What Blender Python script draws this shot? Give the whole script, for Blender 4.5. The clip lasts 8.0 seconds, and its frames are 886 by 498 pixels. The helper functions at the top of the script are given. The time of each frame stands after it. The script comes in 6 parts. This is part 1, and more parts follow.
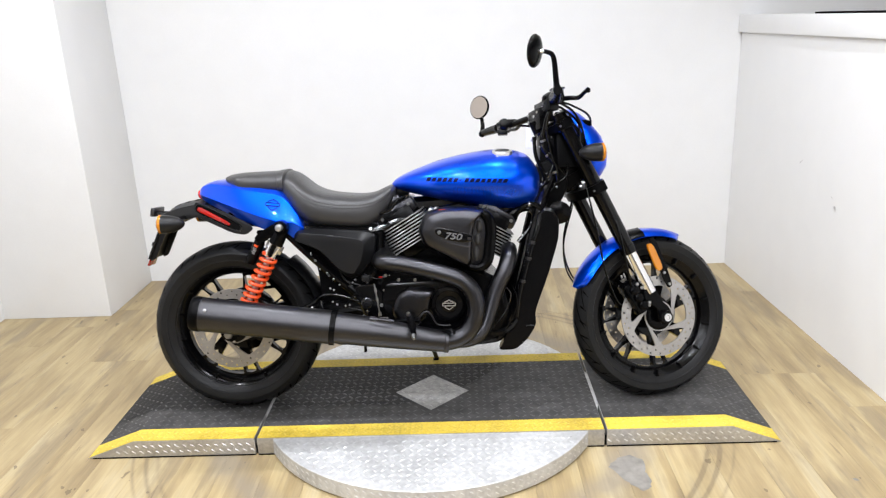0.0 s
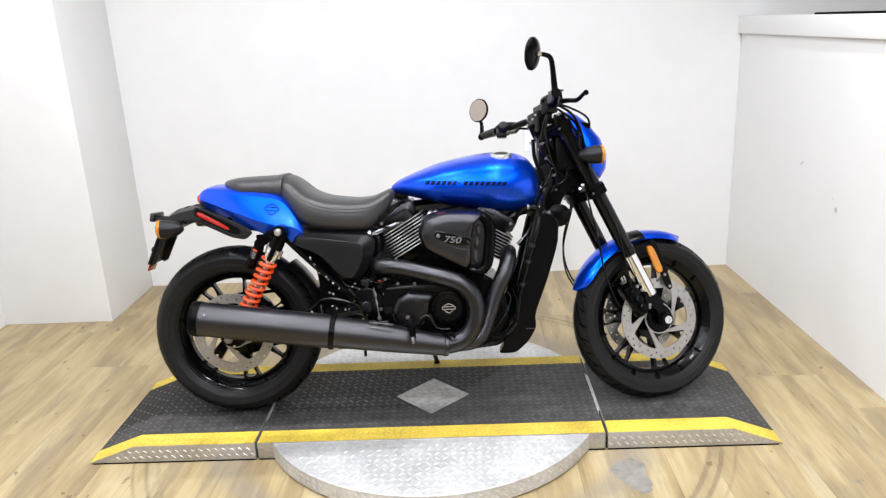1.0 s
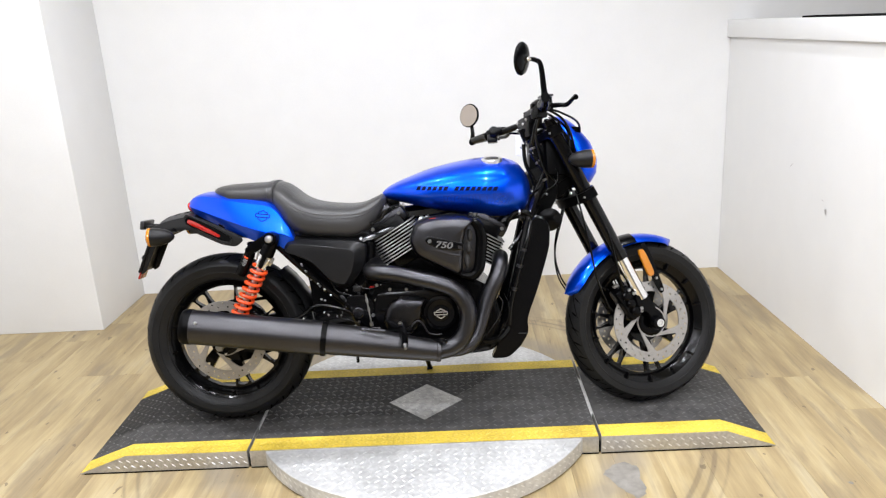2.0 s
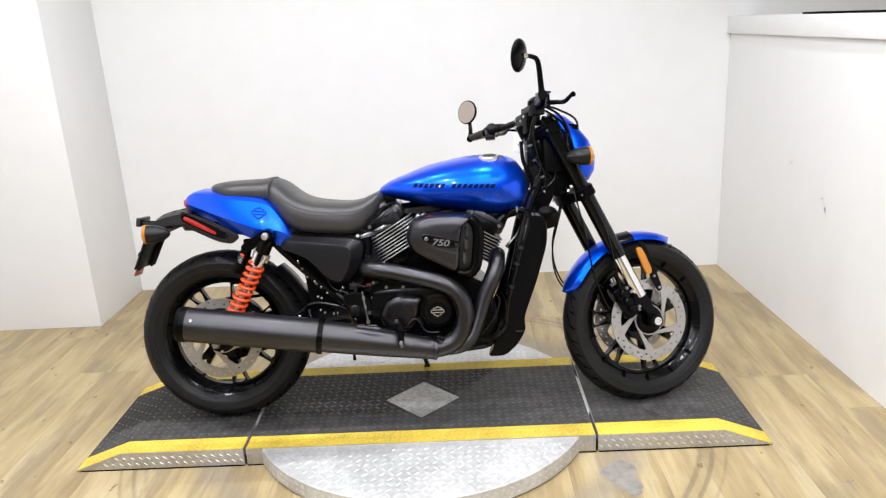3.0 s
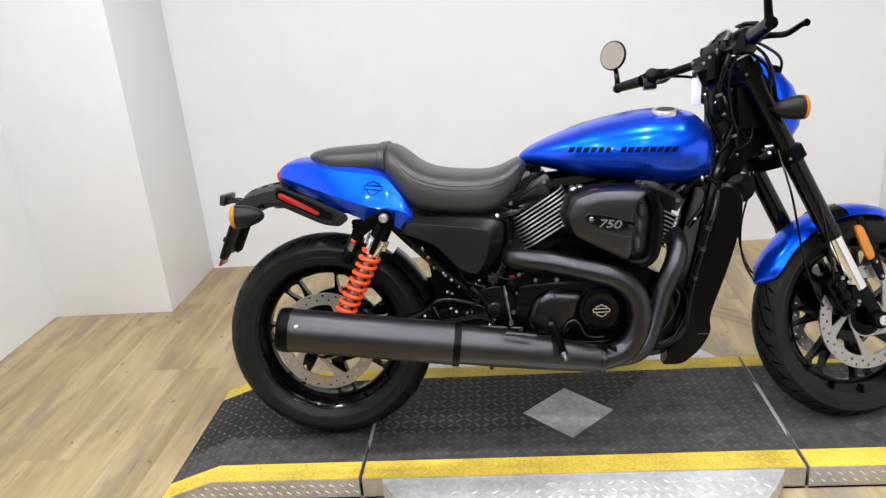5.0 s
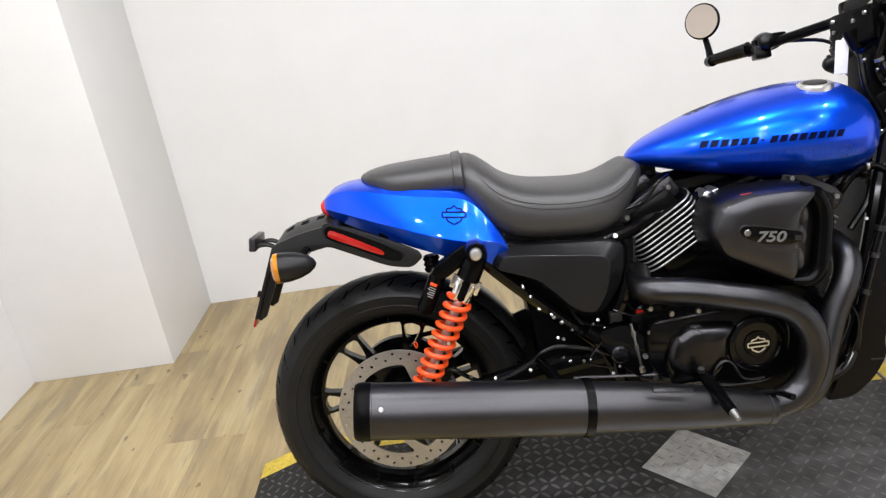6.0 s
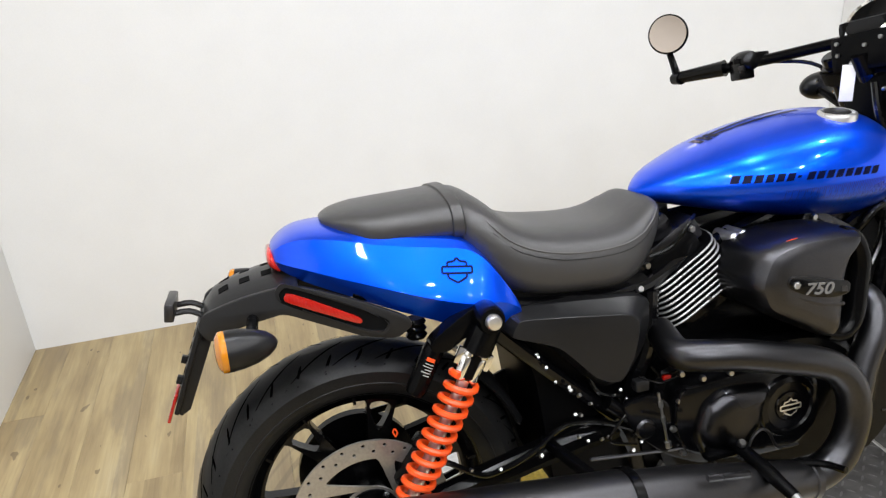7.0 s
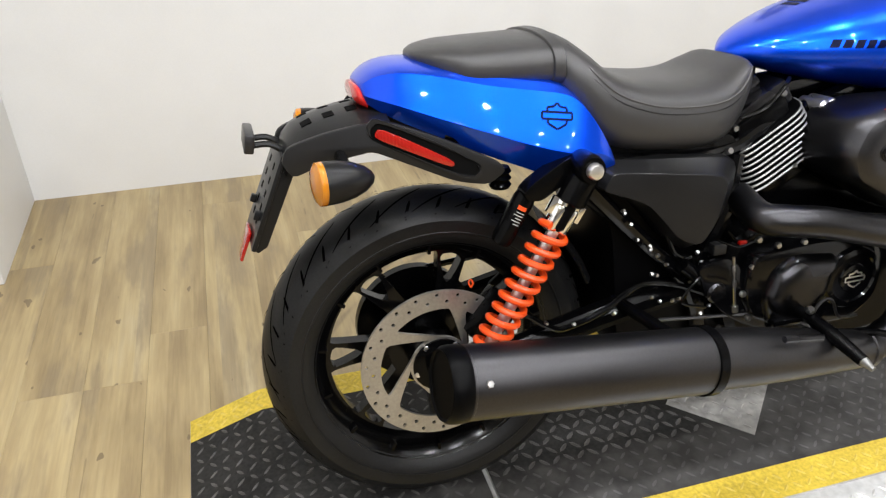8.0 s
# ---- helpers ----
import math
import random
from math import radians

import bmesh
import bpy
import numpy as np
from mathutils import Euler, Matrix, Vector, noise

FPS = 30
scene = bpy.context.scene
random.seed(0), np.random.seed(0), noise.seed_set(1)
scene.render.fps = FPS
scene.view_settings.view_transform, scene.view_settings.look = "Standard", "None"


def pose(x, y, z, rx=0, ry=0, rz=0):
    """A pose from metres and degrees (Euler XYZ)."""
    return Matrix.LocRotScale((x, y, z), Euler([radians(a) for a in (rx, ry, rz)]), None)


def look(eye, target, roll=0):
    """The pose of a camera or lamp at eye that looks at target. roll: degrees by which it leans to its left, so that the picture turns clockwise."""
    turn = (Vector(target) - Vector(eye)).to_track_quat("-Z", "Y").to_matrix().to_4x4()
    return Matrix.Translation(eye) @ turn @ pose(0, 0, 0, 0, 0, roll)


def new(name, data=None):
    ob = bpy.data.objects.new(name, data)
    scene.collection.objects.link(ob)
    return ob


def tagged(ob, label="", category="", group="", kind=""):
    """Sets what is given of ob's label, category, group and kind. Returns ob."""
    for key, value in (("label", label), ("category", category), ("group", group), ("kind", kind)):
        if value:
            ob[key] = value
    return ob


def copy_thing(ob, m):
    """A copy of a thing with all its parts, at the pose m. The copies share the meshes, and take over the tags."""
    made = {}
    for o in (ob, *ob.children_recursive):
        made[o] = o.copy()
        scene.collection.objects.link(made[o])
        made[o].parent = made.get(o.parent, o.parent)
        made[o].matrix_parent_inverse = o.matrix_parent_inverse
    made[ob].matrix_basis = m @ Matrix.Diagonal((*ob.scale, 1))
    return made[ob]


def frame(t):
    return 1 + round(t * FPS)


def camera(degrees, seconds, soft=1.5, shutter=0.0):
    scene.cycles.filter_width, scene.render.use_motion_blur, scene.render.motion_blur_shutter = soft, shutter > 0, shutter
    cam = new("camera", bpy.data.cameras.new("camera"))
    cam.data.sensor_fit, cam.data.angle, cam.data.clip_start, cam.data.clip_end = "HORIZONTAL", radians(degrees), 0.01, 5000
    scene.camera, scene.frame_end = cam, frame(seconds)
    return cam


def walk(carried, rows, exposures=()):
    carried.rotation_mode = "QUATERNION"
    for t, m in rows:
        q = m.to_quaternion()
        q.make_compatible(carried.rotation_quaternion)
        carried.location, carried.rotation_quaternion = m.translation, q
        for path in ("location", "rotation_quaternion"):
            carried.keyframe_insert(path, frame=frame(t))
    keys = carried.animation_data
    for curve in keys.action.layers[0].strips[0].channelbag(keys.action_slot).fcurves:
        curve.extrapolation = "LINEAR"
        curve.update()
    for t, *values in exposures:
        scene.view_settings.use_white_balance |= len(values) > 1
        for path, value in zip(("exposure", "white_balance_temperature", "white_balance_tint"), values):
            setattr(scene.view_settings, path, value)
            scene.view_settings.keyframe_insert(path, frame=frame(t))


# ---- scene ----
cam = camera(61.6, 8.0, 1.3)
PATH = [
    (0, (0.145, -0.042, 1.454), (0.086, 1.867, 0.859), -2.4),
    (0.5, (0.156, -0.039, 1.457), (0.109, 1.871, 0.867), -2.5),
    (1, (0.158, -0.038, 1.454), (0.091, 1.873, 0.867), -2.8),
    (2.5, (0.168, -0.032, 1.455), (0.125, 1.884, 0.883), -3.3),
    (3, (0.179, -0.023, 1.457), (0.127, 1.888, 0.871), -3.1),
    (3.5, (0.24, 0.004, 1.431), (0.098, 1.902, 0.815), -2.5),
    (3.7, (0.224, 0.016, 1.43), (-0.003, 1.9, 0.798), -1.0),
    (3.8, (0.193, 0.023, 1.431), (-0.057, 1.909, 0.815), -1.7),
    (4, (0.105, 0.06, 1.431), (-0.124, 1.964, 0.865), -3.2),
    (4.2, (0.013, 0.083, 1.417), (-0.28, 1.939, 0.731), -8.2),
    (4.3, (-0.029, 0.108, 1.411), (-0.303, 1.956, 0.697), -8.3),
    (4.5, (-0.083, 0.182, 1.405), (-0.226, 1.999, 0.581), -7.4),
    (4.7, (-0.098, 0.3, 1.386), (-0.222, 2.127, 0.584), -6.1),
    (4.8, (-0.118, 0.378, 1.371), (-0.253, 2.237, 0.648), -6.3),
    (5, (-0.159, 0.513, 1.386), (-0.335, 2.382, 0.697), -4.9),
    (5.2, (-0.22, 0.614, 1.407), (-0.463, 2.476, 0.719), -6.1),
    (6.3, (-0.577, 1.124, 1.369), (-0.572, 2.976, 0.614), -8.2),
    (6.4, (-0.596, 1.179, 1.373), (-0.564, 3.03, 0.617), -6.3),
    (6.5, (-0.615, 1.24, 1.385), (-0.578, 3.088, 0.62), -5.8),
    (6.6, (-0.669, 1.275, 1.36), (-0.546, 3.13, 0.624), -7.5),
    (6.7, (-0.67, 1.335, 1.39), (-0.396, 3.151, 0.598), -6.4),
    (6.8, (-0.708, 1.373, 1.384), (-0.409, 3.191, 0.606), -5.2),
    (7, (-0.802, 1.4, 1.381), (-0.379, 3.182, 0.577), -4.1),
    (7.2, (-0.896, 1.428, 1.372), (-0.405, 3.152, 0.486), -4.1),
    (7.5, (-0.971, 1.447, 1.36), (-0.465, 3.145, 0.431), -1.1),
    (8, (-1.014, 1.467, 1.296), (-0.528, 3.091, 0.235), 0.6),
]
EXPOSURES = [(0, 0.0, 6280, 10), (3.5, -0.03, 6400, 10), (4.2, -0.10, 6400, 10), (5.0, -0.19, 6380, 11), (6.5, -0.08, 6520, 9), (7.0, -0.09, 6480, 8), (8, -0.12, 6610, 8)]
walk(cam, [(t, look(eye, target, roll)) for t, eye, target, roll in PATH], EXPOSURES)

# ---- light ----
world = bpy.data.worlds.new("shop_air")
world.use_nodes = True
world.node_tree.nodes["Background"].inputs["Color"].default_value = (0.9, 0.95, 1.0, 1)
world.node_tree.nodes["Background"].inputs["Strength"].default_value = 0.02
scene.world = world

CEILING = 2.75
LAMP_WATTS = 16.1
LAMP_SPOTS = [(x, y) for y in (-1.9, -0.8, 0.3, 1.4, 2.5) for x in (-1.45, -0.55, 0.35, 1.25)]
for lx, ly in LAMP_SPOTS:
    bulb = bpy.data.lights.new("downlight_bulb", "AREA")
    bulb.shape, bulb.size, bulb.energy, bulb.color = "DISK", 0.11, LAMP_WATTS, (0.975, 0.985, 1.04)
    new("downlight_bulb", bulb).matrix_world = pose(lx, ly, CEILING - 0.03)


# ---- materials ----
def principled(name):
    m = bpy.data.materials.new(name)
    m.use_nodes = True
    return m, m.node_tree.nodes, m.node_tree.links, m.node_tree.nodes["Principled BSDF"]


def finish(name, color, rough=0.5, metal=0.0, vary=0.15, bump=0.0, scale=60.0, coat=0.0, dust=0.0, stretch=(1, 1, 1), shine=0.5):
    """A paint, plastic or metal with wear at two scales: broad tone, fine grain, uneven gloss."""
    m, nodes, links, bsdf = principled(name)
    at = nodes.new("ShaderNodeTexCoord")
    squeeze = nodes.new("ShaderNodeMapping")
    squeeze.inputs["Scale"].default_value = stretch
    links.new(at.outputs["Object"], squeeze.inputs["Vector"])
    broad, fine = nodes.new("ShaderNodeTexNoise"), nodes.new("ShaderNodeTexNoise")
    broad.inputs["Scale"].default_value, broad.inputs["Detail"].default_value = 7.0, 4.0
    fine.inputs["Scale"].default_value, fine.inputs["Detail"].default_value = scale, 6.0
    for tex in (broad, fine):
        links.new(squeeze.outputs[0], tex.inputs["Vector"])
    both = nodes.new("ShaderNodeMath")
    both.operation = "ADD"
    links.new(broad.outputs["Fac"], both.inputs[0])
    links.new(fine.outputs["Fac"], both.inputs[1])
    ramp = nodes.new("ShaderNodeValToRGB")
    ramp.color_ramp.elements[0].position, ramp.color_ramp.elements[1].position = 0.35, 0.65
    half = nodes.new("ShaderNodeMath")
    half.operation, half.inputs[1].default_value = "MULTIPLY", 0.5
    links.new(both.outputs[0], half.inputs[0])
    links.new(half.outputs[0], ramp.inputs[0])
    ramp.color_ramp.elements[0].color = (*[c * (1 - vary) for c in color], 1)
    ramp.color_ramp.elements[1].color = (*[min(1, c * (1 + vary) + dust) for c in color], 1)
    links.new(ramp.outputs[0], bsdf.inputs["Base Color"])
    gloss = nodes.new("ShaderNodeMapRange")
    gloss.inputs["To Min"].default_value, gloss.inputs["To Max"].default_value = rough * 0.8, min(1, rough * 1.2)
    links.new(broad.outputs["Fac"], gloss.inputs["Value"])
    links.new(gloss.outputs[0], bsdf.inputs["Roughness"])
    bsdf.inputs["Metallic"].default_value = metal
    bsdf.inputs["Specular IOR Level"].default_value = shine
    bsdf.inputs["Coat Weight"].default_value = coat
    bsdf.inputs["Coat Roughness"].default_value = 0.03
    if bump:
        lift = nodes.new("ShaderNodeBump")
        lift.inputs["Strength"].default_value, lift.inputs["Distance"].default_value = bump, 0.002
        links.new(fine.outputs["Fac"], lift.inputs["Height"])
        links.new(lift.outputs[0], bsdf.inputs["Normal"])
    return m


def lens(name, color, glow=0.0):
    m, nodes, links, bsdf = principled(name)
    bsdf.inputs["Base Color"].default_value = (*color, 1)
    bsdf.inputs["Roughness"].default_value = 0.12
    bsdf.inputs["Coat Weight"].default_value = 0.6
    bsdf.inputs["Subsurface Weight"].default_value = 0.3
    bsdf.inputs["Subsurface Radius"].default_value = (0.02, 0.01, 0.005)
    ribs = nodes.new("ShaderNodeTexWave")
    ribs.inputs["Scale"].default_value = 60
    lift = nodes.new("ShaderNodeBump")
    lift.inputs["Strength"].default_value, lift.inputs["Distance"].default_value = 0.25, 0.001
    at = nodes.new("ShaderNodeTexCoord")
    links.new(at.outputs["Object"], ribs.inputs["Vector"])
    links.new(ribs.outputs["Fac"], lift.inputs["Height"])
    links.new(lift.outputs[0], bsdf.inputs["Normal"])
    return m


def vinyl_wood():
    """Wood-print vinyl planks: long pale and brown streaks, knots, ring-shaped tyre scuffs and worn spots round the turntable."""
    m, nodes, links, bsdf = principled("vinyl_plank")

    def math(op, a, b=None, c=None):
        n = nodes.new("ShaderNodeMath")
        n.operation = op
        for i, v in enumerate((a, b, c)):
            if v is None:
                continue
            if isinstance(v, (int, float)):
                n.inputs[i].default_value = v
            else:
                links.new(v, n.inputs[i])
        return n.outputs[0]

    def mix(fac, a, b):
        n = nodes.new("ShaderNodeMix")
        n.data_type = "RGBA"
        links.new(fac, n.inputs[0]) if not isinstance(fac, float) else None
        for i, v in ((6, a), (7, b)):
            if isinstance(v, tuple):
                n.inputs[i].default_value = (*v, 1)
            else:
                links.new(v, n.inputs[i])
        return n.outputs[2]

    geo, info = nodes.new("ShaderNodeNewGeometry"), nodes.new("ShaderNodeObjectInfo")
    shift = nodes.new("ShaderNodeCombineXYZ")
    links.new(math("MULTIPLY", info.outputs["Random"], 37.0), shift.inputs[0])
    links.new(math("MULTIPLY", info.outputs["Random"], 91.0), shift.inputs[1])
    add = nodes.new("ShaderNodeVectorMath")
    links.new(geo.outputs["Position"], add.inputs[0])
    links.new(shift.outputs[0], add.inputs[1])

    def noise_tex(scale, detail, stretch, rough=0.55):
        n, mp = nodes.new("ShaderNodeTexNoise"), nodes.new("ShaderNodeMapping")
        mp.inputs["Scale"].default_value = stretch
        links.new(add.outputs[0], mp.inputs["Vector"])
        links.new(mp.outputs[0], n.inputs["Vector"])
        n.inputs["Scale"].default_value, n.inputs["Detail"].default_value = scale, detail
        n.inputs["Roughness"].default_value = rough
        return n.outputs["Fac"]

    def ramp(fac, *stops):
        n = nodes.new("ShaderNodeValToRGB")
        while len(n.color_ramp.elements) < len(stops):
            n.color_ramp.elements.new(0.5)
        for e, (p, c) in zip(n.color_ramp.elements, stops):
            e.position, e.color = p, (*c, 1)
        links.new(fac, n.inputs[0])
        return n.outputs[0]

    streak = noise_tex(6.2, 5.0, (1.9, 0.24, 1), 0.58)
    patch = noise_tex(4.2, 5.0, (2.0, 0.34, 1), 0.60)
    grain = noise_tex(120.0, 5.0, (1.0, 0.04, 1))
    knots = noise_tex(24.0, 2.0, (1.0, 0.55, 1), 0.45)
    cracks = noise_tex(30.0, 3.0, (1.0, 0.09, 1), 0.5)
    # each board is printed as a few narrow staves
    split = nodes.new("ShaderNodeSeparateXYZ")
    links.new(add.outputs[0], split.inputs[0])
    stave = nodes.new("ShaderNodeTexWhiteNoise")
    stave.noise_dimensions = "1D"
    links.new(math("FLOOR", math("MULTIPLY", split.outputs[0], 15.0)), stave.inputs["W"])
    tone = math("ADD", math("MULTIPLY", streak, 0.80), math("MULTIPLY", math("SUBTRACT", stave.outputs["Value"], 0.5), 0.13))
    tone = math("ADD", tone, math("MULTIPLY", math("SUBTRACT", info.outputs["Random"], 0.5), 0.07))
    wood = ramp(tone, (0.25, (0.255, 0.188, 0.095)), (0.36, (0.345, 0.262, 0.133)), (0.46, (0.412, 0.322, 0.168)), (0.60, (0.430, 0.356, 0.216)))
    shade = nodes.new("ShaderNodeMapRange")
    shade.interpolation_type = "SMOOTHSTEP"
    shade.inputs["From Min"].default_value, shade.inputs["From Max"].default_value = 0.50, 0.63
    links.new(math("ADD", patch, math("MULTIPLY", math("SUBTRACT", stave.outputs["Value"], 0.5), 0.14)), shade.inputs["Value"])
    wood = mix(math("MULTIPLY", shade.outputs[0], 0.62), wood, (0.205, 0.158, 0.096))
    wood = mix(math("MULTIPLY", math("GREATER_THAN", knots, 0.715), 0.62), wood, (0.09, 0.062, 0.036))
    wood = mix(math("MULTIPLY", math("GREATER_THAN", cracks, 0.70), 0.40), wood, (0.11, 0.078, 0.045))
    fleck = nodes.new("ShaderNodeMapRange")
    fleck.inputs["From Min"].default_value, fleck.inputs["From Max"].default_value = 0.35, 0.65
    fleck.inputs["To Min"].default_value, fleck.inputs["To Max"].default_value = 0.91, 1.07
    links.new(grain, fleck.inputs["Value"])
    dim = nodes.new("ShaderNodeVectorMath")
    dim.operation = "SCALE"
    links.new(wood, dim.inputs[0])
    links.new(fleck.outputs[0], dim.inputs["Scale"])
    # distance from the turntable's middle
    off = nodes.new("ShaderNodeVectorMath")
    off.operation, off.inputs[1].default_value = "DISTANCE", (0, 2.549, 0)
    links.new(geo.outputs["Position"], off.inputs[0])
    r = off.outputs["Value"]
    smear = nodes.new("ShaderNodeTexNoise")
    smear.inputs["Scale"].default_value, smear.inputs["Detail"].default_value = 5.0, 4.0
    links.new(geo.outputs["Position"], smear.inputs["Vector"])

    def ring(radius, width, strength):
        d = math("DIVIDE", math("ABSOLUTE", math("SUBTRACT", r, radius)), width)
        k = math("SUBTRACT", 1.0, math("MINIMUM", d, 1.0))
        return math("MULTIPLY", math("MULTIPLY", k, math("SMOOTH_MAX", math("SUBTRACT", smear.outputs["Fac"], 0.30), 0.0, 0.05)), strength)

    scuff = math("ADD", math("ADD", ring(1.055, 0.011, 3.4), ring(1.015, 0.012, 2.8)), math("ADD", ring(1.035, 0.07, 0.9), ring(1.10, 0.009, 1.6)))
    out = mix(math("MINIMUM", scuff, 0.55), dim.outputs[0], (0.115, 0.085, 0.055))
    out = mix(math("MINIMUM", ring(0.785, 0.085, 3.2), 0.6), out, (0.225, 0.195, 0.155))
    links.new(out, bsdf.inputs["Base Color"])
    gl = nodes.new("ShaderNodeMapRange")
    gl.inputs["To Min"].default_value, gl.inputs["To Max"].default_value = 0.30, 0.48
    links.new(streak, gl.inputs["Value"])
    links.new(gl.outputs[0], bsdf.inputs["Roughness"])
    lift = nodes.new("ShaderNodeBump")
    lift.inputs["Strength"].default_value, lift.inputs["Distance"].default_value = 0.12, 0.001
    links.new(grain, lift.inputs["Height"])
    links.new(lift.outputs[0], bsdf.inputs["Normal"])
    return m


WALL = finish("white_wall_paint", (0.74, 0.74, 0.73), 0.55, vary=0.02, bump=0.05, scale=220)
WALL_FAR = finish("grey_wall_paint", (0.42, 0.41, 0.40), 0.6, vary=0.05, bump=0.05, scale=200)
SMUDGE = finish("wall_smudge", (0.60, 0.59, 0.58), 0.7, vary=0.2)
PLANK = vinyl_wood()
SUBFLOOR = finish("subfloor", (0.22, 0.165, 0.10), 0.8, vary=0.2)
STEEL = finish("galvanised_plate", (0.56, 0.56, 0.55), 0.46, 0.42, vary=0.20, bump=0.08, scale=60)
GEM_STEEL = finish("scuffed_bare_steel", (0.37, 0.362, 0.345), 0.48, 0.35, vary=0.38, bump=0.1, scale=45)
STEEL_SIDE = finish("plate_edge_steel", (0.50, 0.49, 0.47), 0.36, 0.8, vary=0.2, bump=0.1, scale=90)
LUG = finish("tread_lug_steel", (0.68, 0.68, 0.67), 0.34, 0.7, vary=0.1)


def trodden(m, grey, strength):
    """Wears a grip paint to grey on the side of the deck that feet have crossed."""
    nodes, links = m.node_tree.nodes, m.node_tree.links
    bsdf = nodes["Principled BSDF"]
    paint = bsdf.inputs["Base Color"].links[0].from_socket
    geo, split, cloud = nodes.new("ShaderNodeNewGeometry"), nodes.new("ShaderNodeSeparateXYZ"), nodes.new("ShaderNodeTexNoise")
    links.new(geo.outputs["Position"], split.inputs[0])
    links.new(geo.outputs["Position"], cloud.inputs["Vector"])
    cloud.inputs["Scale"].default_value, cloud.inputs["Detail"].default_value = 26.0, 5.0
    # the edge of the trodden part runs straight, then bends across the deck
    bend, bow = nodes.new("ShaderNodeMapRange"), nodes.new("ShaderNodeMath")
    bend.inputs["From Min"].default_value, bend.inputs["From Max"].default_value = -0.06, 0.31
    links.new(split.outputs["X"], bend.inputs["Value"])
    bow.operation, bow.inputs[1].default_value = "POWER", 1.55
    links.new(bend.outputs[0], bow.inputs[0])
    rim, gap, ragged = nodes.new("ShaderNodeMath"), nodes.new("ShaderNodeMath"), nodes.new("ShaderNodeMath")
    rim.operation, rim.inputs[1].default_value, rim.inputs[2].default_value = "MULTIPLY_ADD", 0.36, 2.4625
    links.new(bow.outputs[0], rim.inputs[0])
    gap.operation = "SUBTRACT"
    links.new(rim.outputs[0], gap.inputs[0])
    links.new(split.outputs["Y"], gap.inputs[1])
    ragged.operation, ragged.inputs[1].default_value = "MULTIPLY_ADD", 0.05
    links.new(cloud.outputs["Fac"], ragged.inputs[0])
    links.new(gap.outputs[0], ragged.inputs[2])
    edge = nodes.new("ShaderNodeMapRange")
    edge.inputs["From Min"].default_value, edge.inputs["From Max"].default_value = 0.018, 0.046
    edge.inputs["To Max"].default_value = strength
    links.new(ragged.outputs[0], edge.inputs["Value"])
    dirt = nodes.new("ShaderNodeValToRGB")
    dirt.color_ramp.elements[0].position, dirt.color_ramp.elements[1].position = 0.35, 0.68
    dirt.color_ramp.elements[0].color, dirt.color_ramp.elements[1].color = (*[c * 0.72 for c in grey], 1), (*[c * 1.3 for c in grey], 1)
    links.new(cloud.outputs["Fac"], dirt.inputs[0])
    blend = nodes.new("ShaderNodeMix")
    blend.data_type = "RGBA"
    links.new(edge.outputs[0], blend.inputs["Factor"])
    links.new(paint, blend.inputs["A"])
    links.new(dirt.outputs[0], blend.inputs["B"])
    links.new(blend.outputs["Result"], bsdf.inputs["Base Color"])
    return m


GRIP = trodden(finish("black_grip_paint", (0.017, 0.016, 0.015), 0.60, vary=0.5, bump=0.3, scale=110, dust=0.005, shine=0.2), (0.056, 0.054, 0.052), 0.95)
GRIP_LUG = trodden(finish("worn_black_lug", (0.052, 0.049, 0.046), 0.45, vary=0.35, dust=0.01), (0.064, 0.062, 0.060), 0.9)
YELLOW = finish("yellow_line_paint", (0.60, 0.44, 0.055), 0.55, vary=0.32, bump=0.15, scale=120, shine=0.3)
YELLOW_LUG = finish("yellow_lug_paint", (0.63, 0.47, 0.075), 0.5, vary=0.2)
WORN = finish("worn_bare_vinyl", (0.215, 0.200, 0.175), 0.6, vary=0.25, bump=0.2, scale=40)
# black for gaps, and for the shadow line drawn round the turntable's foot
GAP = finish("gap_shadow_black", (0.003, 0.003, 0.003), 0.8, vary=0.1, shine=0.05)
BLUE = finish("blue_metallic_paint", (0.0001, 0.071, 0.80), 0.30, 0.85, vary=0.04, coat=0.5, scale=900, shine=0.1)
DECAL = finish("dark_blue_decal", (0.0010, 0.0022, 0.020), 0.30, 0.0, vary=0.05, shine=0.06)
STRIPE = finish("fine_stripe_decal", (0.0002, 0.035, 0.50), 0.30, 0.85, vary=0.05, coat=0.5)
BLACK = finish("satin_black_paint", (0.0013, 0.0013, 0.0015), 0.22, vary=0.2, bump=0.02, scale=300, shine=0.10)
MATT = finish("matt_black_cover", (0.0012, 0.0012, 0.0014), 0.38, vary=0.2, bump=0.05, scale=200, shine=0.06)
BOOM = finish("grey_black_moulded_plastic", (0.0075, 0.0075, 0.008), 0.40, vary=0.15, bump=0.08, scale=420, shine=0.32)
SATIN = finish("satin_black_cover", (0.044, 0.044, 0.048), 0.27, 1.0, vary=0.12)
AIR_BLACK = finish("satin_black_air_cover", (0.060, 0.060, 0.065), 0.33, 1.0, vary=0.12, bump=0.02, scale=400)
RIB_GREY = finish("grey_scoop_rib", (0.045, 0.043, 0.041), 0.6, vary=0.2, shine=0.2)
RIM = finish("gloss_black_rim", (0.0014, 0.0014, 0.0016), 0.16, vary=0.15, shine=0.22)
GLOSS = finish("gloss_black_paint", (0.0015, 0.0015, 0.0018), 0.13, vary=0.15, shine=0.26)
PLASTIC = finish("black_plastic", (0.0070, 0.0070, 0.0074), 0.33, vary=0.2, bump=0.08, scale=420, shine=0.24)
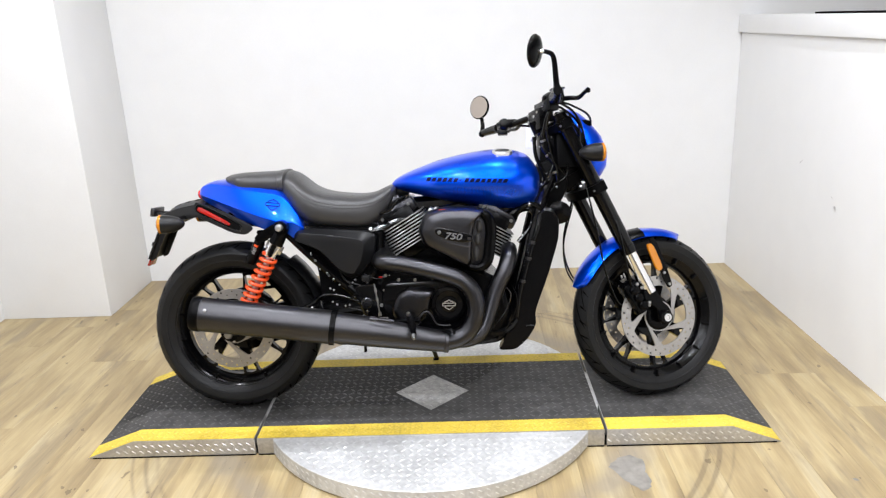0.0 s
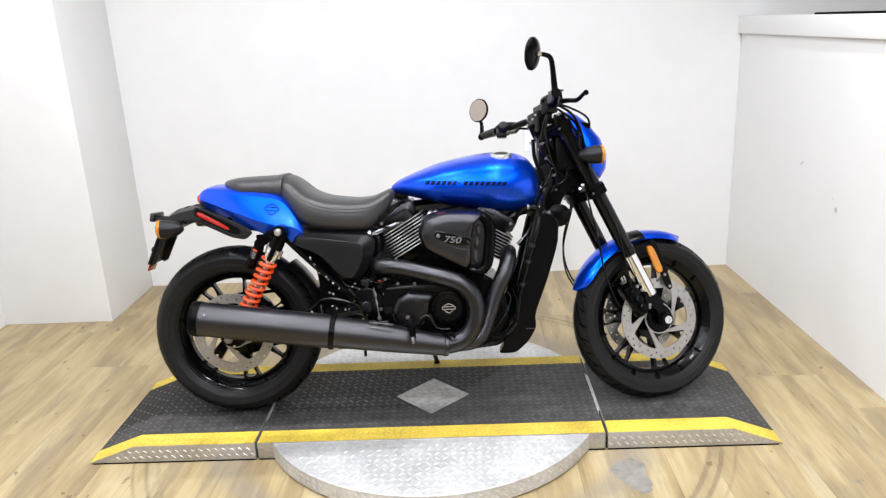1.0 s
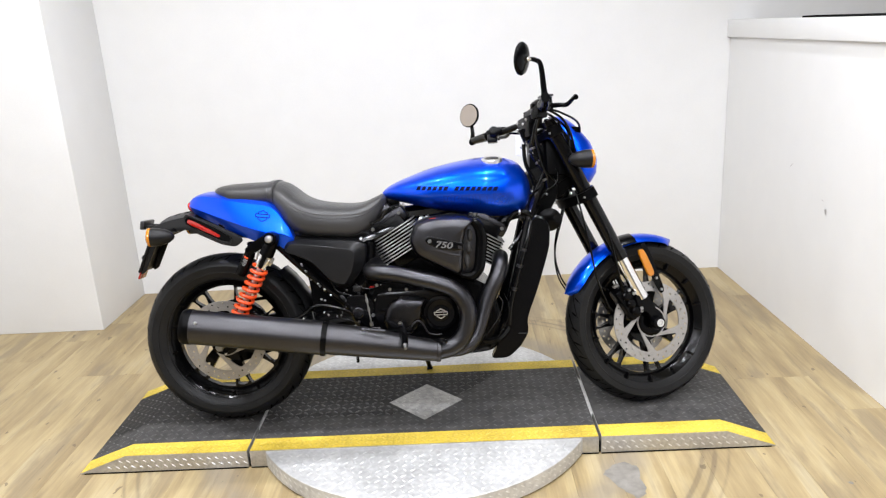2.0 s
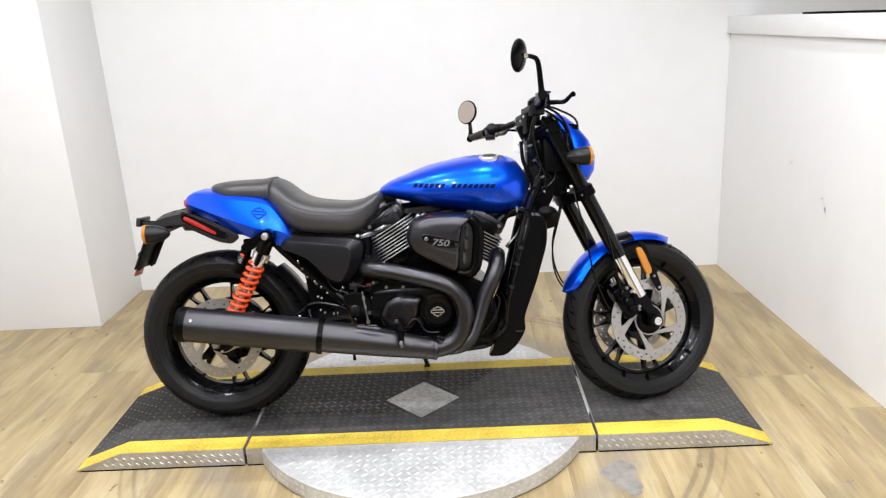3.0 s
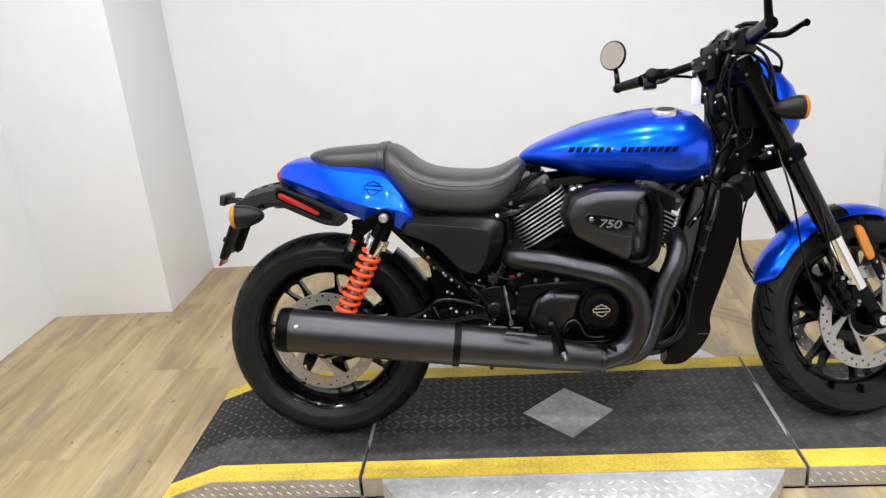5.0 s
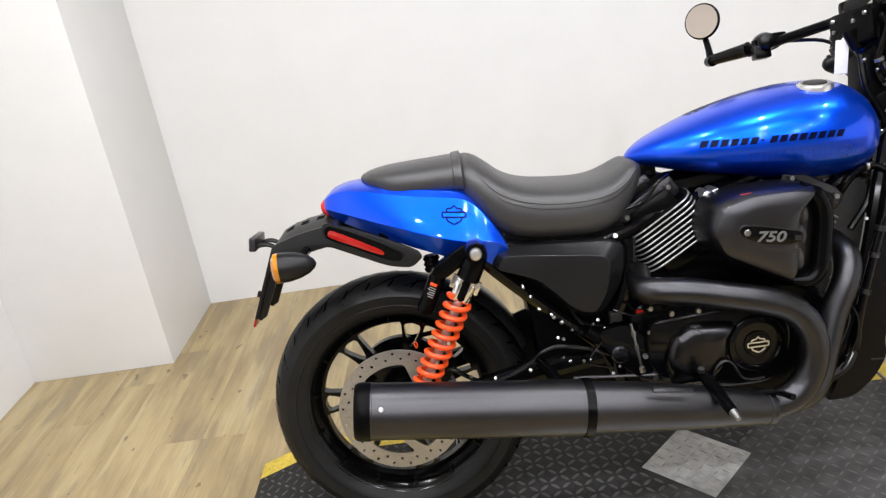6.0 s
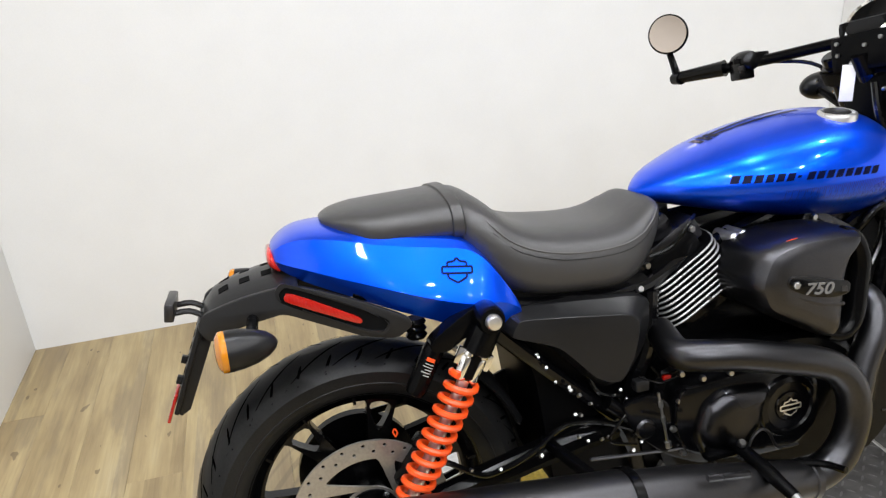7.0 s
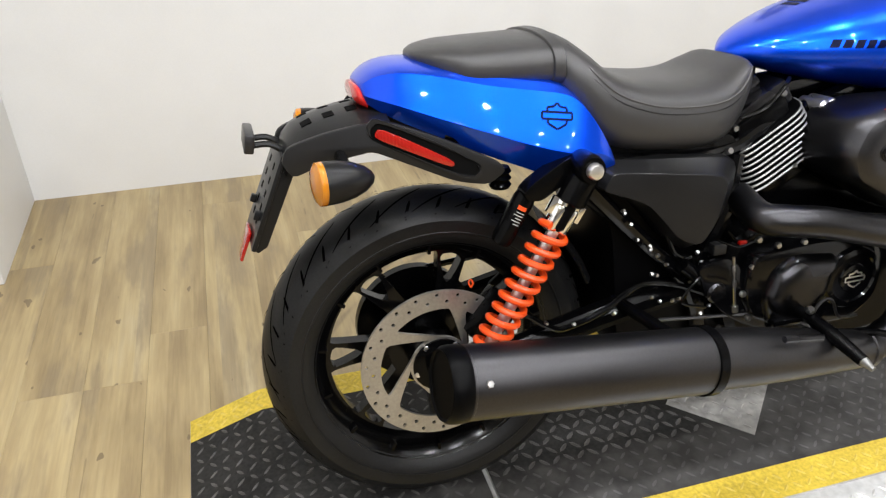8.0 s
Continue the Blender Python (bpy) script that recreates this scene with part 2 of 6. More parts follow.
SHIELD_PLASTIC = finish("black_shield_plastic", (0.0020, 0.0020, 0.0023), 0.20, vary=0.2, bump=0.02, scale=420, shine=0.15)
RUBBER = finish("tyre_rubber", (0.0062, 0.0062, 0.0063), 0.42, vary=0.4, bump=0.12, scale=260, dust=0.0016, shine=0.20)
HOSE = finish("hose_rubber", (0.0014, 0.0014, 0.0014), 0.20, vary=0.2, shine=0.20)
VINYL = finish("seat_vinyl", (0.027, 0.0264, 0.0266), 0.36, vary=0.15, bump=0.3, scale=700, shine=0.52)
STITCH = finish("seat_piping", (0.045, 0.043, 0.042), 0.5, vary=0.1)
HEADER = finish("black_header_coat", (0.052, 0.052, 0.056), 0.33, 1.0, vary=0.10, scale=240)
MUFFLER = finish("dark_grey_exhaust_coat", (0.058, 0.057, 0.060), 0.37, 1.0, vary=0.08, scale=240)
DISC = finish("brake_disc_steel", (0.37, 0.36, 0.35), 0.34, 0.85, vary=0.14, bump=0.05, scale=200)
FIN = finish("machined_fin_edge", (0.31, 0.31, 0.31), 0.38, 0.6, vary=0.05)
GROOVE = finish("tread_groove", (0.0006, 0.0006, 0.0006), 0.9, vary=0.1, shine=0.0)
ALLOY = finish("machined_aluminium", (0.70, 0.70, 0.70), 0.28, 0.95, vary=0.08)
CHROME = finish("chrome", (0.82, 0.82, 0.83), 0.08, 1.0, vary=0.03)
BOLT = finish("bolt_steel", (0.34, 0.34, 0.335), 0.30, 1.0, vary=0.1)
PRINT = finish("grey_badge_print", (0.17, 0.17, 0.17), 0.4, 0.6, vary=0.1)
DULL = finish("dull_zinc_plating", (0.20, 0.20, 0.195), 0.45, 1.0, vary=0.2)
ORANGE = finish("orange_spring_paint", (0.70, 0.066, 0.006), 0.38, vary=0.12, coat=0.2)
RED = lens("red_lens", (0.48, 0.010, 0.007))
DARK_RED = lens("dark_red_reflector", (0.33, 0.007, 0.004))
AMBER = lens("amber_lens", (0.46, 0.165, 0.004))
CLEAR = finish("tinted_mirror_glass", (0.43, 0.375, 0.33), 0.03, 1.0, vary=0.0)
TAG = finish("white_tag_plastic", (0.80, 0.79, 0.76), 0.5, vary=0.04)
LABEL = finish("printed_label_grey", (0.32, 0.32, 0.31), 0.5, vary=0.2)
RADIATOR = finish("radiator_core", (0.02, 0.02, 0.02), 0.5, 0.4, vary=0.3, bump=0.5, scale=400)
WEATHERED = finish("dark_weathered_steel", (0.075, 0.058, 0.045), 0.5, 0.5, vary=0.5, scale=40, stretch=(1, 1, 0.2))
WIRE = finish("mesh_wire", (0.10, 0.10, 0.10), 0.45, 0.7, vary=0.2)
LAMP_TRIM = finish("lamp_trim", (0.75, 0.75, 0.75), 0.4, vary=0.03)

# ---- modelling helpers ----
def mesh_from(bm, name, material, sharp=35):
    bmesh.ops.recalc_face_normals(bm, faces=bm.faces)
    limit = radians(sharp)
    for f in bm.faces:
        f.smooth = True
    for e in bm.edges:
        if len(e.link_faces) == 2 and e.calc_face_angle(0) > limit:
            e.smooth = False
    me = bpy.data.meshes.new(name)
    bm.to_mesh(me)
    bm.free()
    if material:
        me.materials.append(material)
    return me


def part(name, bm, material, parent=None, label="", sharp=35, kind=""):
    ob = new(name, mesh_from(bm, name, material, sharp))
    ob.parent = parent
    return tagged(ob, label, "", "", kind)


def thing(name, label, category, m=None, group="", kind=""):
    ob = new(name)
    ob.empty_display_size = 0.1
    if m is not None:
        ob.matrix_basis = m
    return tagged(ob, label, category, group, kind)


def bevel(bm, width, segments=2, angle=30):
    edges = [e for e in bm.edges if len(e.link_faces) == 2 and e.calc_face_angle(0) > radians(angle)]
    bmesh.ops.bevel(bm, geom=edges, offset=width, segments=segments, profile=0.6, affect="EDGES", clamp_overlap=True)
    return bm


def box(x0, x1, y0, y1, z0, z1, soft=0.0, bm=None):
    fresh = bmesh.new()
    bmesh.ops.create_cube(fresh, size=1)
    for v in fresh.verts:
        v.co = Vector(((x0 + x1) / 2 + v.co.x * (x1 - x0), (y0 + y1) / 2 + v.co.y * (y1 - y0), (z0 + z1) / 2 + v.co.z * (z1 - z0)))
    if soft:
        bevel(fresh, soft)
    return join(bm, fresh)


def join(bm, fresh):
    if bm is None:
        return fresh
    me = bpy.data.meshes.new("join")
    fresh.to_mesh(me)
    fresh.free()
    bm.from_mesh(me)
    bpy.data.meshes.remove(me)
    return bm


def turned(bm, m):
    bmesh.ops.transform(bm, matrix=m, verts=bm.verts)
    return bm


def skin(rings, closed=True, cap=True, bm=None):
    """A surface through rings of points of equal count."""
    bm = bm or bmesh.new()
    rows = [[bm.verts.new(p) for p in ring] for ring in rings]
    n = len(rows[0])
    for a, b in zip(rows, rows[1:]):
        for i in range(n if closed else n - 1):
            j = (i + 1) % n
            bm.faces.new((a[i], a[j], b[j], b[i]))
    if cap and closed:
        bm.faces.new(rows[0][::-1])
        bm.faces.new(rows[-1])
    return bm


def smooth_line(points, steps=6):
    """Points on a Catmull-Rom curve through the given ones."""
    p = [Vector(q) for q in points]
    if len(p) < 3:
        return p
    p = [2 * p[0] - p[1]] + p + [2 * p[-1] - p[-2]]
    out = []
    for a, b, c, d in zip(p, p[1:], p[2:], p[3:]):
        for i in range(steps):
            t = i / steps
            out.append(0.5 * ((2 * b) + (c - a) * t + (2 * a - 5 * b + 4 * c - d) * t * t + (3 * b - a - 3 * c + d) * t ** 3))
    return out + [p[-2]]


def tube(points, radius, sides=10, steps=5, bm=None, cap=True):
    """A round bar along a curve; radius is one number or one for each point given."""
    line = smooth_line(points, steps)
    n = len(line)
    if isinstance(radius, (int, float)):
        radii = [radius] * n
    else:
        k = len(radius) - 1
        radii = [radius[min(k, int(i * k / (n - 1)))] + (radius[min(k, int(i * k / (n - 1)) + 1)] - radius[min(k, int(i * k / (n - 1)))]) * (i * k / (n - 1) % 1) for i in range(n)]
    rings, side = [], None
    for i, p in enumerate(line):
        way = (line[min(n - 1, i + 1)] - line[max(0, i - 1)]).normalized()
        if side is None:
            side = way.orthogonal().normalized()
        side = (side - way * side.dot(way)).normalized()
        other = way.cross(side)
        rings.append([p + radii[i] * (math.cos(a) * side + math.sin(a) * other) for a in (2 * math.pi * j / sides for j in range(sides))])
    return skin(rings, cap=cap, bm=bm)


def lathe(profile, sides=32, m=None, bm=None, closed=False):
    """Turns (radius, along) pairs round the y axis."""
    rings = []
    for r, y in profile:
        rings.append([Vector((r * math.cos(a), y, r * math.sin(a))) for a in (2 * math.pi * j / sides for j in range(sides))])
    if closed:
        rings.append(rings[0])
    fresh = skin(rings, cap=not closed)
    if closed:
        bmesh.ops.remove_doubles(fresh, verts=fresh.verts, dist=1e-6)
    if m is not None:
        turned(fresh, m)
    return join(bm, fresh)


def prism(outline, y0, y1, soft=0.0, bm=None, segments=2):
    """An outline in x and z, made thick from y0 to y1."""
    fresh = bmesh.new()
    a = [fresh.verts.new((x, y0, z)) for x, z in outline]
    b = [fresh.verts.new((x, y1, z)) for x, z in outline]
    n = len(a)
    for i in range(n):
        fresh.faces.new((a[i], a[(i + 1) % n], b[(i + 1) % n], b[i]))
    fresh.faces.new(a[::-1])
    fresh.faces.new(b)
    if soft:
        bmesh.ops.recalc_face_normals(fresh, faces=fresh.faces)
        bevel(fresh, soft, segments, 40)
    return join(bm, fresh)


def rounded(outline, steps=4):
    """The outline with its corners rounded off by a closed curve."""
    p = [Vector((x, z)) for x, z in outline]
    n, out = len(p), []
    for i in range(n):
        a, b, c = p[i - 1], p[i], p[(i + 1) % n]
        s, e = b.lerp(a, 0.3), b.lerp(c, 0.3)
        for k in range(steps + 1):
            t = k / steps
            out.append(tuple((1 - t) ** 2 * s + 2 * t * (1 - t) * b + t * t * e))
    return out


def dome(outline, layers, bm=None):
    """Layers (y, scale) of an outline in x and z, drawn in about its middle: a cushion-like cover."""
    cx, cz = sum(p[0] for p in outline) / len(outline), sum(p[1] for p in outline) / len(outline)
    return skin([[Vector((cx + (x - cx) * s, y, cz + (z - cz) * s)) for x, z in outline] for y, s in layers], bm=bm)


def section(x, top, bottom, half, power=2.6, count=28, mid=None, lean=0.0):
    """A cross-section across x: a rounded shape from bottom to top, widest at mid."""
    mid = (top + bottom) / 2 if mid is None else mid
    ring = []
    for j in range(count):
        a = 2 * math.pi * j / count
        c, s = math.cos(a), math.sin(a)
        y = half * math.copysign(abs(c) ** (2 / power), c)
        h = (top - mid) if s >= 0 else (mid - bottom)
        z = mid + h * math.copysign(abs(s) ** (2 / power), s)
        ring.append(Vector((x + lean * (z - mid), y, z)))
    return ring


def plate(outline, holes, y0, y1):
    """A flat piece in x and z with real holes, from y0 to y1."""
    from mathutils.geometry import delaunay_2d_cdt
    pts, edges = [], []
    for loop in (outline, *holes):
        k = len(pts)
        pts += [Vector(p) for p in loop]
        edges += [(k + i, k + (i + 1) % len(loop)) for i in range(len(loop))]
    vs, _, fs, *_ = delaunay_2d_cdt(pts, edges, [], 1, 1e-6)

    def inside(p, loop):
        hit = False
        for (x1, y1_), (x2, y2_) in zip(loop, loop[1:] + loop[:1]):
            if (y1_ > p[1]) != (y2_ > p[1]) and p[0] < (x2 - x1) * (p[1] - y1_) / (y2_ - y1_) + x1:
                hit = not hit
        return hit

    bm = bmesh.new()
    front = [bm.verts.new((v[0], y0, v[1])) for v in vs]
    for f in fs:
        c = (sum(vs[i][0] for i in f) / 3, sum(vs[i][1] for i in f) / 3)
        if inside(c, outline) and not any(inside(c, h) for h in holes):
            bm.faces.new([front[i] for i in f])
    for v in [v for v in bm.verts if not v.link_faces]:
        bm.verts.remove(v)
    out = bmesh.ops.extrude_face_region(bm, geom=list(bm.faces))
    bmesh.ops.translate(bm, vec=(0, y1 - y0, 0), verts=[g for g in out["geom"] if isinstance(g, bmesh.types.BMVert)])
    return bm


def circle(cx, cz, r, n=24, start=0.0):
    return [(cx + r * math.cos(start + 2 * math.pi * i / n), cz + r * math.sin(start + 2 * math.pi * i / n)) for i in range(n)]


def along(a, b):
    """The pose that takes the y axis onto the line from a to b, starting at a."""
    a, b = Vector(a), Vector(b)
    return Matrix.Translation(a) @ (b - a).to_track_quat("Y", "Z").to_matrix().to_4x4()


def rod(a, b, r, sides=12, bm=None, r2=None):
    d = (Vector(b) - Vector(a)).length
    return lathe([(r, 0), (r2 or r, d)], sides, along(a, b), bm)


def bolt_head(at, way, r=0.007, h=0.006, bm=None):
    a = Vector(at)
    return lathe([(r, 0), (r, h * 0.7), (r * 0.8, h)], 6, along(a, a + Vector(way)), bm)


def lay_on(bm, tree, side=-1, lift=0.0008):
    """Moves a flat decal in x and z onto the body that the tree holds, seen from its side."""
    for v in bm.verts:
        hit, normal, _, _ = tree.ray_cast(Vector((v.co.x, side * 1.0, v.co.z)), Vector((0, -side, 0)))
        v.co = hit + Vector((0, side * lift, 0)) if hit else Vector((v.co.x, side * 0.05, v.co.z))
    return bm


def wall(name, bm, material, label):
    return tagged(part(name, bm, material, None, label), "", "wall", "", "structure")


BACK_Y, PIER_X, PIER_Y, LEFT_X = 4.165, -1.755, 3.612, -2.338
wall("wall_back", box(PIER_X - 0.9, 2.6, BACK_Y, BACK_Y + 0.12, 0, CEILING), WALL, "plain white painted back wall of the photo bay")
wall("wall_pier", box(LEFT_X, PIER_X, PIER_Y, BACK_Y - 0.002, 0, CEILING - 0.002, 0.003), WALL, "white painted projecting wall corner")
wall("wall_left", box(LEFT_X - 0.12, LEFT_X, 0.2, BACK_Y, 0, CEILING), WALL, "white painted side wall with scuffs")
# unseen grey walls, added to close the room and tone bounce and reflections
wall("wall_front", box(-4.4, 4.12, -5.12, -5.0, 0, CEILING), WALL_FAR, "unseen grey wall added behind the camera")
wall("wall_far_left", box(-4.52, -4.4, -5.12, BACK_Y + 0.12, 0, CEILING), WALL_FAR, "unseen grey wall added beyond the side wall")
wall("wall_far_side", box(-4.4, LEFT_X - 0.12, BACK_Y, BACK_Y + 0.12, 0, CEILING), WALL_FAR, "unseen grey wall added beyond the bay")
wall("wall_far", box(4.0, 4.12, -5.0, BACK_Y + 0.12, 0, CEILING), WALL_FAR, "unseen grey wall added beyond the partition")
wall("wall_far_back", box(2.6, 4.0, BACK_Y, BACK_Y + 0.12, 0, CEILING), WALL_FAR, "unseen grey wall added beyond the back wall")
# the low partition stands slightly askew
LOW_X = 1.676
SKEW = math.atan2(0.0244, 1.0)
low = thing("wall_partition", "low white partition wall with a capping board", "wall", pose(LOW_X, BACK_Y - 0.003, 0, 0, 0, math.degrees(SKEW)), "", "structure")
part("wall_panel", box(0, 0.10, -4.3, -0.001, 0, 1.312), WALL, low)
part("capping_board", box(-0.020, 0.120, -4.3, -0.001, 1.314, 1.404, 0.004), WALL, low, "white capping board on the partition")
part("top_rail", box(0.02, 0.09, -3.6, -0.75, 1.404, 1.412, 0.002), GAP, low, "dark strip on top of the capping board")
tagged(part("ceiling", box(-4.52, 4.12, -5.12, BACK_Y + 0.12, CEILING, CEILING + 0.1), WALL), "flat white ceiling with round downlights", "ceiling", "", "structure")
floor = tagged(part("floor", box(-4.5, 4.1, -5.1, BACK_Y + 0.1, -0.12, -0.006), SUBFLOOR), "wood-look vinyl plank floor, scuffed in rings", "floor", "", "structure")

smear_at = [(1.658, 3.35, 0.76, 0.045, 0.008, -35), (1.672, 3.02, 0.62, 0.03, 0.02, 60), (1.670, 3.05, 0.66, 0.025, 0.006, 20)]
for sx, sy, sz, sl, sw, sa in smear_at:
    mark = bmesh.new()
    ring = [(math.cos(a) * sl / 2 * random.uniform(0.7, 1), math.sin(a) * sw / 2 * random.uniform(0.6, 1)) for a in (i * math.pi / 6 for i in range(12))]
    mark.faces.new([mark.verts.new((0, u, w)) for u, w in ring])
    bmesh.ops.solidify(mark, geom=list(mark.faces), thickness=0.0006)
    ob = part("wall_mark", mark, SMUDGE, low, "faint grey scuff mark")
    ob.matrix_basis = low.matrix_basis.inverted() @ Matrix.Translation((LOW_X - math.sin(SKEW) * (sy - BACK_Y) - 0.0012, sy, sz)) @ pose(0, 0, 0, sa, 0, math.degrees(SKEW))

shade = thing("ceiling_downlight", "round white recessed ceiling downlight, lit", "downlight", pose(*LAMP_SPOTS[0], CEILING - 0.03), "ceiling downlights")
part("trim_ring", turned(lathe([(0.082, 0), (0.098, 0.0), (0.101, 0.012), (0.101, 0.03), (0.082, 0.03)], 28, None, None, True), pose(0, 0, 0, 90)), LAMP_TRIM, shade)
for lx, ly in LAMP_SPOTS[1:]:
    copy_thing(shade, pose(lx, ly, CEILING - 0.03))

# wire-mesh panel against the side wall
mesh_panel = thing("wire_mesh_panel", "dark weathered steel framed wire-mesh panel fixed low on the white wall", "mesh panel", pose(LEFT_X, 2.843, 0.096))
PW, PH = 1.2, 1.35
part("upright", box(-0.0, 0.035, -0.045, 0, 0, PH, 0.003), WEATHERED, mesh_panel)
part("upright", box(-0.0, 0.035, -PW, -PW + 0.045, 0, PH, 0.003), WEATHERED, mesh_panel)
part("crossbar", box(0.001, 0.034, -PW + 0.045, -0.045, 0, 0.05, 0.003), WEATHERED, mesh_panel)
part("crossbar", box(0.001, 0.034, -PW + 0.045, -0.045, PH - 0.05, PH, 0.003), WEATHERED, mesh_panel)
wires = bmesh.new()
for k in range(-46, 40):
    for s in (1, -1):
        # slanting wires cut to the opening
        y0, y1, z0, z1 = -PW + 0.045, -0.045, 0.05, PH - 0.05
        b = k * 0.034
        ends = []
        for y in (y0, y1):
            z = z0 + (0.6 * s * (y - y0)) + b + (0 if s > 0 else 0.7)
            if z0 <= z <= z1:
                ends.append((0.017, y, z))
        for z in (z0, z1):
            y = y0 + (z - z0 - b - (0 if s > 0 else 0.7)) / (0.6 * s)
            if y0 < y < y1:
                ends.append((0.017, y, z))
        if len(ends) >= 2:
            rod(ends[0], ends[1], 0.0016, 4, wires)
part("wire_mesh", wires, WIRE, mesh_panel, "", 35, "stuff")

# ---- motorcycle turntable platform ----
DECK, F0, F1, B0, B1 = 0.066, 2.243, 2.322, 2.790, 2.862


def trod(x):
    """The edge of the trodden, flattened part of the deck."""
    return 2.450 + 0.36 * min(1, max(0, (x + 0.06) / 0.37)) ** 1.55


SEAM, FLAT, END, RADIUS, MIDY = 0.614, 1.050, 1.220, 0.632, 2.549
deck = thing("motorcycle_turntable", "steel checker-plate turntable platform with black deck and yellow edge lines", "turntable")


def ring_pts(r, z, n=96):
    return [Vector((r * math.cos(a), MIDY + r * math.sin(a), z)) for a in (2 * math.pi * i / n for i in range(n))]


part("turntable_disc", skin([ring_pts(RADIUS - 0.016, 0.0), ring_pts(RADIUS - 0.016, 0.006), ring_pts(RADIUS, 0.0065), ring_pts(RADIUS, DECK - 0.005), ring_pts(RADIUS - 0.002, DECK - 0.0032), ring_pts(RADIUS - 0.006, DECK - 0.003)]), STEEL, deck, "bright galvanised checker-plate disc")
# black strips stand in for the contact shadow under the platform's edges
part("base_gap", skin([ring_pts(RADIUS - 0.0105, 0.0003), ring_pts(RADIUS - 0.0105, 0.0064), ring_pts(RADIUS - 0.02, 0.0064)]), GAP, deck, "black ring put in for the shadow under the disc")
for x0, x1 in ((-END + 0.01, -SEAM), (-SEAM, SEAM), (SEAM, END - 0.01)):
    part("base_gap", box(x0 + 0.005, x1 - 0.005, F0 - 0.0015, F0 + 0.006, 0.0003, 0.0042), GAP, deck)
centre = part("centre_section", box(-SEAM + 0.004, SEAM - 0.004, F0, B1, 0.001, DECK, 0.0025), STEEL_SIDE, deck, "steel centre section with painted deck")


def ramp_section(s):
    out = [(s * (SEAM + 0.004), 0.001), (s * (SEAM + 0.004), DECK), (s * FLAT, DECK), (s * END, 0.004), (s * END, 0.001)]
    return prism(out, F0, B1, 0.002)


wing_l = part("ramp_section", ramp_section(-1), STEEL_SIDE, deck, "steel ramp section with painted deck")
wing_r = part("ramp_section", ramp_section(1), STEEL_SIDE, deck, "steel ramp section with painted deck")
part("seam", box(-SEAM - 0.003, -SEAM + 0.003, F0 + 0.01, B1 - 0.01, 0.001, DECK - 0.03), GAP, deck)
part("seam", box(SEAM - 0.003, SEAM + 0.003, F0 + 0.01, B1 - 0.01, 0.001, DECK - 0.03), GAP, deck)


def height(x):
    return DECK if abs(x) < FLAT else DECK - (DECK - 0.004) * (abs(x) - FLAT) / (END - FLAT)


def painted(x0, x1, y0, y1, lift):
    stops = sorted({x0, x1, *(v for v in (-FLAT, FLAT) if x0 < v < x1)})
    bm = bmesh.new()
    rows = [[bm.verts.new((x, y, height(x) + z)) for y, z in ((y0, 0.0002), (y0, lift), (y1, lift), (y1, 0.0002))] for x in stops]
    for a, b in zip(rows, rows[1:]):
        for i in range(4):
            bm.faces.new((a[i], a[(i + 1) % 4], b[(i + 1) % 4], b[i]))
    bm.faces.new(rows[0])
    bm.faces.new(rows[-1])
    return bm


for owner, x0, x1 in ((centre, -SEAM + 0.006, SEAM - 0.006), (wing_l, -END + 0.001, -SEAM - 0.006), (wing_r, SEAM + 0.006, END - 0.001)):
    part("yellow_line", painted(x0, x1, F0 + 0.002, F1, 0.0012), YELLOW, owner, "yellow painted edge line")
    part("yellow_line", painted(x0, x1, B0, B1 - 0.002, 0.0012), YELLOW, owner, "yellow painted edge line")
    part("black_deck", painted(x0, x1, F1 + 0.0005, B0 - 0.0005, 0.0010), GRIP, owner, "black grip-painted deck trodden grey along one side")
DIA = 0.141
gem = bmesh.new()
gem_ring = [(DIA, 0), (0, DIA), (-DIA, 0), (0, -DIA)]
skin([[Vector((x * k, MIDY + y * k, z)) for x, y in gem_ring] for z, k in ((DECK + 0.0005, 1), (DECK + 0.0022, 1), (DECK + 0.003, 0.985))], bm=gem)
part("bare_diamond", gem, GEM_STEEL, centre, "bare steel diamond in the black deck")

# raised tread bars in a basket pattern, one mesh for each paint
LUGS = {"steel": bmesh.new(), "black": bmesh.new(), "trodden": bmesh.new(), "yellow": bmesh.new(), "gem": bmesh.new(), "side": bmesh.new()}


def lug(bm, at, a, long=0.0125, wide=0.0034, tall=0.0016, nx=Vector((1, 0, 0)), ny=Vector((0, 1, 0))):
    up = nx.cross(ny)
    u, v = nx * math.cos(a) + ny * math.sin(a), -nx * math.sin(a) + ny * math.cos(a)
    at = Vector(at)
    base = [bm.verts.new(at + u * long * p + v * wide * q) for p, q in ((-1, 0), (-0.45, -1), (0.45, -1), (1, 0), (0.45, 1), (-0.45, 1))]
    top = [bm.verts.new(at + u * long * 0.5 * p + up * tall) for p in (-1, 1)]
    for loop in ((base[0], base[1], top[0]), (base[1], base[2], top[1], top[0]), (base[2], base[3], top[1]), (base[3], base[4], top[1]), (base[4], base[5], top[0], top[1]), (base[5], base[0], top[0])):
        bm.faces.new(loop)


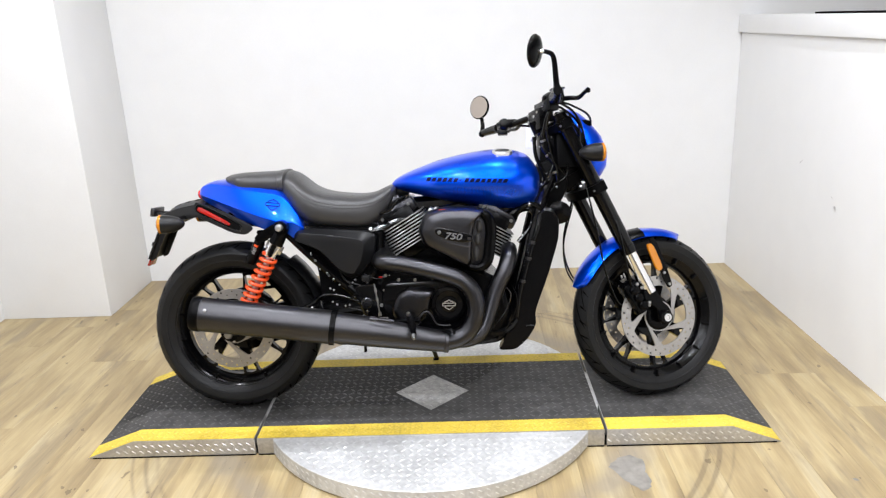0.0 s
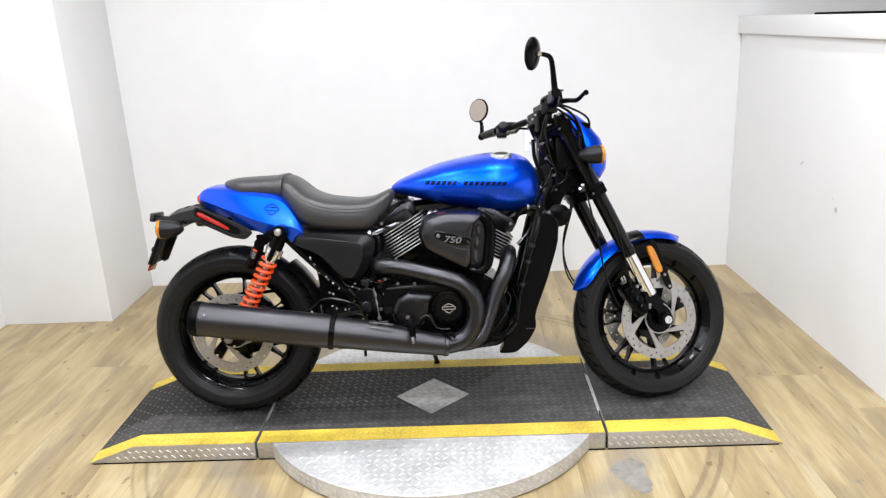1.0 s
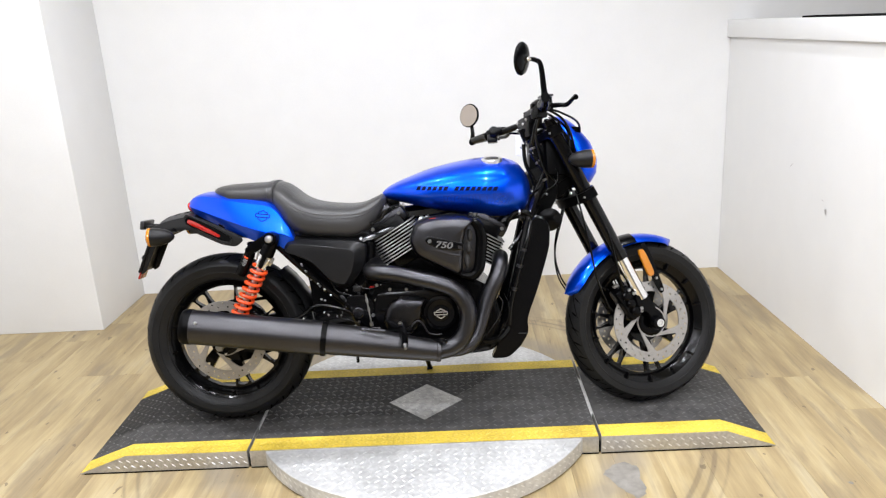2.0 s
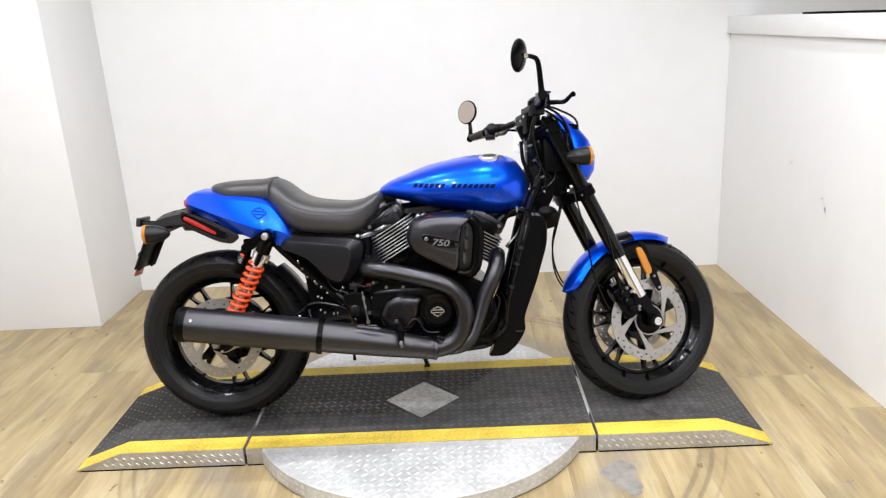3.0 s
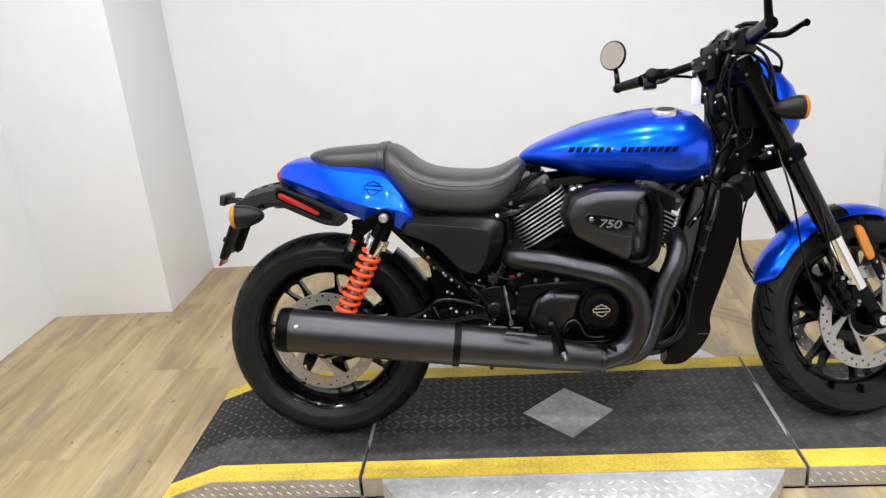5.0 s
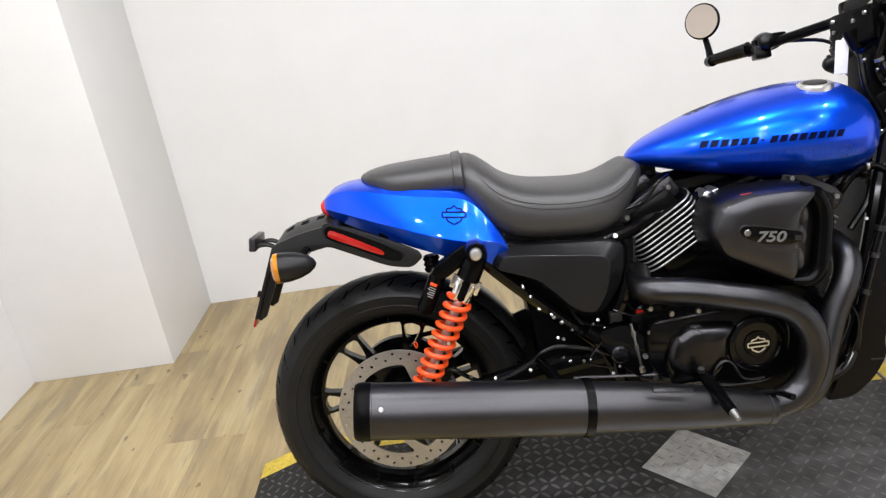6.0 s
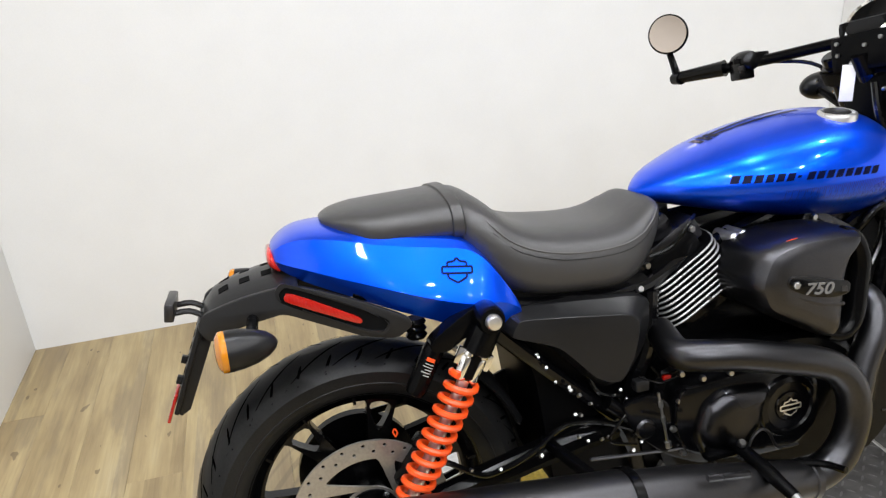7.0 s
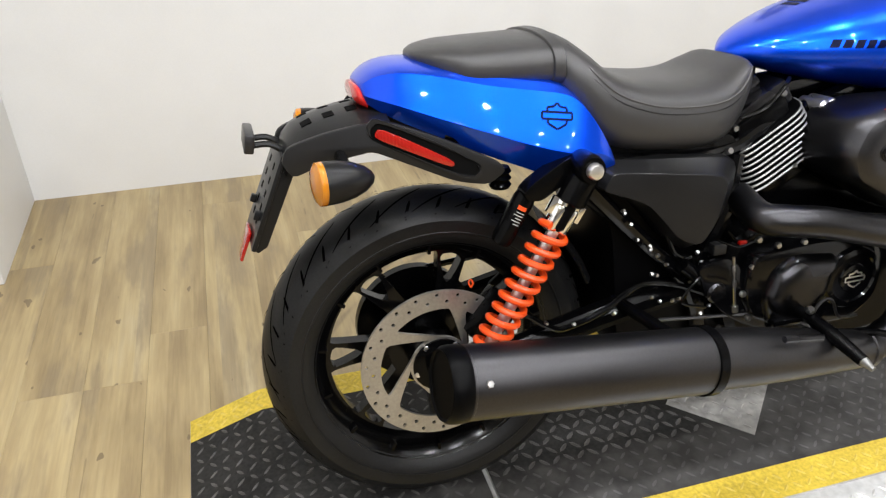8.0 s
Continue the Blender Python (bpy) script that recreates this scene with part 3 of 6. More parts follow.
PITCH = 0.0285
for i in range(-43, 44):
    for j in range(-23, 24):
        x, y = i * PITCH, MIDY + j * PITCH
        a = radians(40 if (i + j) % 2 else 132)
        on_deck = F0 + 0.012 < y < B1 - 0.012 and abs(x) < END - 0.015
        if on_deck:
            if abs(abs(x) - SEAM) < 0.014 or abs(y - F1) < 0.0105 or abs(y - B0) < 0.0105:
                continue
            if abs(x) + abs(y - MIDY) < DIA - 0.016:
                kind, z = "gem", DECK + 0.0028
            elif abs(x) + abs(y - MIDY) < DIA + 0.012:
                continue
            elif F1 + 0.004 < y < B0 - 0.004:
                kind, z = ("trodden" if y < trod(x) else "black"), height(x) + 0.0009
            else:
                kind, z = "yellow", height(x) + 0.0011
        elif (y < F0 - 0.012 or y > B1 + 0.012) and math.hypot(x, y - MIDY) < RADIUS - 0.018:
            kind, z = "steel", DECK - 0.0031
        else:
            continue
        tilt = Vector((1, 0, 0))
        if abs(x) > FLAT and on_deck:
            tilt = Vector((END - FLAT, 0, -math.copysign(DECK - 0.004, x))).normalized()
        if kind == "black" and abs(x) < SEAM:
            lug(LUGS[kind], (x, y, z), a, 0.0152, 0.0046, 0.0022, nx=tilt)
        else:
            lug(LUGS[kind], (x, y, z), a, tall=0.0007 if kind == "trodden" else 0.0016, nx=tilt)
for i in range(-43, 44):
    for j, z in enumerate((0.022, 0.044)):
        x = (i + 0.5 * j) * PITCH
        if SEAM + 0.012 < abs(x) < END - 0.03 and z < height(x) - 0.012:
            lug(LUGS["side"], (x, F0 - 0.0001, z), radians(146), 0.0098, 0.0026, nx=Vector((1, 0, 0)), ny=Vector((0, 0, 1)))
for i in range(0, 140):
    a = 2 * math.pi * i / 140
    if math.sin(a) * RADIUS + MIDY < F0 - 0.01:
        for j, z in enumerate((0.022, 0.044)):
            n = Vector((math.cos(a), math.sin(a), 0))
            lug(LUGS["side"], Vector((0, MIDY, z)) + n * (RADIUS - 0.0004), radians(146), 0.0098, 0.0026, nx=Vector((-math.sin(a), math.cos(a), 0)), ny=Vector((0, 0, 1)))
for key, mat, label in (("steel", LUG, "raised steel tread bars"), ("black", GRIP_LUG, "worn black tread bars"), ("trodden", GRIP_LUG, "flattened grey tread bars"), ("yellow", YELLOW_LUG, "yellow tread bars"), ("gem", STEEL_SIDE, "worn steel tread bars"), ("side", LUG, "raised steel tread bars")):
    part("raised_tread", LUGS[key], mat, deck, label, 20, "stuff")

# ---- the motorcycle: x forward from the rear tyre's foot, y to its left, z up ----
BIKE = pose(-0.7128, 2.505, DECK, -10.0, 0, 0.54)
bike = thing("motorcycle", "bright blue and black motorcycle leaning on its side stand", "motorcycle", BIKE)
RAKE, STEER = radians(26.1), radians(15.5)
PIVOT = Vector((1.340, 0, 0.635))
STEM = Vector((-math.sin(RAKE), 0, math.cos(RAKE)))
AHEAD = Vector((math.cos(RAKE), 0, math.sin(RAKE)))
S = Matrix.Translation(PIVOT) @ Matrix.Rotation(STEER, 4, STEM) @ Matrix.Translation(-PIVOT)
LEG = PIVOT + 0.035 * AHEAD


def leg_at(z, y=0.0):
    """A point on the line of the fork legs at a height, straight ahead."""
    p = LEG + STEM * ((z - LEG.z) / STEM.z)
    return Vector((p.x, y, p.z))


def arc_loop(r0, r1, a0, a1, swirl=0.0, n=8, fat=0.25):
    """A bean-shaped outline between two radii and two angles."""
    pts = []
    for i in range(n + 1):
        a = a0 + (a1 - a0) * i / n
        pts.append((r1 * math.cos(a + swirl), r1 * math.sin(a + swirl)))
    k = (a1 - a0) * fat
    for i in range(n + 1):
        a = a1 - k - (a1 - a0 - 2 * k) * i / n
        pts.append((r0 * math.cos(a), r0 * math.sin(a)))
    return rounded(pts, 2)


def brake_disc(outer, arms, y0, y1, phase=0.0, swirl=0.50):
    n = 120
    edge = [(outer * math.cos(a), outer * math.sin(a)) for a in (2 * math.pi * i / n for i in range(n))]
    holes = []
    for i in range(44):
        a = 2 * math.pi * i / 44
        holes.append(circle(*[(outer - (0.009 if i % 2 else 0.022)) * f(a) for f in (math.cos, math.sin)], 0.0038, 7))
    for i in range(arms):
        a = 2 * math.pi * i / arms + phase
        w = 2 * math.pi / arms
        holes.append(arc_loop(0.056, outer - 0.036, a + 0.04 * w, a + 0.84 * w, swirl, 8, 0.10))
    holes.append(circle(0, 0, 0.034, 20))
    return plate(edge, holes, y0, y1)


def make_wheel(name, at, m, radius, half, label, arms=7):
    place = m @ Matrix.Translation(at)
    w = half
    rim_r = 0.233
    rim = lathe([(rim_r - 0.006, -w * 0.74), (rim_r + 0.006, -w * 0.79), (rim_r + 0.006, -w * 0.72), (rim_r - 0.008, -w * 0.6), (0.211, -0.028), (0.211, 0.028), (rim_r - 0.008, w * 0.6), (rim_r + 0.006, w * 0.72), (rim_r + 0.006, w * 0.79), (rim_r - 0.006, w * 0.74), (0.202, 0.026), (0.202, -0.026)], 72, None, None, True)
    hub = part(name, turned(rim, place), RIM, bike, label)
    tyre = lathe([(0.224, -w * 0.70), (0.237, -w * 0.84), (0.254, -w * 0.94), (0.275, -w * 0.96), (radius - 0.022, -w * 0.82), (radius - 0.008, -w * 0.5), (radius - 0.001, -w * 0.2), (radius, 0), (radius - 0.001, w * 0.2), (radius - 0.008, w * 0.5), (radius - 0.022, w * 0.82), (0.275, w * 0.96), (0.254, w * 0.94), (0.237, w * 0.84), (0.224, w * 0.70)], 96, None, None, True)
    part("tyre", turned(tyre, place), RUBBER, hub, "black rubber road tyre")
    # raised sidewall bead and lettering-like moulding
    bead = lathe([(0.250, -w * 0.920), (0.2512, -w * 0.945), (0.2530, -w * 0.952), (0.2545, -w * 0.938)], 96, None, None, True)
    part("sidewall_rib", turned(bead, place), RUBBER, hub)
    # swept tread grooves on both shoulders
    cut = bmesh.new()
    count = 24
    for side in (-1, 1):
        for i in range(count):
            a0 = 2 * math.pi * (i + (0.5 if side > 0 else 0)) / count
            rows = []
            for k in range(9):
                t = k / 8
                y = side * w * (0.06 + 0.80 * t)
                q = abs(y) / w
                r = radius - 0.022 * max(0, (q - 0.15) / 0.65) ** 1.9 + 0.0004
                a = a0 + 0.42 * t ** 1.3
                fat = 0.0064 * (0.25 + math.sin(math.pi * min(1, t * 0.9 + 0.08))) / radius
                rows.append([(r * math.cos(a - fat / 2), y, r * math.sin(a - fat / 2)), (r * math.cos(a + fat / 2), y, r * math.sin(a + fat / 2))])
            skin(rows, closed=False, bm=cut)
    def tread(q):
        stops = ((0.0, 0.0), (0.2, 0.001), (0.5, 0.008), (0.80, 0.022), (0.98, radius - 0.275))
        for (q0, d0), (q1, d1) in zip(stops, stops[1:]):
            if q <= q1:
                return radius - d0 - (d1 - d0) * (q - q0) / (q1 - q0) + 0.0007
        return radius - stops[-1][1]
    for side in (-1, 1):
        for i in range(34):
            a0 = 2 * math.pi * (i + (0.5 if side > 0 else 0)) / 34
            rows = []
            for q in (0.50, 0.60, 0.70, 0.80, 0.88):
                a = a0 + 0.16 * (q - 0.5)
                fat = (0.0062 if 0.55 < q < 0.85 else 0.0028) / radius
                rows.append([(tread(q) * math.cos(a - fat / 2), side * w * q, tread(q) * math.sin(a - fat / 2)), (tread(q) * math.cos(a + fat / 2), side * w * q, tread(q) * math.sin(a + fat / 2))])
            skin(rows, closed=False, bm=cut)
    part("tread_pattern", turned(cut, place), GROOVE, hub, "", 35, "stuff")
    petals, dots = [], []
    for i in range(arms):
        a = 2 * math.pi * i / arms + 0.3
        wdt = 2 * math.pi / arms
        petals.append(arc_loop(0.080, 0.194, a + 0.15 * wdt, a + 0.83 * wdt, 0.10, 8, 0.10))
        dots.append(rounded([(r * math.cos(b), r * math.sin(b)) for r, b in ((0.122, a + 0.06), (0.187, a - 0.035), (0.193, a + 0.10), (0.187, a + 0.225))], 2))
    spider = plate(circle(0, 0, 0.205, 84), petals + dots + [circle(0, 0, 0.012, 12)], -0.013, 0.013)
    part("spokes", turned(spider, place), RIM, hub, "black cast spokes")
    for i in range(arms * 2):
        a = 2 * math.pi * (i + 0.5) / (arms * 2)
        part("rim_rib", turned(box(0.204, 0.227, -0.050, -0.022, -0.003, 0.003, 0.001), place @ Matrix.Rotation(a, 4, "Y")), BLACK, hub)
    part("hub", turned(lathe([(0.030, -0.075), (0.046, -0.06), (0.05, -0.02), (0.05, 0.02), (0.046, 0.06), (0.030, 0.075)], 32), place), BLACK, hub)
    return hub, place


REAR = Vector((-0.003, 0, 0.313))
FRONT = leg_at(0.293)
rear_wheel, rear_at = make_wheel("rear_wheel", REAR, Matrix.Identity(4), 0.315, 0.080, "black cast rear wheel")
front_wheel, front_at = make_wheel("front_wheel", FRONT, S, 0.303, 0.058, "black cast front wheel turned to its left")
part("brake_disc", turned(brake_disc(0.148, 5, -0.087, -0.082, 0.5, 0.80), rear_at), DISC, rear_wheel, "drilled steel brake disc")
for side in (-1, 1):
    part("brake_disc", turned(brake_disc(0.148, 5, side * 0.071 - 0.0025, side * 0.071 + 0.0025, 0.2, 0.80), front_at), DISC, front_wheel, "drilled steel brake disc")
    part("disc_carrier", turned(lathe([(0.052, side * 0.06), (0.052, side * 0.074), (0.04, side * 0.078), (0.02, side * 0.078)], 24), front_at), BLACK, front_wheel)
part("disc_carrier", turned(lathe([(0.052, -0.07), (0.052, -0.09), (0.04, -0.095), (0.02, -0.095)], 24), rear_at), BLACK, rear_wheel)
for i in range(5):
    a = 2 * math.pi * i / 5 + 0.9
    part("disc_bolt", turned(bolt_head((0.046 * math.cos(a), -0.087, 0.046 * math.sin(a)), (0, -1, 0), 0.0065, 0.006), rear_at), ALLOY, rear_wheel)
lip = lathe([(0.2375, -0.0625), (0.2390, -0.0640), (0.2405, -0.0630)], 96, None, None, True)
part("rim_lip", turned(lip, rear_at), GLOSS, rear_wheel)
calip = box(-0.030, 0.030, -0.118, -0.060, -0.048, 0.048, 0.010)
for k in (-0.022, 0.022):
    lathe([(0.017, -0.116), (0.017, -0.124), (0.012, -0.127)], 16, Matrix.Translation((0, 0, k)), calip)
part("rear_caliper", turned(calip, rear_at @ Matrix.Translation((0.098, 0, 0.082)) @ pose(0, 0, 0, 0, 40, 0)), BLACK, bike, "black rear brake caliper")
part("sensor_clip", turned(tube([(0.060, -0.098, 0.150), (0.0635, -0.10, 0.158), (0.060, -0.10, 0.166), (0.056, -0.098, 0.160), (0.060, -0.098, 0.150)], 0.0016, 6, 3), rear_at), ORANGE, bike, "small orange wire clip")
part("belt_pulley", turned(lathe([(0.122, 0.09), (0.122, 0.112), (0.118, 0.114), (0.05, 0.108), (0.05, 0.09)], 60), rear_at), BLACK, rear_wheel, "black belt pulley")

# ---- swing arm, belt, frame tubes ----
arm = bmesh.new()
for s in (-1, 1):
    tube([(0.50, s * 0.11, 0.40), (0.30, s * 0.125, 0.375), (0.10, s * 0.13, 0.335), (-0.03, s * 0.13, 0.308)], [0.030, 0.027, 0.025, 0.026], 10, 4, arm)
    lathe([(0.030, -0.015), (0.030, 0.015)], 16, Matrix.Translation((0, s * 0.13, 0.308)), arm)
rod((0.42, -0.12, 0.395), (0.42, 0.12, 0.395), 0.03, 12, arm)
part("swing_arm", arm, BLACK, bike)
axle = rod((0, -0.165, 0.308), (0, 0.165, 0.308), 0.011, 12)
bolt_head((0, -0.162, 0.308), (0, -1, 0), 0.016, 0.012, axle)
part("rear_axle", axle, BOLT, bike)
belt = bmesh.new()
for zs, r in ((1, 0.116), (-1, 0.116)):
    tube([(0.0, 0.10, 0.308 + zs * 0.116), (0.3, 0.10, 0.36 + zs * 0.085), (0.58, 0.10, 0.40 + zs * 0.05)], 0.007, 6, 2, belt)
part("belt_guard", prism(rounded([(0.13, 0.36), (0.30, 0.46), (0.50, 0.48), (0.53, 0.30), (0.42, 0.235), (0.27, 0.27)], 3), 0.088, 0.097, 0.002), MATT, bike, "black belt guard")
part("drive_belt", belt, HOSE, bike)

pipes = [
    ("backbone", [(1.20, 0, 0.86), (1.05, 0, 0.80), (0.85, 0, 0.75), (0.62, 0, 0.73)], 0.035),
    ("down_tube", [(1.19, -0.045, 0.84), (1.13, -0.10, 0.72), (1.06, -0.125, 0.46), (0.99, -0.125, 0.285), (0.92, -0.12, 0.250), (0.70, -0.12, 0.245), (0.55, -0.125, 0.265)], 0.017),
    ("down_tube", [(1.19, 0.045, 0.84), (1.13, 0.10, 0.72), (1.06, 0.125, 0.46), (0.99, 0.125, 0.315), (0.92, 0.12, 0.285), (0.70, 0.12, 0.280), (0.55, 0.125, 0.290)], 0.017),
    ("seat_rail", [(0.90, -0.05, 0.745), (0.66, -0.10, 0.70), (0.53, -0.125, 0.66), (0.36, -0.135, 0.665), (0.20, -0.14, 0.70), (0.02, -0.10, 0.745)], 0.014),
    ("seat_rail", [(0.90, 0.05, 0.745), (0.66, 0.10, 0.70), (0.53, 0.125, 0.66), (0.36, 0.135, 0.665), (0.20, 0.14, 0.70), (0.02, 0.10, 0.745)], 0.014),
    ("rear_stay", [(0.225, -0.15, 0.67), (0.29, -0.145, 0.60), (0.38, -0.14, 0.51), (0.47, -0.13, 0.42), (0.52, -0.125, 0.30)], 0.015),
    ("rear_stay", [(0.225, 0.15, 0.67), (0.29, 0.145, 0.60), (0.38, 0.14, 0.51), (0.47, 0.13, 0.42), (0.52, 0.125, 0.30)], 0.015),
    ("centre_post", [(0.56, -0.125, 0.655), (0.545, -0.128, 0.55), (0.50, -0.128, 0.43), (0.52, -0.125, 0.26)], 0.017),
    ("centre_post", [(0.56, 0.125, 0.655), (0.545, 0.128, 0.55), (0.50, 0.128, 0.43), (0.52, 0.125, 0.26)], 0.017),
]
for name, line, r in pipes:
    part(name, tube(line, r, 10, 5), GLOSS, bike)
part("steering_head", rod(PIVOT + STEM * 0.16, PIVOT + STEM * 0.40, 0.034, 20), GLOSS, bike)
inner = bmesh.new()
prism(rounded([(0.26, 0.66), (0.56, 0.66), (0.60, 0.56), (0.52, 0.42), (0.44, 0.42), (0.36, 0.52), (0.26, 0.60)]), -0.10, 0.10, 0.008, inner)
part("battery_box", inner, PLASTIC, bike)
rings = []
for i in range(5):
    a = radians(20 + i * 7.5)
    r = 0.332
    c, s_ = math.cos(a), math.sin(a)
    rings.append([Vector((r * c + u * c, y, 0.308 + r * s_ + u * s_)) for y, u in ((-0.075, -0.012), (-0.06, 0.0), (0, 0.005), (0.06, 0.0), (0.075, -0.012), (0.07, -0.016), (0, 0.001), (-0.07, -0.016))])
part("hugger", skin(rings), PLASTIC, bike, "short black inner rear mudguard")

# ---- tank ----
def tank_form():
    stops = [(0.600, 0.824, 0.806, 0.018, 0.815), (0.614, 0.837, 0.800, 0.040, 0.815), (0.646, 0.855, 0.790, 0.077, 0.817), (0.70, 0.876, 0.775, 0.115, 0.816), (0.77, 0.899, 0.757, 0.150, 0.814), (0.85, 0.917, 0.737, 0.168, 0.813), (0.93, 0.929, 0.719, 0.177, 0.813), (1.00, 0.932, 0.709, 0.178, 0.813), (1.055, 0.925, 0.707, 0.169, 0.810), (1.095, 0.908, 0.712, 0.148, 0.805), (1.120, 0.878, 0.732, 0.118, 0.803), (1.134, 0.850, 0.762, 0.074, 0.807)]
    fine = []
    for k in range(len(stops) - 1):
        for i in range(4):
            t = i / 4
            p = [stops[max(0, k - 1)], stops[k], stops[k + 1], stops[min(len(stops) - 1, k + 2)]]
            fine.append([0.5 * ((2 * b) + (c - a) * t + (2 * a - 5 * b + 4 * c - d) * t * t + (3 * b - a - 3 * c + d) * t ** 3) for a, b, c, d in zip(*p)])
    fine.append(list(stops[-1]))
    rings = []
    for x, top, bottom, half, mid in fine:
        ring = []
        for j in range(40):
            a = 2 * math.pi * j / 40
            c, s_ = math.cos(a), math.sin(a)
            y = half * math.copysign(abs(c) ** (2 / 2.15), c)
            if s_ >= 0:
                z = mid + (top - mid) * abs(s_) ** (2 / 2.35)
            else:
                z = mid - (mid - bottom) * abs(s_) ** (2 / 2.9)
                y *= 1 - 0.22 * abs(s_)
            ring.append(Vector((x, y, z)))
        rings.append(ring)
    return skin(rings)


from mathutils.bvhtree import BVHTree

tank_bm = tank_form()
bmesh.ops.recalc_face_normals(tank_bm, faces=tank_bm.faces)
TANK = BVHTree.FromBMesh(tank_bm)
tank = part("fuel_tank", tank_bm, BLUE, bike, "glossy metallic blue teardrop fuel tank", 50)
CAP_X, CAP_Y = 1.002, -0.084
cap_at, cap_up = TANK.ray_cast(Vector((CAP_X, CAP_Y, 2)), Vector((0, 0, -1)))[:2]
cap_up = (cap_up + 7 * Vector((0, -0.17, 0.985))).normalized()
cap_m = along(cap_at + cap_up * 0.001, cap_at - cap_up)
part("filler_cap", turned(lathe([(0.037, 0.018), (0.037, -0.001), (0.0355, -0.004), (0.031, -0.006), (0.028, -0.0045), (0.012, -0.0045)], 36), cap_m), ALLOY, tank, "chrome round filler cap")
part("cap_flap", turned(lathe([(0.0245, -0.004), (0.0245, -0.0062), (0.022, -0.0070), (0.006, -0.0072)], 28), cap_m), MUFFLER, tank, "dark centre of the filler cap")
# a row of slanting dark bars stands for the maker's name
for side in (-1, 1):
    x0, x1, z0, tall = 0.728, 1.014, 0.829, 0.0140
    for i in range(15):
        a = x0 + (x1 - x0) * i / 15
        b = a + (x1 - x0) / 15 * (0.40 if i == 6 else 0.76)
        lo, hi = (0.35, 0.65) if i == 6 else (0, 1)
        bar = skin([[(a + (b - a) * u / 2 + v * 0.5 * tall, 0, z0 + (a - x0) * -0.050 + v * tall) for u in range(3)] for v in (lo, (lo + hi) / 2, hi)], closed=False)
        part("name_bar", lay_on(bar, TANK, side), DECAL, tank, "dark slanting bar along the tank side" if i == 0 else "")
    fade = bmesh.new()
    for i in range(60):
        a = 0.825 + 0.245 * i / 60
        rows = [[(a + u * 0.0016, 0, 0.806 - v * (0.026 + 0.012 * (i % 3))) for u in (0, 1)] for v in (0, 0.5, 1)]
        skin(rows, closed=False, bm=fade)
    part("fine_stripes", lay_on(fade, TANK, side), STRIPE, tank, "fine dark fading stripes below the bars", 35, "stuff")
top_line = bmesh.new()
for s in (-1, 1):
    rows = []
    for i in range(17):
        x = 0.770 + 0.20 * i / 16
        y = 0.012 + s * (0.008 + 0.016 * (i / 16))
        wide = 0.003 + 0.004 * abs(math.sin(i * 1.9))
        rows.append([(x, y - wide, 0), (x, y + wide, 0)])
    skin(rows, closed=False, bm=top_line)
for v in top_line.verts:
    hit = TANK.ray_cast(Vector((v.co.x, v.co.y, 2)), Vector((0, 0, -1)))[0]
    v.co = hit + Vector((0, 0, 0.0008)) if hit else v.co
part("top_stripe", top_line, DECAL, tank, "dark stripe along the tank top")
crest = bmesh.new()
for k in range(3):
    skin([[(0.748 + k * 0.016, y, 0), (0.759 + k * 0.016, y, 0)] for y in [(-0.014 + 0.004 * abs(k - 1)) + i * 0.0065 * (1 if k == 1 else 0.85) for i in range(9)]], closed=False, bm=crest)
for v in crest.verts:
    hit = TANK.ray_cast(Vector((v.co.x, v.co.y, 2)), Vector((0, 0, -1)))[0]
    v.co = hit + Vector((0, 0, 0.0008)) if hit else v.co
part("top_badge", crest, DECAL, tank, "dark badge shape on the tank top")
part("tank_bracket", box(0.60, 0.66, -0.03, 0.03, 0.77, 0.80, 0.004), BLACK, bike)

# ---- seat, pad, tail ----
def graded(stops, power, count=32, crown=None):
    """Sections smoothed along x; crown(x) gives a rounder power for the upper half."""
    fine = []
    for k in range(len(stops) - 1):
        for i in range(4):
            t = i / 4
            p = [stops[max(0, k - 1)], stops[k], stops[k + 1], stops[min(len(stops) - 1, k + 2)]]
            fine.append([0.5 * ((2 * b) + (c - a) * t + (2 * a - 5 * b + 4 * c - d) * t * t + (3 * b - a - 3 * c + d) * t ** 3) for a, b, c, d in zip(*p)])
    fine.append(list(stops[-1]))
    rings = []
    for x, top, bottom, half in fine:
        ring = section(x, top, bottom, half, power, count)
        if crown:
            soft_ring = section(x, top, bottom, half, crown(x), count)
            ring = [b if b.z > (top + bottom) / 2 else a for a, b in zip(ring, soft_ring)]
        rings.append(ring)
    return rings


seat_bm = skin(graded([(0.205, 0.870, 0.80, 0.102), (0.222, 0.882, 0.775, 0.126), (0.244, 0.879, 0.740, 0.140), (0.272, 0.859, 0.705, 0.152), (0.311, 0.825, 0.684, 0.160), (0.36, 0.803, 0.674, 0.163), (0.43, 0.792, 0.667, 0.160), (0.49, 0.788, 0.664, 0.154), (0.535, 0.794, 0.674, 0.140), (0.570, 0.808, 0.705, 0.121), (0.598, 0.818, 0.748, 0.100), (0.614, 0.808, 0.775, 0.074)], 3.3, 36, lambda x: 2.2 + 1.1 * min(1, max(0, (x - 0.23) / 0.12))))
bmesh.ops.recalc_face_normals(seat_bm, faces=seat_bm.faces)
SEAT = BVHTree.FromBMesh(seat_bm)
seat = part("rider_seat", seat_bm, VINYL, bike, "black vinyl dished rider seat", 60)
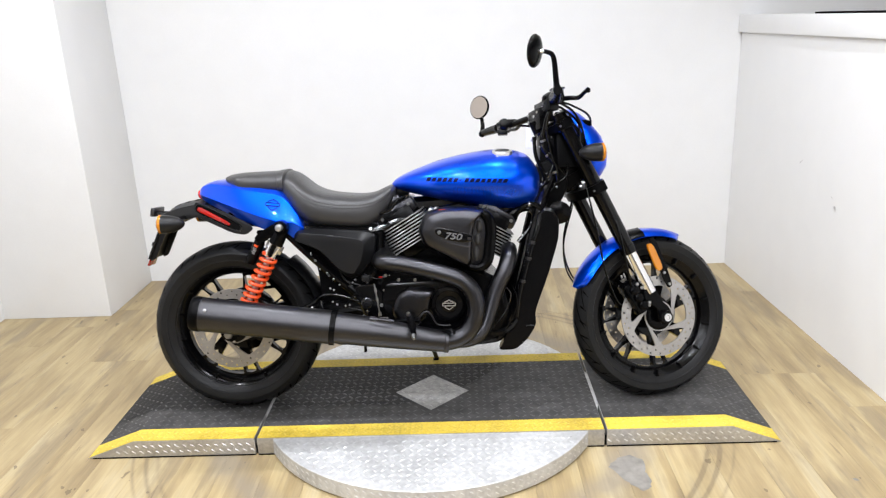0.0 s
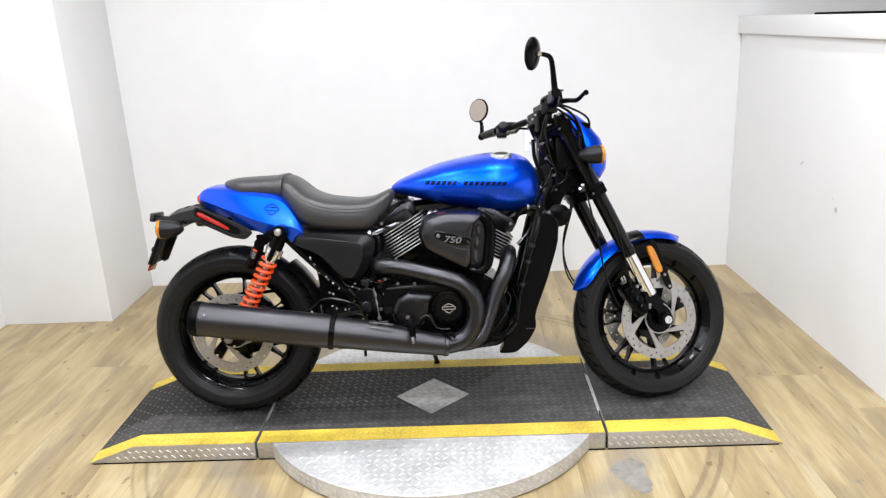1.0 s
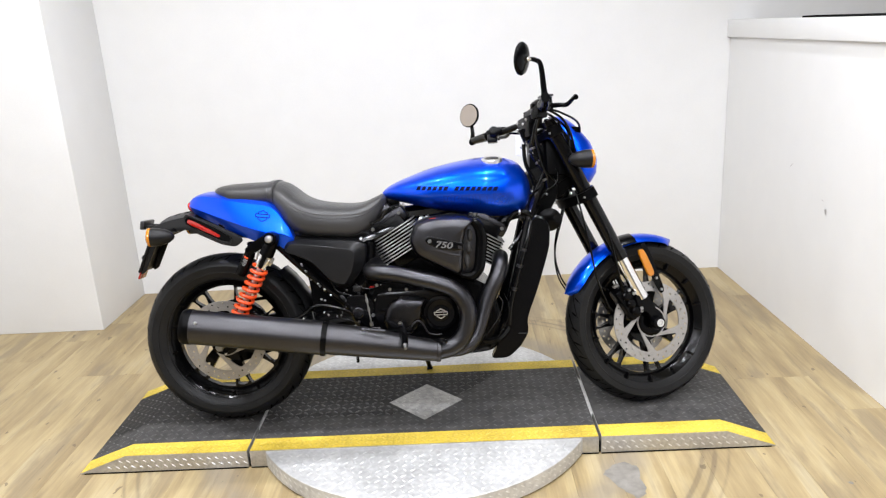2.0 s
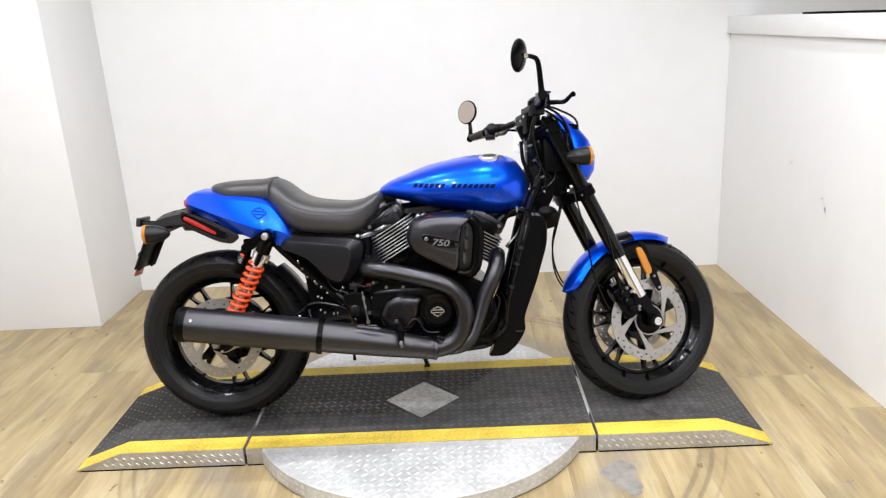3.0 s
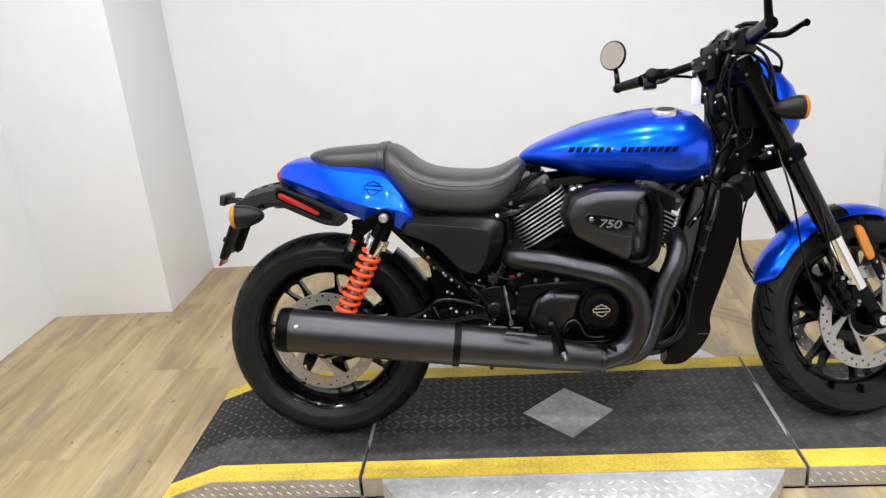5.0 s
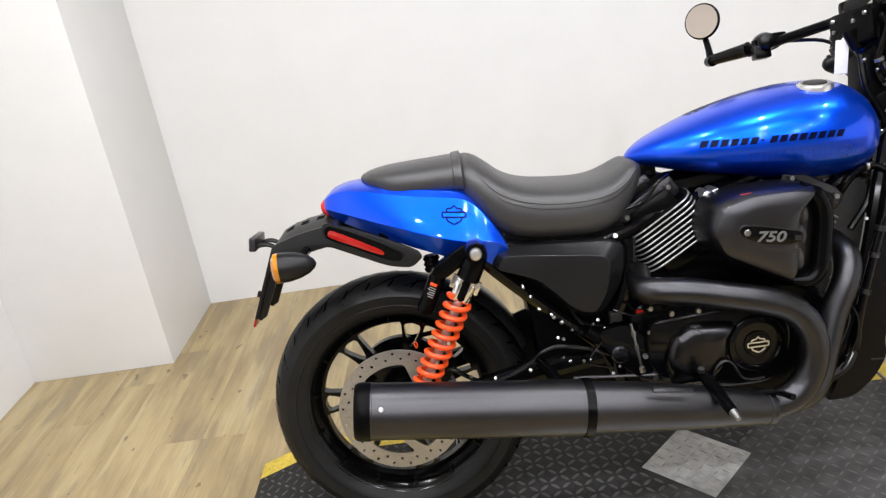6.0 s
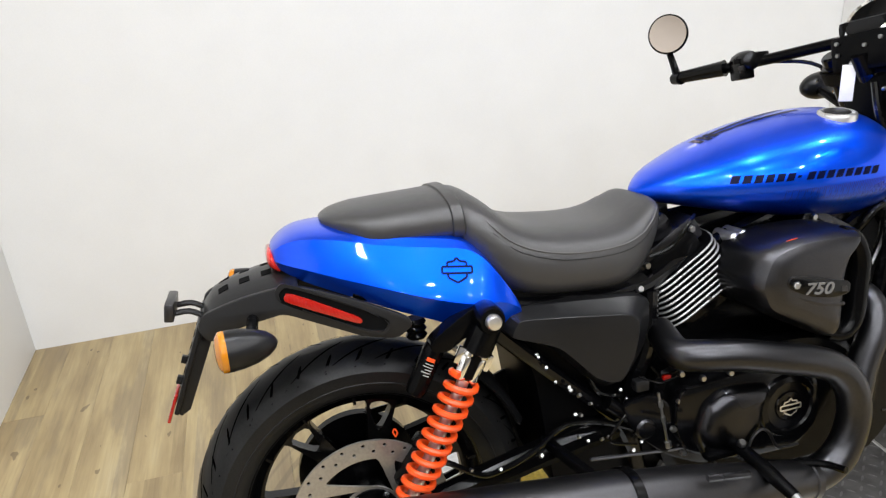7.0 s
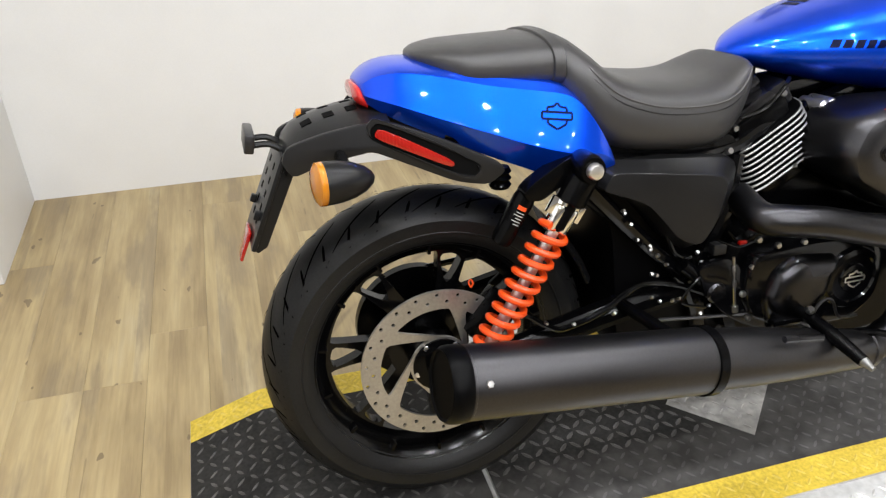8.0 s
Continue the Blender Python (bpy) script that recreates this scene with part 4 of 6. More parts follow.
for s in (-1, 1):
    line = []
    for x, z in ((0.238, 0.868), (0.262, 0.828), (0.30, 0.792), (0.36, 0.768), (0.43, 0.757), (0.50, 0.756), (0.545, 0.765), (0.578, 0.783), (0.598, 0.802)):
        hit = SEAT.ray_cast(Vector((x, s, z)), Vector((0, -s, 0)))[0]
        if hit:
            line.append(hit)
    part("seam", tube(line, 0.0020, 6, 4), STITCH, seat, "raised seat seam")
    low = [p + Vector((0, s * 0.0045, -0.011)) for p in line[1:]]
    low = [SEAT.find_nearest(p)[0] for p in low]
    part("stitch_line", tube(low, 0.0009, 5, 4), PLASTIC, seat, "dark stitched line")
pad_bm = skin(graded([(-0.012, 0.866, 0.856, 0.024), (-0.006, 0.870, 0.850, 0.044), (0.012, 0.876, 0.838, 0.076), (0.045, 0.881, 0.817, 0.106), (0.070, 0.882, 0.809, 0.116), (0.10, 0.883, 0.806, 0.119), (0.16, 0.884, 0.803, 0.122), (0.216, 0.885, 0.800, 0.125)], 3.4, 36, lambda x: 2.35))
part("pillion_pad", pad_bm, VINYL, bike, "black vinyl pillion pad", 50)
strap = skin([[u if u.z > (t + b) / 2 else v for u, v in zip(section(x, t, b, h, 2.3, 36), section(x, t, b, h, 3.2, 36))] for x, t, b, h in ((0.1990, 0.8850, 0.801, 0.1255), (0.2005, 0.8885, 0.798, 0.1285), (0.2185, 0.8895, 0.795, 0.1295), (0.2210, 0.8860, 0.797, 0.1265))])
part("seat_strap", strap, VINYL, bike, "black strap across the seat", 50)

# the tail cowl: a flat deck, tilted flanks and a tucked lower edge
TAIL_STOPS = [
    (-0.104, 0.828, 0.034, 0.824, 0.044, 0.814, 0.038, 0.806), (-0.098, 0.835, 0.052, 0.829, 0.066, 0.811, 0.056, 0.799), (-0.078, 0.849, 0.068, 0.840, 0.088, 0.805, 0.074, 0.785),
    (-0.045, 0.858, 0.088, 0.845, 0.108, 0.795, 0.088, 0.767), (0.01, 0.858, 0.108, 0.838, 0.130, 0.775, 0.104, 0.741), (0.08, 0.854, 0.128, 0.822, 0.155, 0.751, 0.126, 0.709),
    (0.15, 0.846, 0.142, 0.810, 0.172, 0.726, 0.142, 0.680), (0.205, 0.832, 0.150, 0.800, 0.180, 0.711, 0.154, 0.655), (0.235, 0.806, 0.156, 0.782, 0.180, 0.708, 0.158, 0.648),
    (0.262, 0.762, 0.162, 0.746, 0.177, 0.702, 0.160, 0.648), (0.283, 0.716, 0.164, 0.709, 0.172, 0.690, 0.160, 0.656), (0.293, 0.690, 0.163, 0.687, 0.167, 0.680, 0.159, 0.668)]


def tail_ring(x, top, ys, zs, yw, zw, yb, zb):
    right = [(0, top), (ys * 0.55, top - 0.25 * (top - zs)), (ys * 0.88, zs + 0.35 * (top - zs)), (ys, zs), (ys + (yw - ys) * 0.3, zs + (zw - zs) * 0.28), (ys + (yw - ys) * 0.68, zs + (zw - zs) * 0.62), (yw - 0.001, zw + 0.05 * (zs - zw)), (yw, zw), (yw - 0.5 * (yw - yb), zw - 0.5 * (zw - zb)), (yb, zb), (yb * 0.8, zb + 0.004), (yb * 0.4, zb + 0.012)]
    ring = right + [(0, zb + 0.014)] + [(-y, z) for y, z in right[:0:-1]]
    return [Vector((x, y, z)) for y, z in ring]


tail_fine = []
for k in range(len(TAIL_STOPS) - 1):
    for i in range(4):
        t = i / 4
        p = [TAIL_STOPS[max(0, k - 1)], TAIL_STOPS[k], TAIL_STOPS[k + 1], TAIL_STOPS[min(len(TAIL_STOPS) - 1, k + 2)]]
        tail_fine.append([0.5 * ((2 * b) + (c - a) * t + (2 * a - 5 * b + 4 * c - d) * t * t + (3 * b - a - 3 * c + d) * t ** 3) for a, b, c, d in zip(*p)])
tail_fine.append(list(TAIL_STOPS[-1]))
tail_bm = skin([tail_ring(*q) for q in tail_fine])
bmesh.ops.recalc_face_normals(tail_bm, faces=tail_bm.faces)
TAIL = BVHTree.FromBMesh(tail_bm)
tail = part("tail_cowl", tail_bm, BLUE, bike, "glossy metallic blue tail cowl", 17)


def outline_badge(tree, cx, cz, w, h, side, dip=0.0):
    """A plain shield outline crossed by a bar, as thin bands laid on a body."""
    bm = bmesh.new()
    t = h * 0.09

    def band(a, b):
        a, b = Vector(a), Vector(b)
        d = (b - a).normalized()
        nrm = Vector((-d.y, d.x)) * t / 2
        rows = []
        for k in range(4):
            p = a.lerp(b, k / 3)
            rows.append([(p.x - nrm.x, 0, p.y - nrm.y), (p.x + nrm.x, 0, p.y + nrm.y)])
        skin(rows, closed=False, bm=bm)

    bar = [(-0.5, 0.13), (0.5, 0.13), (0.5, -0.13), (-0.5, -0.13)]
    upper = [(-0.32, 0.13), (-0.32, 0.30), (-0.10, 0.34), (0.0, 0.48), (0.10, 0.34), (0.32, 0.30), (0.32, 0.13)]
    lower = [(-0.32, -0.13), (-0.30, -0.30), (0.0, -0.50), (0.30, -0.30), (0.32, -0.13)]
    for loop, shut in ((bar, True), (upper, False), (lower, False)):
        pts = [(cx + u * w + v * h * dip, cz + v * h - u * w * dip) for u, v in loop]
        for a, b in zip(pts, pts[1:] + (pts[:1] if shut else [])):
            band(a, b)
    if tree:
        lay_on(bm, tree, side)
    return bm


for s in (-1, 1):
    part("side_badge", outline_badge(TAIL, 0.189, 0.769, 0.050, 0.040, s, 0.13), DECAL, tail, "dark shield-shaped outline badge")
lamp_rings = graded([(-0.114, 0.818, 0.802, 0.036), (-0.110, 0.825, 0.795, 0.052), (-0.103, 0.824, 0.789, 0.058), (-0.094, 0.811, 0.785, 0.060)], 2.8, 24)
part("tail_lamp", skin(lamp_rings), RED, bike, "red tail lamp under the cowl's end", 50)

# ---- tail boom, plate holder, rear signals ----
FLANK = [(-0.232, 0.746), (-0.170, 0.765), (-0.114, 0.775), (-0.072, 0.777), (0.015, 0.742), (0.100, 0.699), (0.108, 0.683), (0.080, 0.662), (0.028, 0.671), (-0.050, 0.707), (-0.100, 0.730), (-0.127, 0.725), (-0.181, 0.714), (-0.226, 0.695), (-0.243, 0.720)]


def splay(bm, s):
    """Side pieces stand wider apart towards the front."""
    for v in bm.verts:
        v.co.y += s * (0.070 + 0.068 * (v.co.x + 0.25) / 0.36)
    return bm


boom = part("tail_boom", splay(prism(rounded(FLANK, 3), -0.008, 0.004, 0.003), -1), BOOM, bike, "black plastic tail boom")
for s in (-1, 1):
    if s > 0:
        part("boom_flank", splay(prism(rounded(FLANK, 3), -0.004, 0.008, 0.003), 1), BOOM, boom)
    lo, hi = sorted((s * 0.0075, s * 0.0086))
    part("reflector_well", splay(prism(rounded([(-0.106, 0.770), (-0.092, 0.781), (0.030, 0.719), (0.070, 0.697), (0.062, 0.680), (0.030, 0.686), (-0.104, 0.748)], 3), lo, hi), s), GAP, boom)
    lo, hi = sorted((s * 0.0070, s * 0.0125))
    rim_in = rounded([(-0.104, 0.767), (-0.091, 0.779), (0.022, 0.726), (0.060, 0.700), (0.066, 0.690), (0.056, 0.679), (0.030, 0.684), (-0.102, 0.751)], 3)
    mid_x, mid_z = sum(p[0] for p in rim_in) / len(rim_in), sum(p[1] for p in rim_in) / len(rim_in)
    rim_out = [(mid_x + (x - mid_x) * 1.05, mid_z + (z - mid_z) * 1.14) for x, z in rim_in]
    part("well_rim", splay(plate(rim_out, [rim_in], lo, hi), s), BOOM, boom)
    lo, hi = sorted((s * 0.0080, s * 0.0125))
    part("side_reflector", splay(prism(rounded([(-0.097, 0.759), (-0.089, 0.769), (0.023, 0.709), (0.025, 0.700), (0.017, 0.698), (-0.095, 0.751)], 2), lo, hi, 0.0015), s), DARK_RED, boom, "long red side reflector")
deck_line = [(-0.070, 0.793), (-0.105, 0.791), (-0.135, 0.787), (-0.166, 0.781), (-0.192, 0.774), (-0.213, 0.765), (-0.229, 0.748), (-0.240, 0.722)]
rows = []
for i, (x, z) in enumerate(deck_line):
    h = 0.070 + 0.068 * (x + 0.25) / 0.36 + 0.003
    rows.append([Vector((x, -h, z - 0.018)), Vector((x, -h * 0.6, z - 0.005)), Vector((x, 0, z + 0.002)), Vector((x, h * 0.6, z - 0.005)), Vector((x, h, z - 0.018)), Vector((x + 0.004, h * 0.9, z - 0.026)), Vector((x + 0.004, -h * 0.9, z - 0.026))])
deck_bm = skin(rows)
bmesh.ops.recalc_face_normals(deck_bm, faces=deck_bm.faces)
BOOM_TOP = BVHTree.FromBMesh(deck_bm)
part("boom_deck", deck_bm, PLASTIC, boom, "", 40)
for x in (-0.118, -0.156, -0.193):
    for s in (-1, 1):
        place, up = BOOM_TOP.ray_cast(Vector((x, s * 0.032, 1.2)), Vector((0, 0, -1)))[:2]
        part("slot", turned(box(-0.009, 0.009, -0.011, 0.011, -0.001, 0.0012), Matrix.Translation(place) @ Matrix((Vector((1, 0, -up.x / up.z)).normalized(), up.cross(Vector((1, 0, -up.x / up.z)).normalized()), up)).transposed().to_4x4()), GAP, boom, "square slot")
HOLD = Matrix.Translation((-0.236, 0, 0.730)) @ pose(0, 0, 0, 0, 24, 0)
tagplate = part("plate_holder", turned(box(-0.004, 0.004, -0.072, 0.072, -0.166, 0.0, 0.002), HOLD), PLASTIC, bike, "empty black plate holder")
for s in (-1, 1):
    part("holder_rib", prism([(-0.236, 0.730), (-0.303, 0.578), (-0.296, 0.571), (-0.280, 0.580), (-0.222, 0.700)], s * 0.060 - 0.004, s * 0.060 + 0.004, 0.002), PLASTIC, tagplate)
    for k in range(5):
        part("plate_hole", turned(box(-0.0046, -0.0038, s * 0.030 - 0.006, s * 0.030 + 0.006, -0.035 - 0.024 * k, -0.023 - 0.024 * k), HOLD), GAP, tagplate)
    part("lamp_arm", tube([(-0.232, s * 0.026, 0.728), (-0.255, s * 0.026, 0.742), (-0.285, s * 0.026, 0.742)], 0.0055, 8, 3), PLASTIC, tagplate)
    part("tab", turned(box(-0.014, 0.0, s * 0.050 - 0.006, s * 0.050 + 0.006, -0.118, -0.104, 0.002), HOLD), PLASTIC, tagplate)
part("plate_lamp", turned(box(-0.060, -0.044, -0.048, 0.048, -0.006, 0.026, 0.004), HOLD @ pose(0, 0, 0, 0, -14, 0)), MUFFLER, tagplate, "grey plate lamp bar")
part("rear_reflector", turned(box(-0.011, -0.0045, -0.032, 0.032, -0.202, -0.150, 0.003), HOLD), DARK_RED, tagplate, "red rear reflector")


def signal(at, back, m, holder_from):
    """A bullet turn signal; its lens looks along back."""
    at = Vector(at)
    b = Vector(back).normalized()
    place = m @ along(at, at + b)
    body = part("turn_signal", turned(lathe([(0.002, -0.070), (0.010, -0.066), (0.019, -0.055), (0.027, -0.036), (0.0315, -0.014), (0.0325, 0.004), (0.0325, 0.008)], 28), place), PLASTIC, bike, "bullet-shaped dark turn signal")
    part("amber_lens", turned(lathe([(0.0315, 0.006), (0.0328, 0.009), (0.0322, 0.017), (0.024, 0.0225), (0.010, 0.025)], 28), place), AMBER, body, "amber lens")
    part("stalk", turned(tube([at - b * 0.03, (at - b * 0.03 + Vector(holder_from)) / 2 + Vector((0, 0, 0.004)), Vector(holder_from)], 0.010, 10, 3), m), BLACK, body)


EYE3 = Matrix.Identity(4)
signal((-0.186, -0.196, 0.716), (-1, -0.12, 0.02), EYE3, (-0.150, -0.070, 0.728))
signal((-0.172, 0.165, 0.724), (-1, 0.12, 0.02), EYE3, (-0.150, 0.070, 0.728))

# ---- rear shocks ----
def wrapped(at, d, s, r, h0, h1, a0, a1, bm=None):
    """A label strip bent round a cylinder that starts at `at` and runs along d."""
    bm = bm or bmesh.new()
    out = (Vector((0, s, 0)) - d * d.y * s).normalized()
    side = d.cross(out)
    rows = []
    for i in range(7):
        a = radians(a0 + (a1 - a0) * i / 6)
        rim = out * math.cos(a) + side * math.sin(a)
        rows.append([bm.verts.new(at + d * h + rim * k) for h, k in ((h0, r - 0.0008), (h0, r), (h1, r), (h1, r - 0.0008))])
    for p, q in zip(rows, rows[1:]):
        for i in range(4):
            bm.faces.new((p[i], p[(i + 1) % 4], q[(i + 1) % 4], q[i]))
    bm.faces.new(rows[0])
    bm.faces.new(rows[-1][::-1])
    bmesh.ops.recalc_face_normals(bm, faces=bm.faces)
    return bm


for s in (-1,):
    y0, y1 = s * 0.198, s * 0.172
    top, foot = Vector((0.222, y0, 0.692)), Vector((0.035, y1, 0.340))
    eye, top = top, Vector((0.231, y0, 0.692))
    d = (foot - top).normalized()
    shock = part("rear_shock", lathe([(0.0105, 0.03), (0.0105, 0.36)], 14, along(top, foot)), ALLOY, bike, "rear shock absorber with orange coil spring")
    part("shock_eye", lathe([(0.021, -0.030), (0.024, -0.02), (0.024, 0.02), (0.021, 0.030)], 20, Matrix.Translation(eye)), BLACK, shock)
    part("shock_bolt", lathe([(0.0135, 0), (0.0135, -s * -0.010), (0.0110, s * 0.014), (0.005, s * 0.015)], 20, Matrix.Translation(eye + Vector((0, s * 0.028, 0)))), ALLOY, shock, "round polished bolt")
    part("upper_body", lathe([(0.019, 0.0), (0.024, 0.02), (0.025, 0.046), (0.0255, 0.066), (0.022, 0.069)], 18, along(top, foot)), BLACK, shock)
    clevis = bmesh.new()
    for k in (-1, 1):
        lathe([(0.006, 0.060), (0.0135, 0.064), (0.0142, 0.074), (0.0125, 0.076), (0.0142, 0.080), (0.0142, 0.116), (0.0125, 0.120)], 14, along(top + Vector((k * 0.0090, 0, k * -0.0047)), foot + Vector((k * 0.0090, 0, k * -0.0047))), clevis)
    for k in (-1, 1):
        side_at = along(top + Vector((k * 0.021, 0, k * -0.011)), foot + Vector((k * 0.021, 0, k * -0.011)))
        turned_block = turned(box(-0.0055, 0.0055, 0.066, 0.096, -0.008, 0.008, 0.002), side_at)
        join(clevis, turned_block)
    part("collar", clevis, CHROME, shock, "bright fluted upper clevis")
    part("collar_slot", lathe([(0.015, 0.052), (0.0165, 0.054), (0.0165, 0.112), (0.012, 0.118)], 12, along(top, foot)), MATT, shock)
    start, length, turns, r = 0.112, 0.246, 10.5, 0.0252
    side = d.orthogonal().normalized()
    other = d.cross(side)
    n = int(turns * 14)
    coil = [top + d * (start + length * i / n) + r * (math.cos(2 * math.pi * turns * i / n) * side + math.sin(2 * math.pi * turns * i / n) * other) for i in range(n + 1)]
    part("coil_spring", tube(coil, 0.0060, 8, 1), ORANGE, shock, "orange coil spring")
    part("lower_eye", lathe([(0.022, -0.018), (0.022, 0.018)], 18, Matrix.Translation(foot)), BLACK, shock)
    rtop = Vector((0.140, s * 0.160, 0.650))
    part("reservoir", lathe([(0.010, 0.0), (0.017, 0.006), (0.0188, 0.016), (0.0188, 0.088), (0.016, 0.098), (0.009, 0.101)], 20, along(rtop, rtop + d)), BLACK, shock, "black piggyback reservoir")
    part("label_band", wrapped(rtop, d, s, 0.0191, 0.024, 0.031, -12, 34), ORANGE, shock, "orange bar on the label")
    bars = bmesh.new()
    for k, a1 in enumerate((30, 36, 22, 34, 18)):
        wrapped(rtop, d, s, 0.0191, 0.035 + 0.0052 * k, 0.0365 + 0.0052 * k, -16, a1, bars)
    part("label_bars", bars, LABEL, shock, "grey printed label bars")
    arm = prism(rounded([(0.122, 0.656), (0.136, 0.670), (0.196, 0.706), (0.236, 0.710), (0.240, 0.676), (0.205, 0.656), (0.188, 0.660), (0.152, 0.638), (0.128, 0.642)], 3), *sorted((y0 - s * 0.045, y0 - s * 0.010)), 0.003)
    part("reservoir_bridge", arm, BLACK, shock)
    part("frame_lug", rod((0.222, s * 0.12, 0.692), (0.222, s * 0.180, 0.692), 0.016, 14), BLACK, bike)

# ---- inner mudguard and side covers ----
part("inner_mudguard", prism(rounded([(0.270, 0.650), (0.520, 0.660), (0.545, 0.560), (0.590, 0.505), (0.590, 0.275), (0.380, 0.235), (0.345, 0.300), (0.335, 0.420), (0.325, 0.530), (0.295, 0.610)], 3), -0.112, 0.125, 0.008), MATT, bike, "black inner mudguard behind the side covers")
COVER_BASE = rounded([(0.252, 0.645), (0.254, 0.664), (0.270, 0.683), (0.371, 0.677), (0.520, 0.664), (0.545, 0.646), (0.541, 0.600), (0.527, 0.558), (0.486, 0.504), (0.445, 0.495), (0.412, 0.518), (0.380, 0.558), (0.345, 0.595), (0.305, 0.616)], 3)
COVER_FACE = rounded([(0.264, 0.640), (0.269, 0.651), (0.282, 0.669), (0.371, 0.657), (0.490, 0.640), (0.505, 0.622), (0.500, 0.589), (0.489, 0.553), (0.464, 0.516), (0.437, 0.520), (0.410, 0.537), (0.383, 0.569), (0.350, 0.604), (0.311, 0.622)], 3)
for s in (-1, 1):
    layers = []
    for y, k in ((0.110, 0.0), (0.148, 0.0), (0.156, 0.10), (0.180, 0.86), (0.1855, 0.97), (0.187, 1.04), (0.1873, 1.12)):
        layers.append([Vector((a[0] + (b[0] - a[0]) * k, s * y, a[1] + (b[1] - a[1]) * k)) for a, b in zip(COVER_BASE, COVER_FACE)])
    part("side_cover", skin(layers), PLASTIC, bike, "matt black plastic side cover", 16)

# ---- engine ----
CASE = rounded([(0.545, 0.500), (0.530, 0.400), (0.560, 0.300), (0.640, 0.250), (0.90, 0.245), (0.975, 0.270), (1.010, 0.360), (0.985, 0.470), (0.90, 0.520), (0.64, 0.535)], 4)
engine = part("engine", dome(CASE, [(-0.165, 0.93), (-0.155, 1.0), (0.155, 1.0), (0.165, 0.93)]), BLACK, bike, "black V-twin engine case", 30)
gear = rounded([(0.560, 0.440), (0.572, 0.480), (0.640, 0.485), (0.735, 0.490), (0.835, 0.482), (0.875, 0.430), (0.870, 0.350), (0.820, 0.305), (0.740, 0.305), (0.660, 0.318), (0.585, 0.345), (0.560, 0.390)], 4)
part("primary_cover", dome(gear, [(-0.160, 1.0), (-0.190, 1.0), (-0.198, 0.97), (-0.2, 0.92)]), GLOSS, engine, "black clutch-side cover", 30)
part("inner_cover", dome(rounded([(0.590, 0.384), (0.612, 0.442), (0.655, 0.470), (0.752, 0.459), (0.738, 0.432), (0.731, 0.388), (0.712, 0.352), (0.676, 0.322), (0.612, 0.330)], 4), [(-0.196, 1.0), (-0.206, 0.985), (-0.216, 0.93), (-0.222, 0.84), (-0.2255, 0.70), (-0.227, 0.45)]), SATIN, engine, "raised black gearbox cover", 30)
part("round_cover", lathe([(0.064, -0.198), (0.064, -0.210), (0.060, -0.216), (0.050, -0.218), (0.047, -0.214), (0.030, -0.213), (0.028, -0.216), (0.010, -0.217)], 48, Matrix.Translation((0.795, 0.008, 0.401))), GLOSS, engine, "round black derby cover")
badge = outline_badge(None, 0.795, 0.401, 0.044, 0.036, -1)
for v in badge.verts:
    v.co.y = -0.2115
part("cover_badge", badge, ALLOY, engine, "silver shield-shaped outline badge")
for bx, bz in ((0.621, 0.491), (0.679, 0.489), (0.739, 0.482), (0.791, 0.477), (0.849, 0.443), (0.571, 0.456), (0.557, 0.403), (0.577, 0.509), (0.575, 0.350), (0.640, 0.310)):
    part("cover_bolt", bolt_head((bx, -0.190, bz), (0, -1, 0), 0.0065, 0.008), BOLT, engine)
part("oil_hose", tube([(0.686, -0.232, 0.350), (0.697, -0.232, 0.372), (0.714, -0.232, 0.383), (0.731, -0.232, 0.373), (0.748, -0.230, 0.341), (0.771, -0.229, 0.332), (0.797, -0.228, 0.332)], 0.0030, 8, 5), MUFFLER, engine, "bare metal cable loop")


